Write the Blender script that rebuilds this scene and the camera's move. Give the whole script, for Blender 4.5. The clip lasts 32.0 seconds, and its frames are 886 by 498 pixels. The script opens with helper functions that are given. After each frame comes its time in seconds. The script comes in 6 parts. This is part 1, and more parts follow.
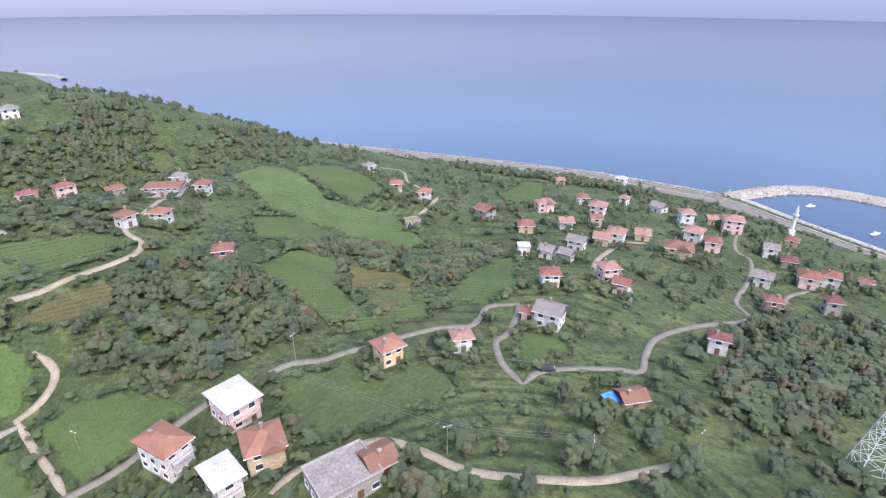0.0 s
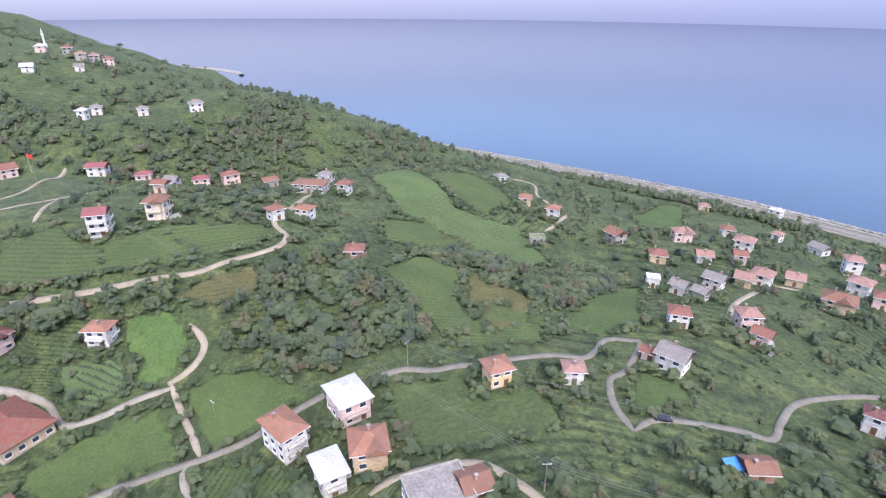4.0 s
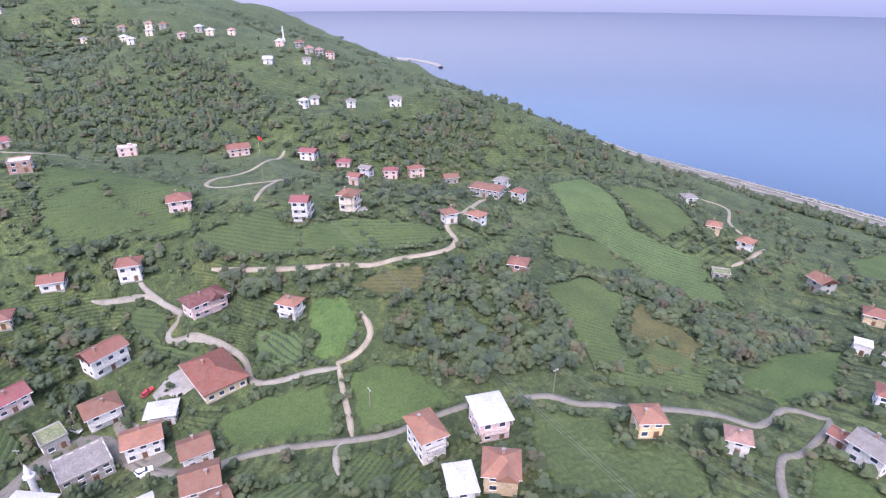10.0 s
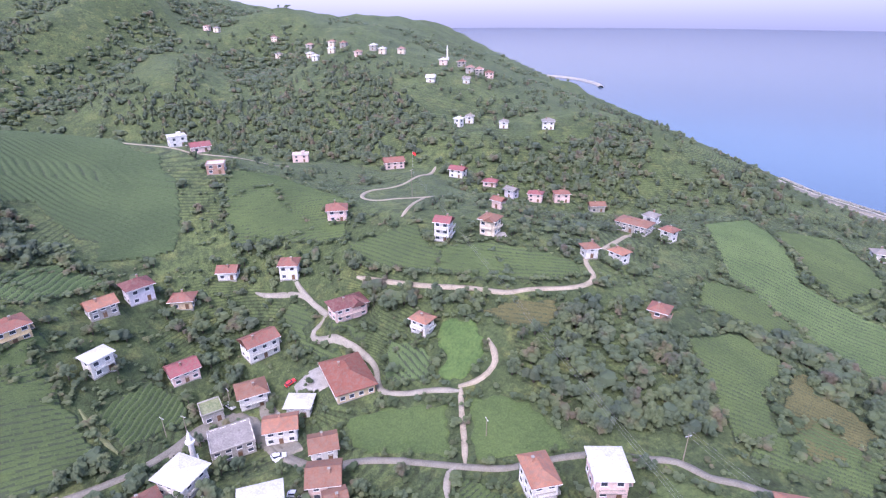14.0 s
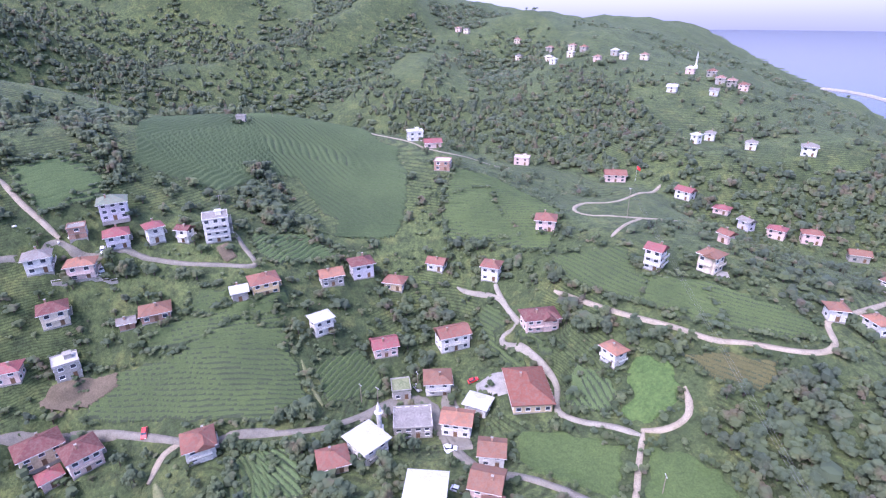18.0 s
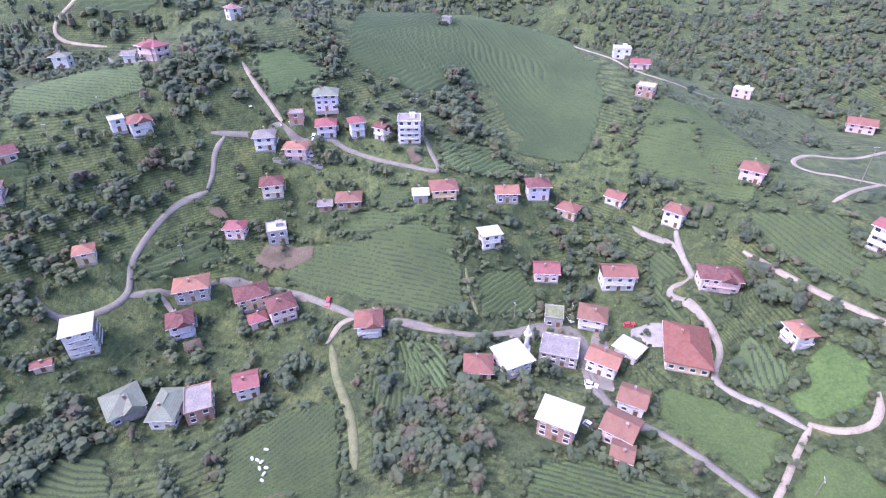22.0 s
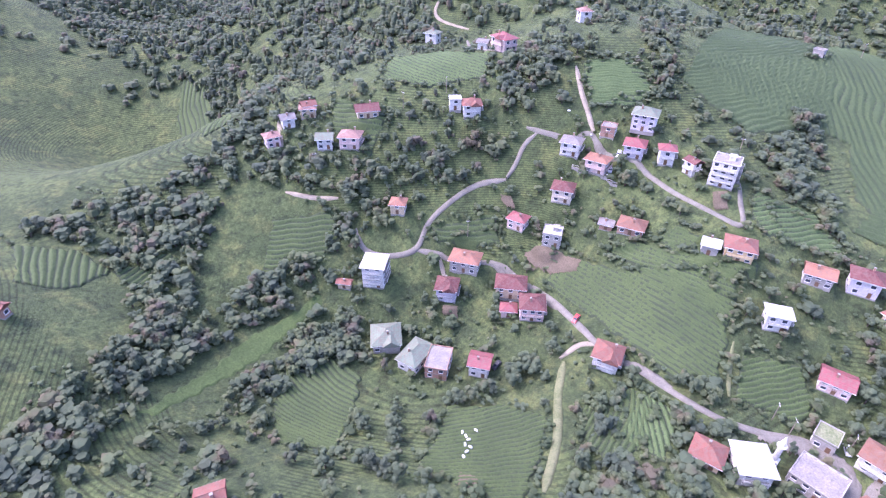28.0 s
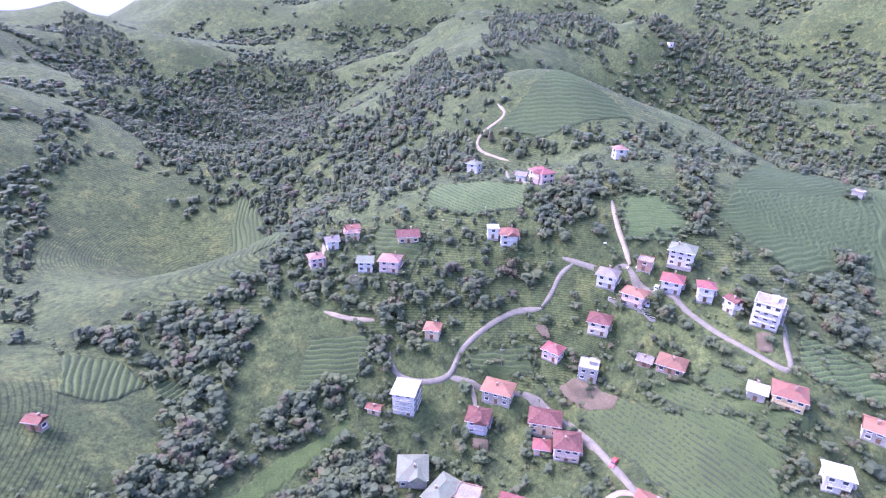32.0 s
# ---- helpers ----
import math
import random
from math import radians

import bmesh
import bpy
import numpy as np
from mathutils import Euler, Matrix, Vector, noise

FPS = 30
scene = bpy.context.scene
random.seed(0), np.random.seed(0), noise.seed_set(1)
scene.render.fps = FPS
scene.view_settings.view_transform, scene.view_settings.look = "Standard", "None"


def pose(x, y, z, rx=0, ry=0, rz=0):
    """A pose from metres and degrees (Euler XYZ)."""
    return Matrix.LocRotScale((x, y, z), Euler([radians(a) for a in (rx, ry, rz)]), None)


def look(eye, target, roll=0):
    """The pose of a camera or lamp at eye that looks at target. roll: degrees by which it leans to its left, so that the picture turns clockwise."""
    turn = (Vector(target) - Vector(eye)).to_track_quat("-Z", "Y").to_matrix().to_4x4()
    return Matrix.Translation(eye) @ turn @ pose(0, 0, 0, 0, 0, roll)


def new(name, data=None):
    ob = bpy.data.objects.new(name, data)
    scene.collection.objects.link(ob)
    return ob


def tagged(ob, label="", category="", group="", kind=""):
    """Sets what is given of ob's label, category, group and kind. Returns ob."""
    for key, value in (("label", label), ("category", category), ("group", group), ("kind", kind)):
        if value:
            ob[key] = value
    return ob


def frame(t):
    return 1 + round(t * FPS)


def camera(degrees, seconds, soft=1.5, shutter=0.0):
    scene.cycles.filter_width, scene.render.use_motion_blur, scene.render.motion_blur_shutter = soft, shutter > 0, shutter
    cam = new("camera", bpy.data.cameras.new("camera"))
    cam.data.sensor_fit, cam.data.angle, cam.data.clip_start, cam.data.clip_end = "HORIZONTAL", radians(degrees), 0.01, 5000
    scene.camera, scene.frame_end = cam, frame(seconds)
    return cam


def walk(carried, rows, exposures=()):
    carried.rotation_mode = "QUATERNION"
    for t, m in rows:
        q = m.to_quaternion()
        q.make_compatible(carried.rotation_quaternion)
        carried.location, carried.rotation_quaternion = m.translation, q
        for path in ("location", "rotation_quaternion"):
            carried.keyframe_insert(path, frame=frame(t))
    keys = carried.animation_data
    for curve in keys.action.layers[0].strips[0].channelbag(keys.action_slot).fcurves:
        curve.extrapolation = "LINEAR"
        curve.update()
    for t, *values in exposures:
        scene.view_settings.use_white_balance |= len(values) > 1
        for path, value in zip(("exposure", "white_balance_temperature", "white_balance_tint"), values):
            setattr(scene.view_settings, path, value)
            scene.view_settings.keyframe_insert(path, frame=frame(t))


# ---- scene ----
# The drone hangs over a tea-growing hillside above the sea, climbs and pans to the left.
cam = camera(78.03, 32.0, soft=1.25)
PATH = [
    (0, (0.00, 0.00, 160.00), (-17.98, 88.71, 117.48), 0.26),
    (1, (-0.09, 0.48, 160.78), (-25.40, 87.34, 118.19), 0.51),
    (2, (-0.14, 0.96, 161.80), (-32.64, 85.87, 120.15), 0.66),
    (2.5, (-0.12, 1.18, 162.34), (-35.51, 84.98, 120.80), 0.72),
    (4.5, (0.14, 1.93, 164.79), (-40.46, 83.06, 122.73), 0.51),
    (5, (0.15, 2.11, 165.46), (-42.36, 82.19, 123.27), 0.50),
    (6, (0.26, 2.50, 166.72), (-47.60, 79.37, 124.27), 0.47),
    (7, (0.39, 3.02, 167.87), (-52.54, 76.36, 125.21), 0.38),
    (8, (0.34, 3.84, 168.94), (-57.12, 73.59, 126.13), 0.30),
    (9, (0.31, 4.48, 170.03), (-60.73, 71.03, 127.08), 0.16),
    (10, (0.19, 4.89, 171.52), (-63.80, 68.43, 128.30), 0.10),
    (11, (0.12, 5.34, 173.00), (-66.57, 67.61, 132.06), 0.03),
    (12, (0.07, 5.65, 174.27), (-67.76, 66.74, 133.44), -0.12),
    (13, (-0.17, 5.99, 175.50), (-73.92, 59.70, 134.56), -0.20),
    (14, (-0.32, 6.80, 176.60), (-80.25, 50.79, 135.67), -0.32),
    (14.5, (-0.42, 7.15, 177.19), (-82.53, 46.91, 136.24), -0.39),
    (16.5, (-1.09, 8.51, 179.48), (-89.95, 29.68, 138.78), -0.53),
    (17, (-1.27, 8.96, 180.03), (-91.14, 25.37, 139.37), -0.57),
    (18, (-1.57, 9.56, 180.98), (-92.52, 17.88, 140.24), -0.59),
    (19, (-1.36, 9.82, 181.84), (-91.98, 11.09, 139.58), -0.54),
    (19.5, (-1.26, 9.94, 182.35), (-88.78, 7.71, 134.03), -0.59),
    (20, (-1.38, 10.01, 182.96), (-85.28, 4.28, 128.85), -0.57),
    (21, (-2.03, 9.94, 184.27), (-84.70, -2.84, 129.48), -0.41),
    (22, (-2.52, 9.95, 185.59), (-83.16, -12.07, 130.71), -0.25),
    (23, (-3.26, 10.03, 187.07), (-80.13, -22.39, 131.93), -0.10),
    (24, (-3.85, 9.88, 188.92), (-76.49, -30.59, 133.37), 0.04),
    (25, (-4.23, 9.71, 191.06), (-72.77, -36.79, 135.02), 0.19),
    (25.5, (-4.37, 9.53, 192.06), (-70.76, -39.69, 135.77), 0.22),
    (27.5, (-4.91, 8.31, 195.82), (-61.51, -51.18, 138.75), 0.49),
    (28, (-5.06, 8.10, 196.79), (-59.64, -53.06, 139.52), 0.53),
    (29, (-5.43, 7.76, 198.75), (-57.45, -55.13, 140.96), 0.59),
    (30, (-5.77, 7.24, 200.72), (-56.11, -56.52, 142.40), 0.67),
    (31, (-6.20, 6.69, 202.77), (-58.21, -60.71, 150.31), 0.79),
    (32, (-6.65, 6.69, 204.68), (-62.09, -66.15, 164.42), 0.82),
]
walk(cam, [(t, look(eye, target, roll)) for t, eye, target, roll in PATH],
     exposures=[(0, 1.52, 6150, 20), (8, 1.54, 5900, 25), (12, 1.58, 5850, 31), (18, 1.74, 5500, 38), (24, 1.96, 5550, 42), (28, 2.14, 5600, 44), (32, 2.28, 5450, 50)])

# ---- light: hazy sun high behind the camera's shoulder, wide bright sky ----
SUN_AZ, SUN_EL = 142.0, 56.0       # compass-like angle from +y, clockwise; height in degrees
world = bpy.data.worlds.new("hazy_sky")
scene.world = world
world.use_nodes = True
wn = world.node_tree.nodes
sky = wn.new("ShaderNodeTexSky")
sky.sky_type = 'NISHITA'
sky.sun_disc = False
sky.sun_elevation, sky.sun_rotation = radians(SUN_EL), radians(SUN_AZ)
sky.dust_density, sky.air_density, sky.ozone_density = 3.0, 1.0, 1.0
world.node_tree.links.new(sky.outputs[0], wn["Background"].inputs[0])
wn["Background"].inputs[1].default_value = 0.15
sun = new("sun", bpy.data.lights.new("sun", 'SUN'))
sun.data.energy, sun.data.angle, sun.data.color = 0.85, radians(30.0), (1.0, 0.95, 0.88)
sa, se = radians(SUN_AZ), radians(SUN_EL)
sun.matrix_world = look((0, 0, 600), Vector((0, 0, 600)) - Vector((math.sin(sa) * math.cos(se), math.cos(sa) * math.cos(se), math.sin(se))))


# ---- terrain: rounded hills summed, cut off at the coast ----
HILLS = []


def hill(x, y, reach, height):
    HILLS.append((x, y, reach, height))


hill(-2400, -1400, 420, -1.1)
hill(-2400, -920, 420, -4.4)
hill(-2400, -440, 420, 10.3)
hill(-2400, 40, 420, -24.8)
hill(-2400, 520, 420, -69.6)
hill(-2400, 1000, 420, 143.8)
hill(-2400, 1480, 420, -45.5)
hill(-1920, -1400, 420, -4.3)
hill(-1920, -920, 420, -22.4)
hill(-1920, -440, 420, 69.6)
hill(-1920, 40, 420, 180.0)
hill(-1920, 520, 420, -31.0)
hill(-1920, 1000, 420, 12.8)
hill(-1920, 1480, 420, -52.5)
hill(-1440, -1400, 420, 60.3)
hill(-1440, -920, 420, 1.9)
hill(-1440, -440, 420, 143.3)
hill(-1440, 40, 420, -106.5)
hill(-1440, 520, 420, 68.5)
hill(-1440, 1000, 420, 40.4)
hill(-1440, 1480, 420, -159.8)
hill(-960, -1400, 420, 354.1)
hill(-960, -920, 420, -13.6)
hill(-960, -440, 420, 199.6)
hill(-960, 40, 420, -30.3)
hill(-960, 520, 420, 43.6)
hill(-960, 1000, 420, -15.1)
hill(-960, 1480, 420, -177.1)
hill(-480, -1400, 420, 166.3)
hill(-480, -920, 420, -17.4)
hill(-480, -440, 420, -135.8)
hill(-480, 40, 420, 115.5)
hill(-480, 520, 420, 46.8)
hill(-480, 1000, 420, -94.9)
hill(-480, 1480, 420, -94.3)
hill(0, -1400, 420, -217.3)
hill(0, -920, 420, 137.4)
hill(0, -440, 420, -89.9)
hill(0, 40, 420, 30.9)
hill(0, 520, 420, -51.2)
hill(0, 1000, 420, -38.7)
hill(0, 1480, 420, -13.6)
hill(480, -1400, 420, 155.7)
hill(480, -920, 420, 161.9)
hill(480, -440, 420, -31.1)
hill(480, 40, 420, 9.2)
hill(480, 520, 420, -26.8)
hill(480, 1000, 420, -6.9)
hill(960, -1400, 420, 118.1)
hill(960, -920, 420, 89.0)
hill(960, -440, 420, 18.5)
hill(960, 40, 420, -3.3)
hill(960, 520, 420, -13.7)
hill(960, 1000, 420, -2.2)
hill(-760, -560, 100, -26.0)
hill(-760, -440, 100, -53.1)
hill(-760, -320, 100, -48.4)
hill(-760, -200, 100, -52.0)
hill(-760, -80, 100, -5.5)
hill(-760, 40, 100, -38.3)
hill(-760, 160, 100, -46.0)
hill(-760, 280, 100, 18.0)
hill(-760, 400, 100, -13.8)
hill(-760, 520, 100, -3.3)
hill(-640, -560, 100, -23.2)
hill(-640, -440, 100, 24.4)
hill(-640, -320, 100, 54.6)
hill(-640, -200, 100, -5.3)
hill(-640, -80, 100, -29.4)
hill(-640, 40, 100, 35.5)
hill(-640, 160, 100, -40.7)
hill(-640, 280, 100, 14.6)
hill(-640, 400, 100, -19.1)
hill(-640, 520, 100, -5.5)
hill(-520, -560, 100, 39.5)
hill(-520, -440, 100, 58.3)
hill(-520, -320, 100, -88.6)
hill(-520, -200, 100, -6.5)
hill(-520, -80, 100, -68.3)
hill(-520, 40, 100, -49.6)
hill(-520, 160, 100, -7.6)
hill(-520, 280, 100, -11.0)
hill(-520, 520, 100, -10.4)
hill(-400, -560, 100, 13.6)
hill(-400, -440, 100, 57.7)
hill(-400, -320, 100, -23.9)
hill(-400, -200, 100, 22.4)
hill(-400, -80, 100, 13.3)
hill(-400, 40, 100, 2.9)
hill(-400, 160, 100, 7.2)
hill(-400, 280, 100, -26.7)
hill(-400, 400, 100, -1.5)
hill(-400, 520, 100, -11.2)
hill(-280, -560, 100, -30.9)
hill(-280, -440, 100, 39.2)
hill(-280, -320, 100, 42.5)
hill(-280, -200, 100, -8.5)
hill(-280, -80, 100, 43.3)
hill(-280, 40, 100, -21.4)
hill(-280, 160, 100, -2.3)
hill(-280, 280, 100, 3.8)
hill(-280, 400, 100, 25.5)
hill(-280, 520, 100, -37.4)
hill(-160, -440, 100, 19.5)
hill(-160, -320, 100, 3.8)
hill(-160, -200, 100, 65.6)
hill(-160, -80, 100, 4.6)
hill(-160, 40, 100, 3.3)
hill(-160, 160, 100, 7.3)
hill(-160, 280, 100, -30.9)
hill(-160, 400, 100, -4.7)
hill(-160, 520, 100, -2.6)
hill(-40, -560, 100, 21.7)
hill(-40, -440, 100, 7.7)
hill(-40, -320, 100, -57.7)
hill(-40, -200, 100, 14.5)
hill(-40, -80, 100, -66.1)
hill(-40, 40, 100, 24.0)
hill(-40, 160, 100, -5.9)
hill(-40, 280, 100, -4.5)
hill(-40, 400, 100, 8.8)
hill(80, -560, 100, 22.4)
hill(80, -440, 100, 24.7)
hill(80, -320, 100, 2.8)
hill(80, -200, 100, 57.4)
hill(80, -80, 100, 10.6)
hill(80, 40, 100, 12.2)
hill(80, 160, 100, 7.9)
hill(80, 400, 100, -1.2)
hill(80, 520, 100, -5.9)
hill(200, -560, 100, 3.0)
hill(200, -440, 100, 5.3)
hill(200, -320, 100, 7.9)
hill(200, -200, 100, 16.5)
hill(200, -80, 100, -2.1)
hill(200, 40, 100, -7.3)
hill(200, 160, 100, 4.9)
hill(200, 280, 100, 2.6)
hill(200, 400, 100, 2.0)
hill(200, 520, 100, 7.0)
hill(320, 40, 100, -5.5)
hill(320, 160, 100, -6.2)
hill(320, 280, 100, -2.6)
hill(320, 400, 100, -2.3)
hill(-169, 61, 48, -6.1)
hill(-235, 80, 48, -5.7)
hill(-193, 114, 48, 8.9)
hill(-101, 67, 48, -19.8)
hill(-39, 120, 48, -5.9)
hill(-224, -105, 48, -23.3)
hill(-167, -104, 48, -40.3)
hill(-203, -45, 48, 36.1)
hill(-187, 3, 48, -52.2)
hill(-136, 12, 48, 2.8)
hill(-111, -90, 48, -8.2)
hill(-104, -145, 48, -5.9)
hill(-301, 83, 48, 12.9)
hill(-340, 25, 48, -7.9)
hill(-243, -210, 48, -36.5)
hill(-122, -206, 48, -3.8)
hill(-102, -272, 48, 19.0)
hill(-68, -187, 48, -3.0)
hill(-8, -229, 48, -16.7)
hill(-23, -134, 48, -13.2)
hill(-241, -156, 48, 25.0)
hill(-258, -50, 48, -27.9)
hill(-105, 148, 48, 6.2)
hill(72, 283, 48, 3.3)
hill(1, 309, 48, 2.2)
hill(4, 189, 48, 7.6)
hill(22, 106, 48, -4.1)
hill(-73, 304, 48, 8.0)
hill(-170, 232, 48, 9.2)
hill(-132, 267, 48, 12.5)
hill(-54, 203, 48, -8.6)
hill(-28, 377, 48, -7.2)
hill(42, 376, 48, 2.3)
hill(113, 210, 48, -5.4)
hill(44, 156, 48, -3.0)
hill(-308, 289, 48, 7.0)
hill(-255, 279, 48, -24.5)
hill(-260, 330, 48, -4.8)
hill(-117, 211, 48, -4.6)
hill(-402, 251, 48, -17.0)
hill(-314, 231, 48, -9.1)
hill(-385, 196, 48, 3.8)
hill(-287, 174, 48, -13.2)
hill(-246, 219, 48, -17.2)
hill(-316, 131, 48, -34.8)
hill(-457, 48, 48, -18.1)
hill(-389, 126, 48, -27.1)
hill(15, -177, 48, 19.2)
hill(-433, 161, 48, -14.3)
hill(-373, -177, 48, 3.0)
hill(-297, -18, 48, -16.3)
hill(-329, -147, 48, -20.5)
hill(-414, -229, 48, 35.4)
hill(-317, -274, 48, 41.4)
hill(-170, -364, 48, 2.5)
hill(-5, -344, 48, 21.6)
hill(-201, -304, 48, -13.5)
hill(-36, -271, 48, 34.9)
hill(-77, -327, 48, -27.0)
hill(40, 0, 48, -10.2)
hill(60, -120, 48, 1.5)
hill(80, 60, 48, 2.7)
hill(0, 40, 48, 11.6)
hill(150, 100, 48, -4.8)
hill(200, 0, 48, 3.3)
hill(0, -60, 48, 34.3)
hill(-40, 0, 48, 6.2)
hill(120, -300, 48, -2.3)
hill(200, 250, 48, 2.5)
hill(-420, 138, 26, 0.7)
hill(-420, 160, 26, -0.7)
hill(-420, 182, 26, -1.4)
hill(-420, 204, 26, -3.2)
hill(-420, 226, 26, 5.2)
hill(-398, 94, 26, -0.9)
hill(-398, 116, 26, -1.2)
hill(-398, 138, 26, -1.8)
hill(-398, 182, 26, 5.6)
hill(-398, 204, 26, -3.6)
hill(-398, 226, 26, -0.8)
hill(-376, 72, 26, -1.6)
hill(-376, 94, 26, -2.2)
hill(-376, 116, 26, 4.1)
hill(-376, 138, 26, 3.0)
hill(-376, 160, 26, -6.1)
hill(-376, 182, 26, 5.0)
hill(-376, 204, 26, 2.3)
hill(-376, 226, 26, -3.6)
hill(-354, 50, 26, 0.8)
hill(-354, 72, 26, -2.0)
hill(-354, 94, 26, -2.5)
hill(-354, 116, 26, 5.8)
hill(-354, 138, 26, 3.5)
hill(-354, 160, 26, -8.9)
hill(-354, 182, 26, -3.2)
hill(-354, 204, 26, 5.2)
hill(-354, 226, 26, 3.1)
hill(-332, 50, 26, 1.6)
hill(-332, 72, 26, -2.2)
hill(-332, 116, 26, 1.8)
hill(-332, 138, 26, -2.4)
hill(-332, 160, 26, 13.2)
hill(-332, 182, 26, -6.5)
hill(-332, 204, 26, -2.5)
hill(-332, 226, 26, -1.9)
hill(-310, 50, 26, 1.4)
hill(-310, 72, 26, -4.5)
hill(-310, 94, 26, 3.4)
hill(-310, 116, 26, 5.7)
hill(-310, 138, 26, -11.9)
hill(-310, 160, 26, 21.6)
hill(-310, 182, 26, -11.8)
hill(-310, 204, 26, 7.4)
hill(-310, 226, 26, -1.2)
hill(-288, 50, 26, 1.9)
hill(-288, 72, 26, -5.8)
hill(-288, 94, 26, -3.7)
hill(-288, 116, 26, 8.2)
hill(-288, 138, 26, -9.9)
hill(-288, 160, 26, 18.0)
hill(-288, 182, 26, -14.0)
hill(-288, 204, 26, 6.2)
hill(-266, 50, 26, 1.2)
hill(-266, 72, 26, 3.5)
hill(-266, 94, 26, -6.2)
hill(-266, 116, 26, 4.3)
hill(-266, 138, 26, -2.4)
hill(-266, 160, 26, 10.8)
hill(-266, 182, 26, -3.3)
hill(-266, 204, 26, -2.5)
hill(-266, 226, 26, -0.8)
hill(-244, 50, 26, -2.8)
hill(-244, 72, 26, 3.5)
hill(-244, 116, 26, -2.2)
hill(-244, 138, 26, -2.1)
hill(-244, 160, 26, 2.0)
hill(-244, 182, 26, 3.4)
hill(-244, 204, 26, 1.1)
hill(-244, 226, 26, 1.3)
hill(-222, 50, 26, 1.8)
hill(-222, 72, 26, -3.6)
hill(-222, 94, 26, 2.6)
hill(-222, 160, 26, -0.9)
hill(-222, 226, 26, -1.0)
hill(-200, 72, 26, 0.8)
hill(-200, 138, 26, 0.7)
hill(-200, 182, 26, -0.6)
HILLS = np.array(HILLS)
COAST_X = [-5000, -1140, -285, -86, 41, 101, 158, 190, 235, 420, 900, 3000]
COAST_Y = [2700, 965, 592, 562, 537, 514, 489, 440, 380, 200, -100, -1200]


def land_height(x, y):
    """Height of the bare land above the sea at the places x, y (arrays)."""
    x, y = np.atleast_1d(np.asarray(x, float)), np.atleast_1d(np.asarray(y, float))
    h = np.full(x.shape, 60.0)
    for hx, hy, reach, height in HILLS:
        h += height * np.exp(-((x - hx) ** 2 + (y - hy) ** 2) / (2 * reach * reach))
    far = np.clip((np.hypot(x + 80, y - 20) - 400) / 250, 0, 1)
    u = (0.8 * x + 0.6 * y) / 58 + 1.1 * np.sin((0.5 * x - 0.85 * y) / 140)
    v = (0.35 * x - 0.94 * y) / 74 + 1.3 * np.sin((0.9 * x + 0.4 * y) / 170)
    h += far * (9 * (0.5 - np.abs(np.sin(u))) + 8 * (0.5 - np.abs(np.sin(v))))
    # spurs and gullies of the inland mountains, away from the headland village
    steep = np.clip((np.hypot(x + 80, y - 20) - 430) / 220, 0, 1) * np.clip((140 - y - 0.25 * np.minimum(x + 500, 0)) / 160, 0, 1)
    h += steep * (19 * (0.5 - np.abs(np.sin(u * 0.8 + 0.6))) + 15 * (0.5 - np.abs(np.sin(v * 0.9 + 0.3))) + 5 * np.sin(x / 31 + np.sin(y / 47)) * np.sin(y / 27))
    d = np.interp(x, COAST_X, COAST_Y) - y
    s = np.clip((d - 22) / 120, 0, 1)
    s = s * s * (3 - 2 * s)
    return np.where(d > 0, np.minimum(3.0, d * 0.3) + (np.maximum(h, 4) - 3.0) * s, np.maximum(-6, d * 0.3))


PADS = []


def ground_height(x, y):
    """Height of the ground with the levelled plots under the houses."""
    x, y = np.atleast_1d(np.asarray(x, float)), np.atleast_1d(np.asarray(y, float))
    h = land_height(x, y)
    for px, py, r, pz in PADS:
        near = np.where((np.abs(x - px) < 2 * r) & (np.abs(y - py) < 2 * r))[0]
        if len(near):
            w = np.clip((1.65 * r - np.hypot(x[near] - px, y[near] - py)) / (0.65 * r), 0, 1)
            w = 0.9 * w * w * (3 - 2 * w)
            h[near] += w * (pz - h[near])
    return h


def ground_z(x, y):
    return float(ground_height(x, y)[0])


# ---- materials ----
def shader(name, rough=0.9, spec=0.3):
    m = bpy.data.materials.new(name)
    m.use_nodes = True
    b = m.node_tree.nodes["Principled BSDF"]
    b.inputs["Roughness"].default_value = rough
    b.inputs["Specular IOR Level"].default_value = spec
    return m, m.node_tree, b


def noise_node(nt, scale, coord, detail=3.0, rough=0.6):
    n = nt.nodes.new("ShaderNodeTexNoise")
    n.inputs["Scale"].default_value, n.inputs["Detail"].default_value, n.inputs["Roughness"].default_value = scale, detail, rough
    nt.links.new(coord, n.inputs["Vector"])
    return n.outputs["Fac"]


def ramp_node(nt, fac, stops):
    r = nt.nodes.new("ShaderNodeValToRGB")
    while len(r.color_ramp.elements) < len(stops):
        r.color_ramp.elements.new(0.5)
    for e, (p, c) in zip(r.color_ramp.elements, stops):
        e.position, e.color = p, (*c, 1)
    nt.links.new(fac, r.inputs[0])
    return r.outputs[0]


def mix_node(nt, a, b, fac, kind='MIX'):
    n = nt.nodes.new("ShaderNodeMixRGB")
    n.blend_type = kind
    for s, v in zip(n.inputs, (fac, a, b)):
        if isinstance(v, bpy.types.NodeSocket):
            nt.links.new(v, s)
        else:
            s.default_value = v if not isinstance(v, tuple) else (*v, 1)
    return n.outputs[0]


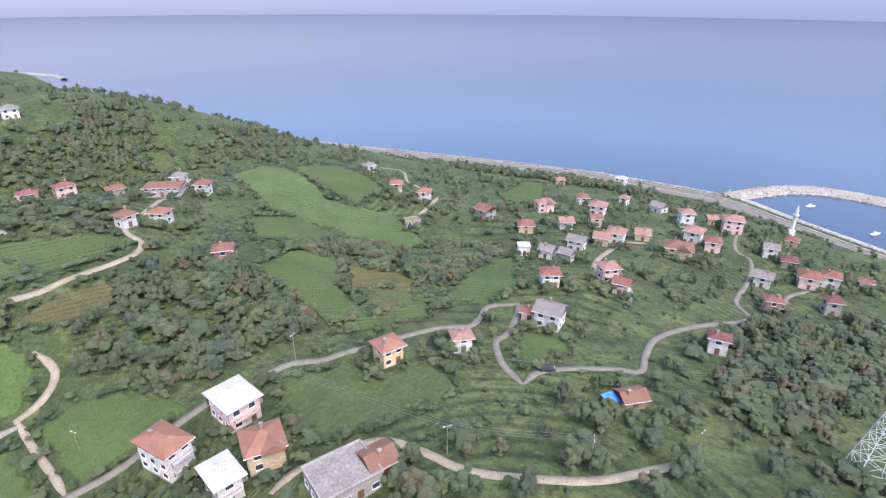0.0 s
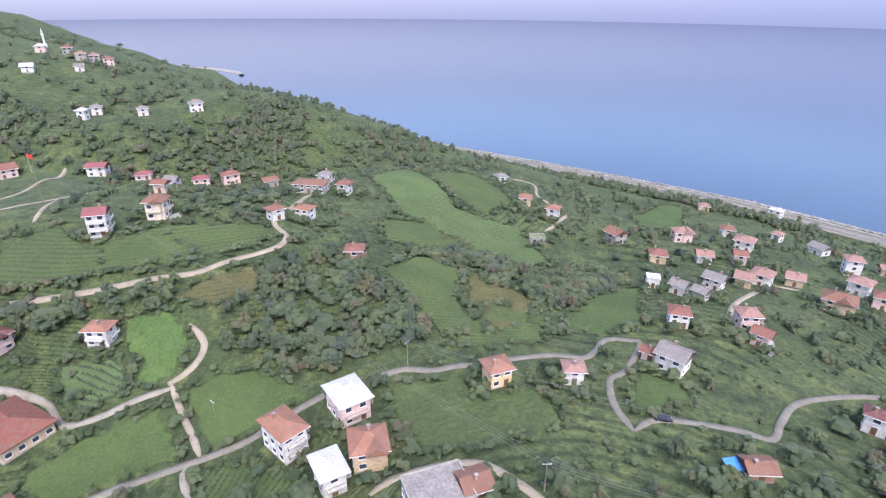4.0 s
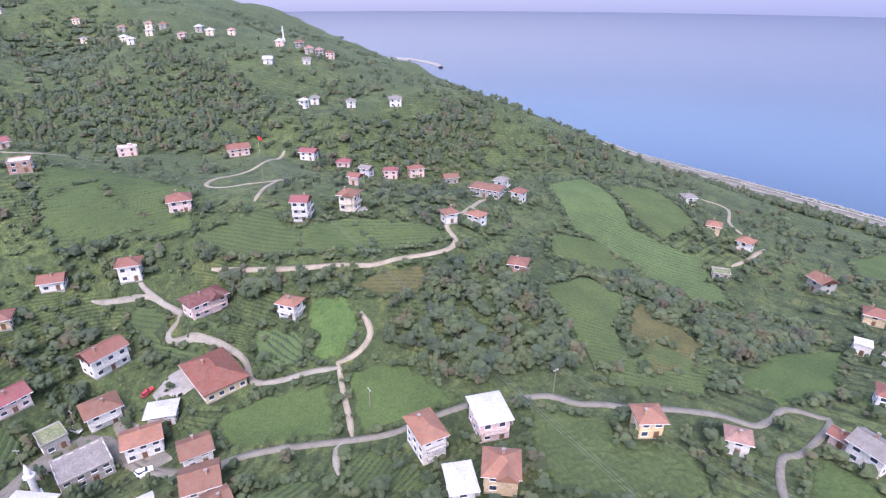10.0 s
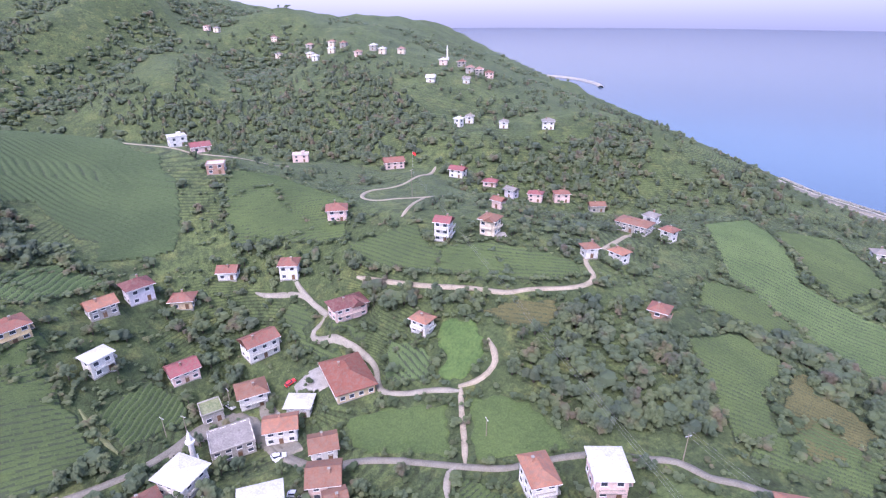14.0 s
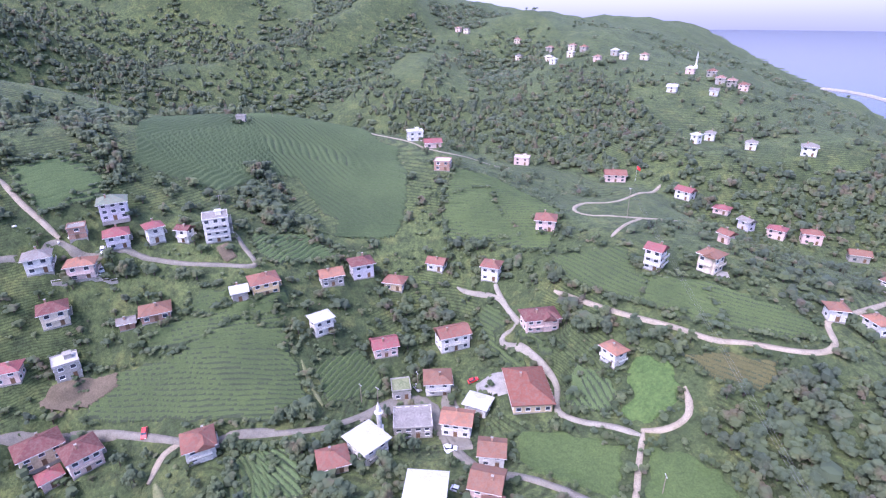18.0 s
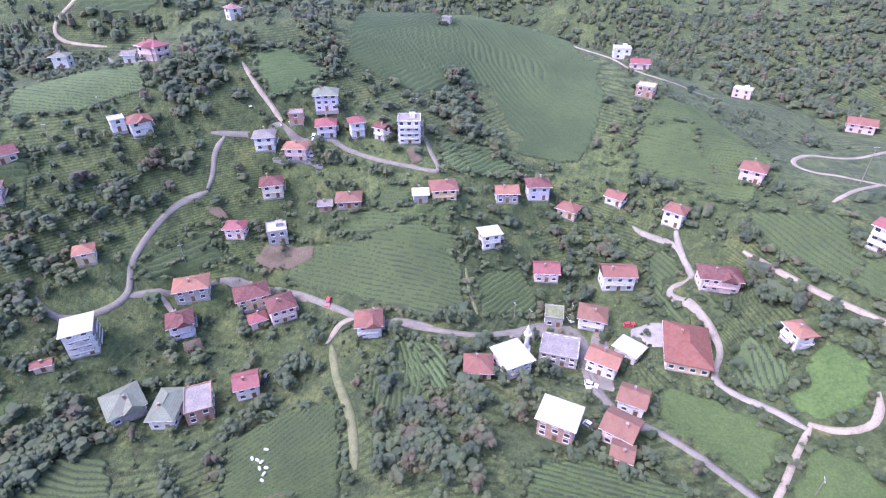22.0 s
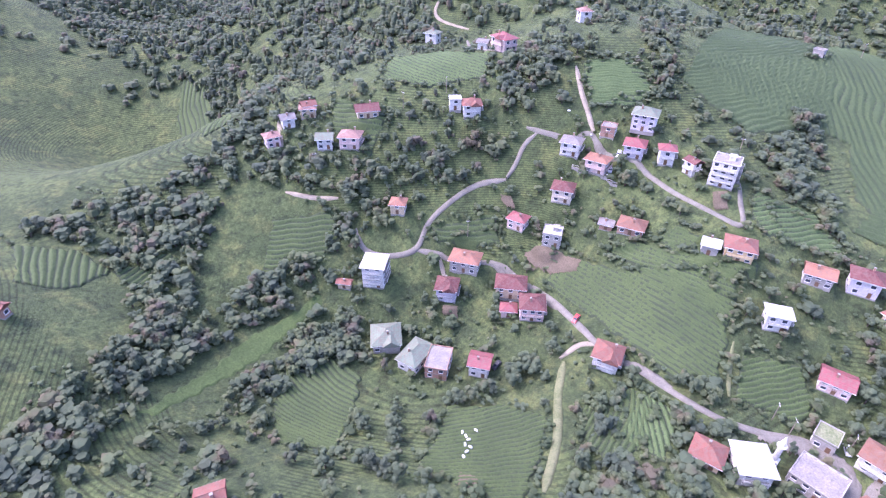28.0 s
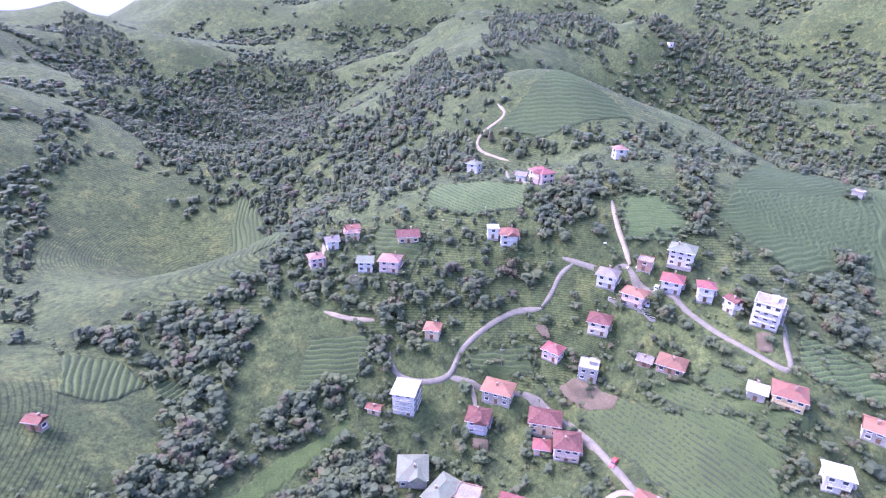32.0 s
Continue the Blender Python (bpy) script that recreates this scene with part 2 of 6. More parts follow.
def bump_node(nt, b, height, strength, distance):
    n = nt.nodes.new("ShaderNodeBump")
    n.inputs["Strength"].default_value, n.inputs["Distance"].default_value = strength, distance
    nt.links.new(height, n.inputs["Height"])
    nt.links.new(n.outputs[0], b.inputs["Normal"])


def place(nt, world_place=True):
    if world_place:
        return nt.nodes.new("ShaderNodeNewGeometry").outputs["Position"]
    return nt.nodes.new("ShaderNodeTexCoord").outputs["Object"]


def grainy(name, dark, light, big, small, rough=0.9, bump=0.3, depth=0.05, world_place=True, third=None, spec=0.3):
    """A surface whose colour drifts between two tones at a large and a small scale."""
    m, nt, b = shader(name, rough, spec)
    p = place(nt, world_place)
    f1, f2 = noise_node(nt, big, p), noise_node(nt, small, p, 4.0, 0.7)
    c1 = ramp_node(nt, f1, [(0.38, dark), (0.62, light)])
    mid = tuple((a + c) / 2 for a, c in zip(dark, light))
    c2 = ramp_node(nt, f2, [(0.28, tuple(v * 0.5 for v in dark)), (0.5, mid), (0.72, tuple(min(1, v * 1.3) for v in light))])
    c = mix_node(nt, c1, c2, 0.5)
    if third:
        f3 = noise_node(nt, big * 2.7, p, 5.0, 0.65)
        c = mix_node(nt, c, ramp_node(nt, f3, [(0.0, third), (1.0, third)]), ramp_node(nt, f3, [(0.60, (0, 0, 0)), (0.74, (0.8, 0.8, 0.8))]))
    nt.links.new(c, b.inputs["Base Color"])
    bump_node(nt, b, f2, bump, depth)
    return m


def haze_sheen(b, weight=0.28):
    """A bluish-white sheen on leaves and grass at grazing angles, standing in for haze."""
    b.inputs["Sheen Weight"].default_value, b.inputs["Sheen Roughness"].default_value = weight, 0.45
    b.inputs["Sheen Tint"].default_value = (0.85, 0.93, 1.0, 1)


def leafy(name, tones, rough=0.75):
    """Foliage: tone by tree (world place) and by leaf (island), with some light let through."""
    m, nt, b = shader(name, rough, 0.25)
    haze_sheen(b, 0.14)
    p = place(nt)
    island = nt.nodes.new("ShaderNodeNewGeometry").outputs["Random Per Island"]
    f = noise_node(nt, 0.11, p, 2.0, 0.5)
    c = ramp_node(nt, f, list(zip((0.28, 0.42, 0.54, 0.60, 0.67), tones)))
    leaf = ramp_node(nt, island, [(0.0, (0.86, 0.86, 0.86)), (1.0, (1.14, 1.14, 1.13))])
    c = mix_node(nt, c, leaf, 1.0, 'MULTIPLY')
    nt.links.new(c, b.inputs["Base Color"])
    lean = nt.nodes.new("ShaderNodeVectorMath")
    lean.operation = 'MULTIPLY_ADD'
    nt.links.new(nt.nodes.new("ShaderNodeNewGeometry").outputs["Normal"], lean.inputs[0])
    lean.inputs[1].default_value, lean.inputs[2].default_value = (0.45, 0.45, 0.45), (0, 0, 0.6)
    unit = nt.nodes.new("ShaderNodeVectorMath")
    unit.operation = 'NORMALIZE'
    nt.links.new(lean.outputs[0], unit.inputs[0])
    nt.links.new(unit.outputs[0], b.inputs["Normal"])
    tr = nt.nodes.new("ShaderNodeBsdfTranslucent")
    nt.links.new(c, tr.inputs[0])
    mx = nt.nodes.new("ShaderNodeMixShader")
    mx.inputs[0].default_value = 0.4
    nt.links.new(b.outputs[0], mx.inputs[1])
    nt.links.new(tr.outputs[0], mx.inputs[2])
    nt.links.new(mx.outputs[0], nt.nodes["Material Output"].inputs[0])
    return m


def tiled(name, dark, light, course=0.30, bump=0.7, rough=0.8):
    """Roof tiles: courses down the slope, each tile of its own tone, weathered in patches."""
    m, nt, b = shader(name, rough, 0.3)
    p = place(nt, False)
    wave = nt.nodes.new("ShaderNodeTexWave")
    wave.bands_direction, wave.wave_profile = 'Z', 'SAW'
    wave.inputs["Scale"].default_value, wave.inputs["Distortion"].default_value = 0.314 / course * 2, 0.4
    nt.links.new(p, wave.inputs["Vector"])
    w = place(nt)
    f1, f2 = noise_node(nt, 0.35, w, 4.0, 0.65), noise_node(nt, 3.0, w, 2.0, 0.8)
    c = mix_node(nt, ramp_node(nt, f1, [(0.3, dark), (0.68, light)]), ramp_node(nt, f2, [(0.3, dark), (0.75, light)]), 0.5)
    c = mix_node(nt, c, ramp_node(nt, wave.outputs["Fac"], [(0.0, (0.72, 0.72, 0.72)), (0.35, (1, 1, 1))]), 0.8, 'MULTIPLY')
    f3 = noise_node(nt, 0.9, w, 5.0, 0.7)
    c = mix_node(nt, c, (0.17, 0.125, 0.10), ramp_node(nt, f3, [(0.44, (0, 0, 0)), (0.62, (0.6, 0.6, 0.6))]))
    nt.links.new(c, b.inputs["Base Color"])
    bump_node(nt, b, wave.outputs["Fac"], bump, 0.05)
    return m


GRASS, _nt, _b = shader("hillside_grass", 0.95, 0.25)
haze_sheen(_b, 0.03)
_p = place(_nt)
_wide, _mid, _fine = noise_node(_nt, 0.022, _p, 3.0), noise_node(_nt, 0.16, _p, 4.0, 0.7), noise_node(_nt, 1.1, _p, 4.0, 0.75)
_c = ramp_node(_nt, _wide, [(0.38, (0.054, 0.078, 0.033)), (0.62, (0.082, 0.112, 0.045))])
_c = mix_node(_nt, _c, (0.040, 0.058, 0.028), ramp_node(_nt, _mid, [(0.50, (0, 0, 0)), (0.62, (0.899, 0.872, 1.105))]))
_c = mix_node(_nt, _c, (0.135, 0.152, 0.058), ramp_node(_nt, noise_node(_nt, 0.09, _p, 5.0, 0.7), [(0.52, (0, 0, 0)), (0.68, (0.7, 0.7, 0.7))]))
_c = mix_node(_nt, _c, ramp_node(_nt, _fine, [(0.28, (0.55, 0.57, 0.55)), (0.68, (1.34, 1.32, 1.25))]), 0.9, 'MULTIPLY')
_c = mix_node(_nt, _c, ramp_node(_nt, noise_node(_nt, 0.45, _p, 3.0, 0.7), [(0.36, (0.66, 0.68, 0.66)), (0.60, (1.22, 1.20, 1.12))]), 0.9, 'MULTIPLY')
_wave = _nt.nodes.new("ShaderNodeTexWave")
_wave.bands_direction = 'Z'
_wave.inputs["Scale"].default_value, _wave.inputs["Distortion"].default_value, _wave.inputs["Detail Scale"].default_value = 0.42, 1.2, 0.15
_nt.links.new(_p, _wave.inputs["Vector"])
_tea = ramp_node(_nt, noise_node(_nt, 0.018, _p, 2.0, 0.4), [(0.50, (0, 0, 0)), (0.53, (0.6, 0.6, 0.6))])
_c = mix_node(_nt, _c, mix_node(_nt, _c, ramp_node(_nt, _wave.outputs["Fac"], [(0.10, (0.45, 0.45, 0.45)), (0.45, (1.15, 1.15, 1.1))]), 1.0, 'MULTIPLY'), _tea)
_nt.links.new(_c, _b.inputs["Base Color"])
bump_node(_nt, _b, _fine, 1.0, 0.6)
ASPHALT = grainy("worn_asphalt", (0.140, 0.132, 0.108), (0.225, 0.210, 0.170), 0.3, 3.0, third=(0.25, 0.23, 0.18))
CEMENT = grainy("worn_cement", (0.195, 0.18, 0.145), (0.30, 0.28, 0.225), 0.25, 2.5, third=(0.16, 0.16, 0.105))
DIRT = grainy("pale_dirt", (0.22, 0.19, 0.14), (0.36, 0.315, 0.235), 0.25, 2.5, bump=0.5, depth=0.1, third=(0.14, 0.15, 0.075))
TRACK = grainy("grassy_track", (0.10, 0.125, 0.05), (0.19, 0.195, 0.10), 0.3, 2.0, bump=0.5)
CONCRETE = grainy("concrete", (0.21, 0.20, 0.18), (0.34, 0.325, 0.29), 0.4, 3.0)
ROCK = grainy("pale_rock", (0.23, 0.215, 0.18), (0.42, 0.395, 0.335), 0.4, 2.0, bump=0.9, depth=0.4)
SAND = grainy("beach_shingle", (0.25, 0.235, 0.215), (0.40, 0.385, 0.35), 0.1, 1.0)
METAL = grainy("galvanised_steel", (0.42, 0.43, 0.45), (0.60, 0.61, 0.63), 0.6, 5.0, rough=0.5)
WOOD = grainy("weathered_wood", (0.16, 0.13, 0.10), (0.28, 0.24, 0.19), 1.0, 6.0)
BARK = grainy("bark", (0.05, 0.04, 0.03), (0.11, 0.09, 0.07), 1.0, 5.0)
GLASS, _nt, _b = shader("window_glass", 0.08, 0.6)
_b.inputs["Base Color"].default_value = (0.05, 0.06, 0.08, 1)
FRAME = grainy("window_frame_paint", (0.70, 0.69, 0.67), (0.82, 0.81, 0.80), 0.8, 4.0, rough=0.5, bump=0.05)
DOOR = grainy("brown_door", (0.12, 0.07, 0.04), (0.20, 0.12, 0.07), 0.8, 5.0, rough=0.5)
LEAF = leafy("broadleaf_foliage", [(0.082, 0.114, 0.069), (0.097, 0.131, 0.074), (0.110, 0.146, 0.080), (0.126, 0.151, 0.082), (0.147, 0.130, 0.085)])
LEAF_B = leafy("pale_foliage", [(0.102, 0.138, 0.072), (0.118, 0.154, 0.075), (0.132, 0.166, 0.080), (0.143, 0.163, 0.082), (0.153, 0.139, 0.082)])
LEAF_D = leafy("dark_foliage", [(0.072, 0.099, 0.067), (0.082, 0.112, 0.072), (0.095, 0.121, 0.074), (0.103, 0.128, 0.080), (0.124, 0.112, 0.081)])
SHRUB = leafy("shrub_foliage", [(0.060, 0.088, 0.044), (0.071, 0.102, 0.049), (0.083, 0.113, 0.051), (0.092, 0.117, 0.055), (0.101, 0.108, 0.057)])
# Soil in the row gaps, with the shade under the bushes painted in.
SOIL_SHADE = grainy("soil_with_painted_shade", (0.034, 0.049, 0.027), (0.050, 0.066, 0.035), 0.2, 2.0)
BARE = grainy("bare_earth", (0.085, 0.072, 0.046), (0.150, 0.118, 0.080), 0.2, 2.0, bump=0.6, depth=0.15, third=(0.055, 0.075, 0.033))
FIELD_MATS = {
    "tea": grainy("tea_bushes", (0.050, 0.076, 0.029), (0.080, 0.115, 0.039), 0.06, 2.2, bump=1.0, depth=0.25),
    # lighter copy of the tea tones, with sunlight painted into the colour
    "bright": grainy("tea_bushes_painted_sunlit", (0.057, 0.092, 0.034), (0.093, 0.137, 0.051), 0.06, 2.2, bump=1.0, depth=0.25),
    "hilltea": grainy("old_tea_bushes", (0.041, 0.065, 0.027), (0.066, 0.099, 0.039), 0.03, 1.6, bump=1.0, depth=0.3),
    "brown": grainy("pruned_tea_bushes", (0.062, 0.066, 0.026), (0.112, 0.109, 0.044), 0.06, 2.0, bump=1.0, depth=0.25),
    "rows": grainy("young_crop_rows", (0.050, 0.078, 0.027), (0.080, 0.117, 0.039), 0.08, 2.0, bump=1.0, depth=0.25),
    "meadow": grainy("lush_meadow", (0.051, 0.081, 0.026), (0.082, 0.123, 0.037), 0.07, 1.6, bump=1.0, depth=0.25, third=(0.051, 0.084, 0.021)),
    "weeds": grainy("rank_weeds", (0.052, 0.077, 0.027), (0.087, 0.118, 0.041), 0.09, 1.1, bump=1.0, depth=0.4, third=(0.042, 0.061, 0.024)),
    "lush": grainy("tall_lush_crop", (0.050, 0.094, 0.027), (0.090, 0.142, 0.040), 0.14, 1.0, bump=1.0, depth=0.35),
}
ROOFS = {
    "redtile": tiled("dark_red_tiles", (0.150, 0.052, 0.036), (0.262, 0.100, 0.068)),
    "red": tiled("red_tiles", (0.168, 0.066, 0.048), (0.285, 0.125, 0.092)),
    "orange": tiled("orange_tiles", (0.235, 0.104, 0.064), (0.365, 0.182, 0.120)),
    "pinktile": tiled("faded_pink_tiles", (0.245, 0.135, 0.108), (0.385, 0.235, 0.192)),
    "darkred": tiled("maroon_tiles", (0.100, 0.036, 0.034), (0.182, 0.070, 0.066)),
    "brown": tiled("brown_tiles", (0.158, 0.074, 0.048), (0.268, 0.138, 0.092)),
    "greytile": tiled("grey_tiles", (0.16, 0.155, 0.145), (0.27, 0.262, 0.245)),
    "greentile": tiled("grey_green_sheet", (0.12, 0.16, 0.115), (0.20, 0.245, 0.175), course=0.6, bump=0.3),
    "redmetal": tiled("raspberry_sheet", (0.195, 0.052, 0.056), (0.30, 0.098, 0.10), course=0.6, bump=0.3, rough=0.55),
    "whiteroof": grainy("white_sheet", (0.36, 0.355, 0.345), (0.50, 0.495, 0.48), 0.3, 2.0, rough=0.6, bump=0.1, world_place=False),
    "concrete": grainy("roof_concrete", (0.175, 0.162, 0.148), (0.285, 0.265, 0.24), 0.25, 2.0, world_place=False, third=(0.15, 0.14, 0.135)),
    "mossy": grainy("mossy_roof", (0.10, 0.13, 0.05), (0.24, 0.25, 0.15), 0.4, 2.0, world_place=False, third=(0.06, 0.10, 0.025)),
}
ROOF_WORDS = {"redtile": "dark red tile", "red": "red tile", "orange": "orange tile", "pinktile": "faded pink tile", "darkred": "maroon tile",
              "brown": "brown tile", "greytile": "grey tile", "greentile": "grey-green sheet", "redmetal": "raspberry sheet",
              "whiteroof": "white sheet", "concrete": "bare concrete", "mossy": "mossy concrete"}
WALLS = {
    "white": grainy("white_render", (0.50, 0.485, 0.45), (0.70, 0.685, 0.64), 0.35, 1.6, bump=0.15, third=(0.38, 0.36, 0.32)),
    "cream": grainy("cream_render", (0.56, 0.48, 0.37), (0.70, 0.61, 0.48), 0.25, 1.6, bump=0.15, third=(0.42, 0.37, 0.30)),
    "pink": grainy("pink_render", (0.54, 0.40, 0.355), (0.69, 0.53, 0.48), 0.25, 1.6, bump=0.15, third=(0.48, 0.44, 0.40)),
    "tan": grainy("tan_render", (0.44, 0.34, 0.22), (0.60, 0.48, 0.32), 0.25, 1.6, bump=0.15, third=(0.38, 0.32, 0.24)),
    "yellow": grainy("yellow_render", (0.56, 0.42, 0.22), (0.70, 0.54, 0.31), 0.25, 1.6, bump=0.15, third=(0.46, 0.38, 0.24)),
    "lilac": grainy("lilac_render", (0.45, 0.42, 0.46), (0.60, 0.57, 0.60), 0.25, 1.6, bump=0.15, third=(0.40, 0.38, 0.38)),
    "greywall": grainy("grey_render", (0.25, 0.238, 0.215), (0.40, 0.38, 0.345), 0.3, 2.0, bump=0.3, third=(0.20, 0.17, 0.14)),
    "brick": grainy("bare_brick_wall", (0.27, 0.15, 0.11), (0.41, 0.26, 0.19), 0.6, 4.0, bump=0.5, third=(0.36, 0.33, 0.29)),
}
WALL_WORDS = {"white": "white", "cream": "cream", "pink": "pale pink", "tan": "tan", "yellow": "yellow", "lilac": "pale lilac", "greywall": "grey", "brick": "bare brick"}
SEA, _nt, _b = shader("sea_water", 0.17, 0.5)
_p = place(_nt)
_c = ramp_node(_nt, noise_node(_nt, 0.004, _p, 3.0), [(0.3, (0.030, 0.056, 0.098)), (0.7, (0.042, 0.070, 0.114))])
_nt.links.new(_c, _b.inputs["Base Color"])
bump_node(_nt, _b, noise_node(_nt, 0.35, _p, 4.0, 0.6), 0.10, 0.4)
# Glowing backdrop: pale haze is painted into its emission, brighter westward.
HAZE = bpy.data.materials.new("glowing_haze_backdrop")
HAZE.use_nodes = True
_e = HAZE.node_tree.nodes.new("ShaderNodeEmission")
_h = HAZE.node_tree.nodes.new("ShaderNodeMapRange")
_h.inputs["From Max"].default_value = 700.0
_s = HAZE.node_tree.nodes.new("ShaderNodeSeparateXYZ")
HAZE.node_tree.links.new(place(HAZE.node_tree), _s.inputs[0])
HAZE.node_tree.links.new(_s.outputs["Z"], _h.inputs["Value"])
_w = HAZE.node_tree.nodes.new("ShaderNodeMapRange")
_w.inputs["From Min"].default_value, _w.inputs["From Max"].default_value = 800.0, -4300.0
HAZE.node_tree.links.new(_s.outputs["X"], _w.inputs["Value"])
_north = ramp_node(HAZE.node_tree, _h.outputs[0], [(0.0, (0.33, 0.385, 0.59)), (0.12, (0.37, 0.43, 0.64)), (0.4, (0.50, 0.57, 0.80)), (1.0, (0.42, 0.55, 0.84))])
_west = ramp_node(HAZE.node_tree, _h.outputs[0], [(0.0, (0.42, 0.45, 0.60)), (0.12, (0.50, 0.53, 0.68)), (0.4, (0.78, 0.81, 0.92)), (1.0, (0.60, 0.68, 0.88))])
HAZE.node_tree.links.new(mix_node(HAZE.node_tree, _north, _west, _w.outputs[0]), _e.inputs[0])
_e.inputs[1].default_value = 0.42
HAZE.node_tree.links.new(_e.outputs[0], HAZE.node_tree.nodes["Material Output"].inputs[0])


# ---- mesh helpers ----
def mesh_of(name, verts, faces, mats, slots=None, smooth=False):
    me = bpy.data.meshes.new(name)
    me.from_pydata([tuple(map(float, v)) for v in verts], [], faces)
    for m in (mats if isinstance(mats, (list, tuple)) else [mats]):
        me.materials.append(m)
    if slots is not None:
        me.polygons.foreach_set("material_index", slots)
    if smooth:
        me.polygons.foreach_set("use_smooth", [True] * len(me.polygons))
    return me


def big_mesh(name, verts, quads, mats, slots=None, smooth=False):
    """A mesh from arrays: many verts and quads at once."""
    me = bpy.data.meshes.new(name)
    verts, quads = np.asarray(verts, np.float32), np.asarray(quads, np.int32)
    me.vertices.add(len(verts))
    me.vertices.foreach_set("co", verts.ravel())
    me.loops.add(quads.size)
    me.loops.foreach_set("vertex_index", quads.ravel())
    me.polygons.add(len(quads))
    me.polygons.foreach_set("loop_start", np.arange(0, quads.size, 4, dtype=np.int32))
    for m in (mats if isinstance(mats, (list, tuple)) else [mats]):
        me.materials.append(m)
    if slots is not None:
        me.polygons.foreach_set("material_index", np.asarray(slots, np.int32))
    if smooth:
        me.polygons.foreach_set("use_smooth", np.ones(len(quads), bool))
    me.update(calc_edges=True)
    me.validate()
    return me


def part(name, me, parent, label="", loc=None, turn=None):
    ob = new(name, me)
    ob.parent = parent
    if loc is not None:
        ob.location = loc
    if turn is not None:
        ob.rotation_euler = (0, 0, turn)
    return tagged(ob, label)


def box(x0, x1, y0, y1, z0, z1):
    v = [(x, y, z) for z in (z0, z1) for y in (y0, y1) for x in (x0, x1)]
    f = [(0, 2, 3, 1), (4, 5, 7, 6), (0, 1, 5, 4), (2, 6, 7, 3), (0, 4, 6, 2), (1, 3, 7, 5)]
    return v, f


def boxes(*some):
    verts, faces = [], []
    for b in some:
        v, f = box(*b)
        faces += [tuple(i + len(verts) for i in q) for q in f]
        verts += v
    return verts, faces


def tube(points, radii, sides=5):
    """A closed tube through points."""
    verts, faces = [], []
    for i, (p, r) in enumerate(zip(points, radii)):
        p = Vector(p)
        d = (Vector(points[min(i + 1, len(points) - 1)]) - Vector(points[max(i - 1, 0)])).normalized()
        a = d.orthogonal().normalized()
        b = d.cross(a)
        for k in range(sides):
            w = 2 * math.pi * k / sides
            verts.append(p + r * (math.cos(w) * a + math.sin(w) * b))
        if i:
            o = (i - 1) * sides
            faces += [(o + k, o + (k + 1) % sides, o + sides + (k + 1) % sides, o + sides + k) for k in range(sides)]
    faces += [tuple(range(sides))[::-1], tuple(range(len(verts) - sides, len(verts)))]
    return verts, faces


def joined(*some):
    verts, faces = [], []
    for v, f in some:
        faces += [tuple(i + len(verts) for i in q) for q in f]
        verts += list(v)
    return verts, faces


# ---- houses ----
HOUSE_PLACES = []


def window_mesh(w, h):
    """A frame all round, deeper at its sill, as one closed ring."""
    t, verts, faces = 0.10, [], []
    for y in (-0.08, 0.05):
        deep = 0.12 if y < 0 else 0.0
        verts += [(-w / 2, y - deep, -0.06), (w / 2, y - deep, -0.06), (w / 2, y, h), (-w / 2, y, h)]
        verts += [(-w / 2 + t, y - deep * 0.5, t), (w / 2 - t, y - deep * 0.5, t), (w / 2 - t, y, h - t), (-w / 2 + t, y, h - t)]
    for k in range(4):
        n = (k + 1) % 4
        faces += [(k, n, 4 + n, 4 + k), (8 + n, 8 + k, 12 + k, 12 + n), (k, 8 + k, 8 + n, n), (4 + k, 4 + n, 12 + n, 12 + k)]
    return mesh_of("window", verts, faces, FRAME)


WINDOW = window_mesh(1.75, 1.5)
PANE = mesh_of("pane", *box(-0.78, 0.78, -0.025, 0.04, 0.09, 1.41), GLASS)
FAR_WINDOW = mesh_of("window", *box(-0.75, 0.75, -0.05, 0.06, 0, 1.35), GLASS)
DOOR_MESH = mesh_of("door", *boxes((-0.55, 0.55, -0.05, 0.05, 0, 2.1), (-0.65, -0.55, -0.09, 0.05, 0, 2.2), (0.55, 0.65, -0.09, 0.05, 0, 2.2), (-0.55, 0.55, -0.09, 0.05, 2.1, 2.2)), DOOR)


def slab_roof(corners_low, top_pts, faces, thick=0.22):
    """Roof surfaces with thickness: the same faces again below, closed by the rim."""
    verts = [Vector(v) for v in corners_low + top_pts]
    n = len(verts)
    low = [v - Vector((0, 0, thick)) for v in verts]
    rim = [(i, (i + 1) % len(corners_low), n + (i + 1) % len(corners_low), n + i) for i in range(len(corners_low))]
    return verts + low, list(faces) + [tuple(n + i for i in reversed(f)) for f in faces] + [tuple(reversed(r)) for r in rim]


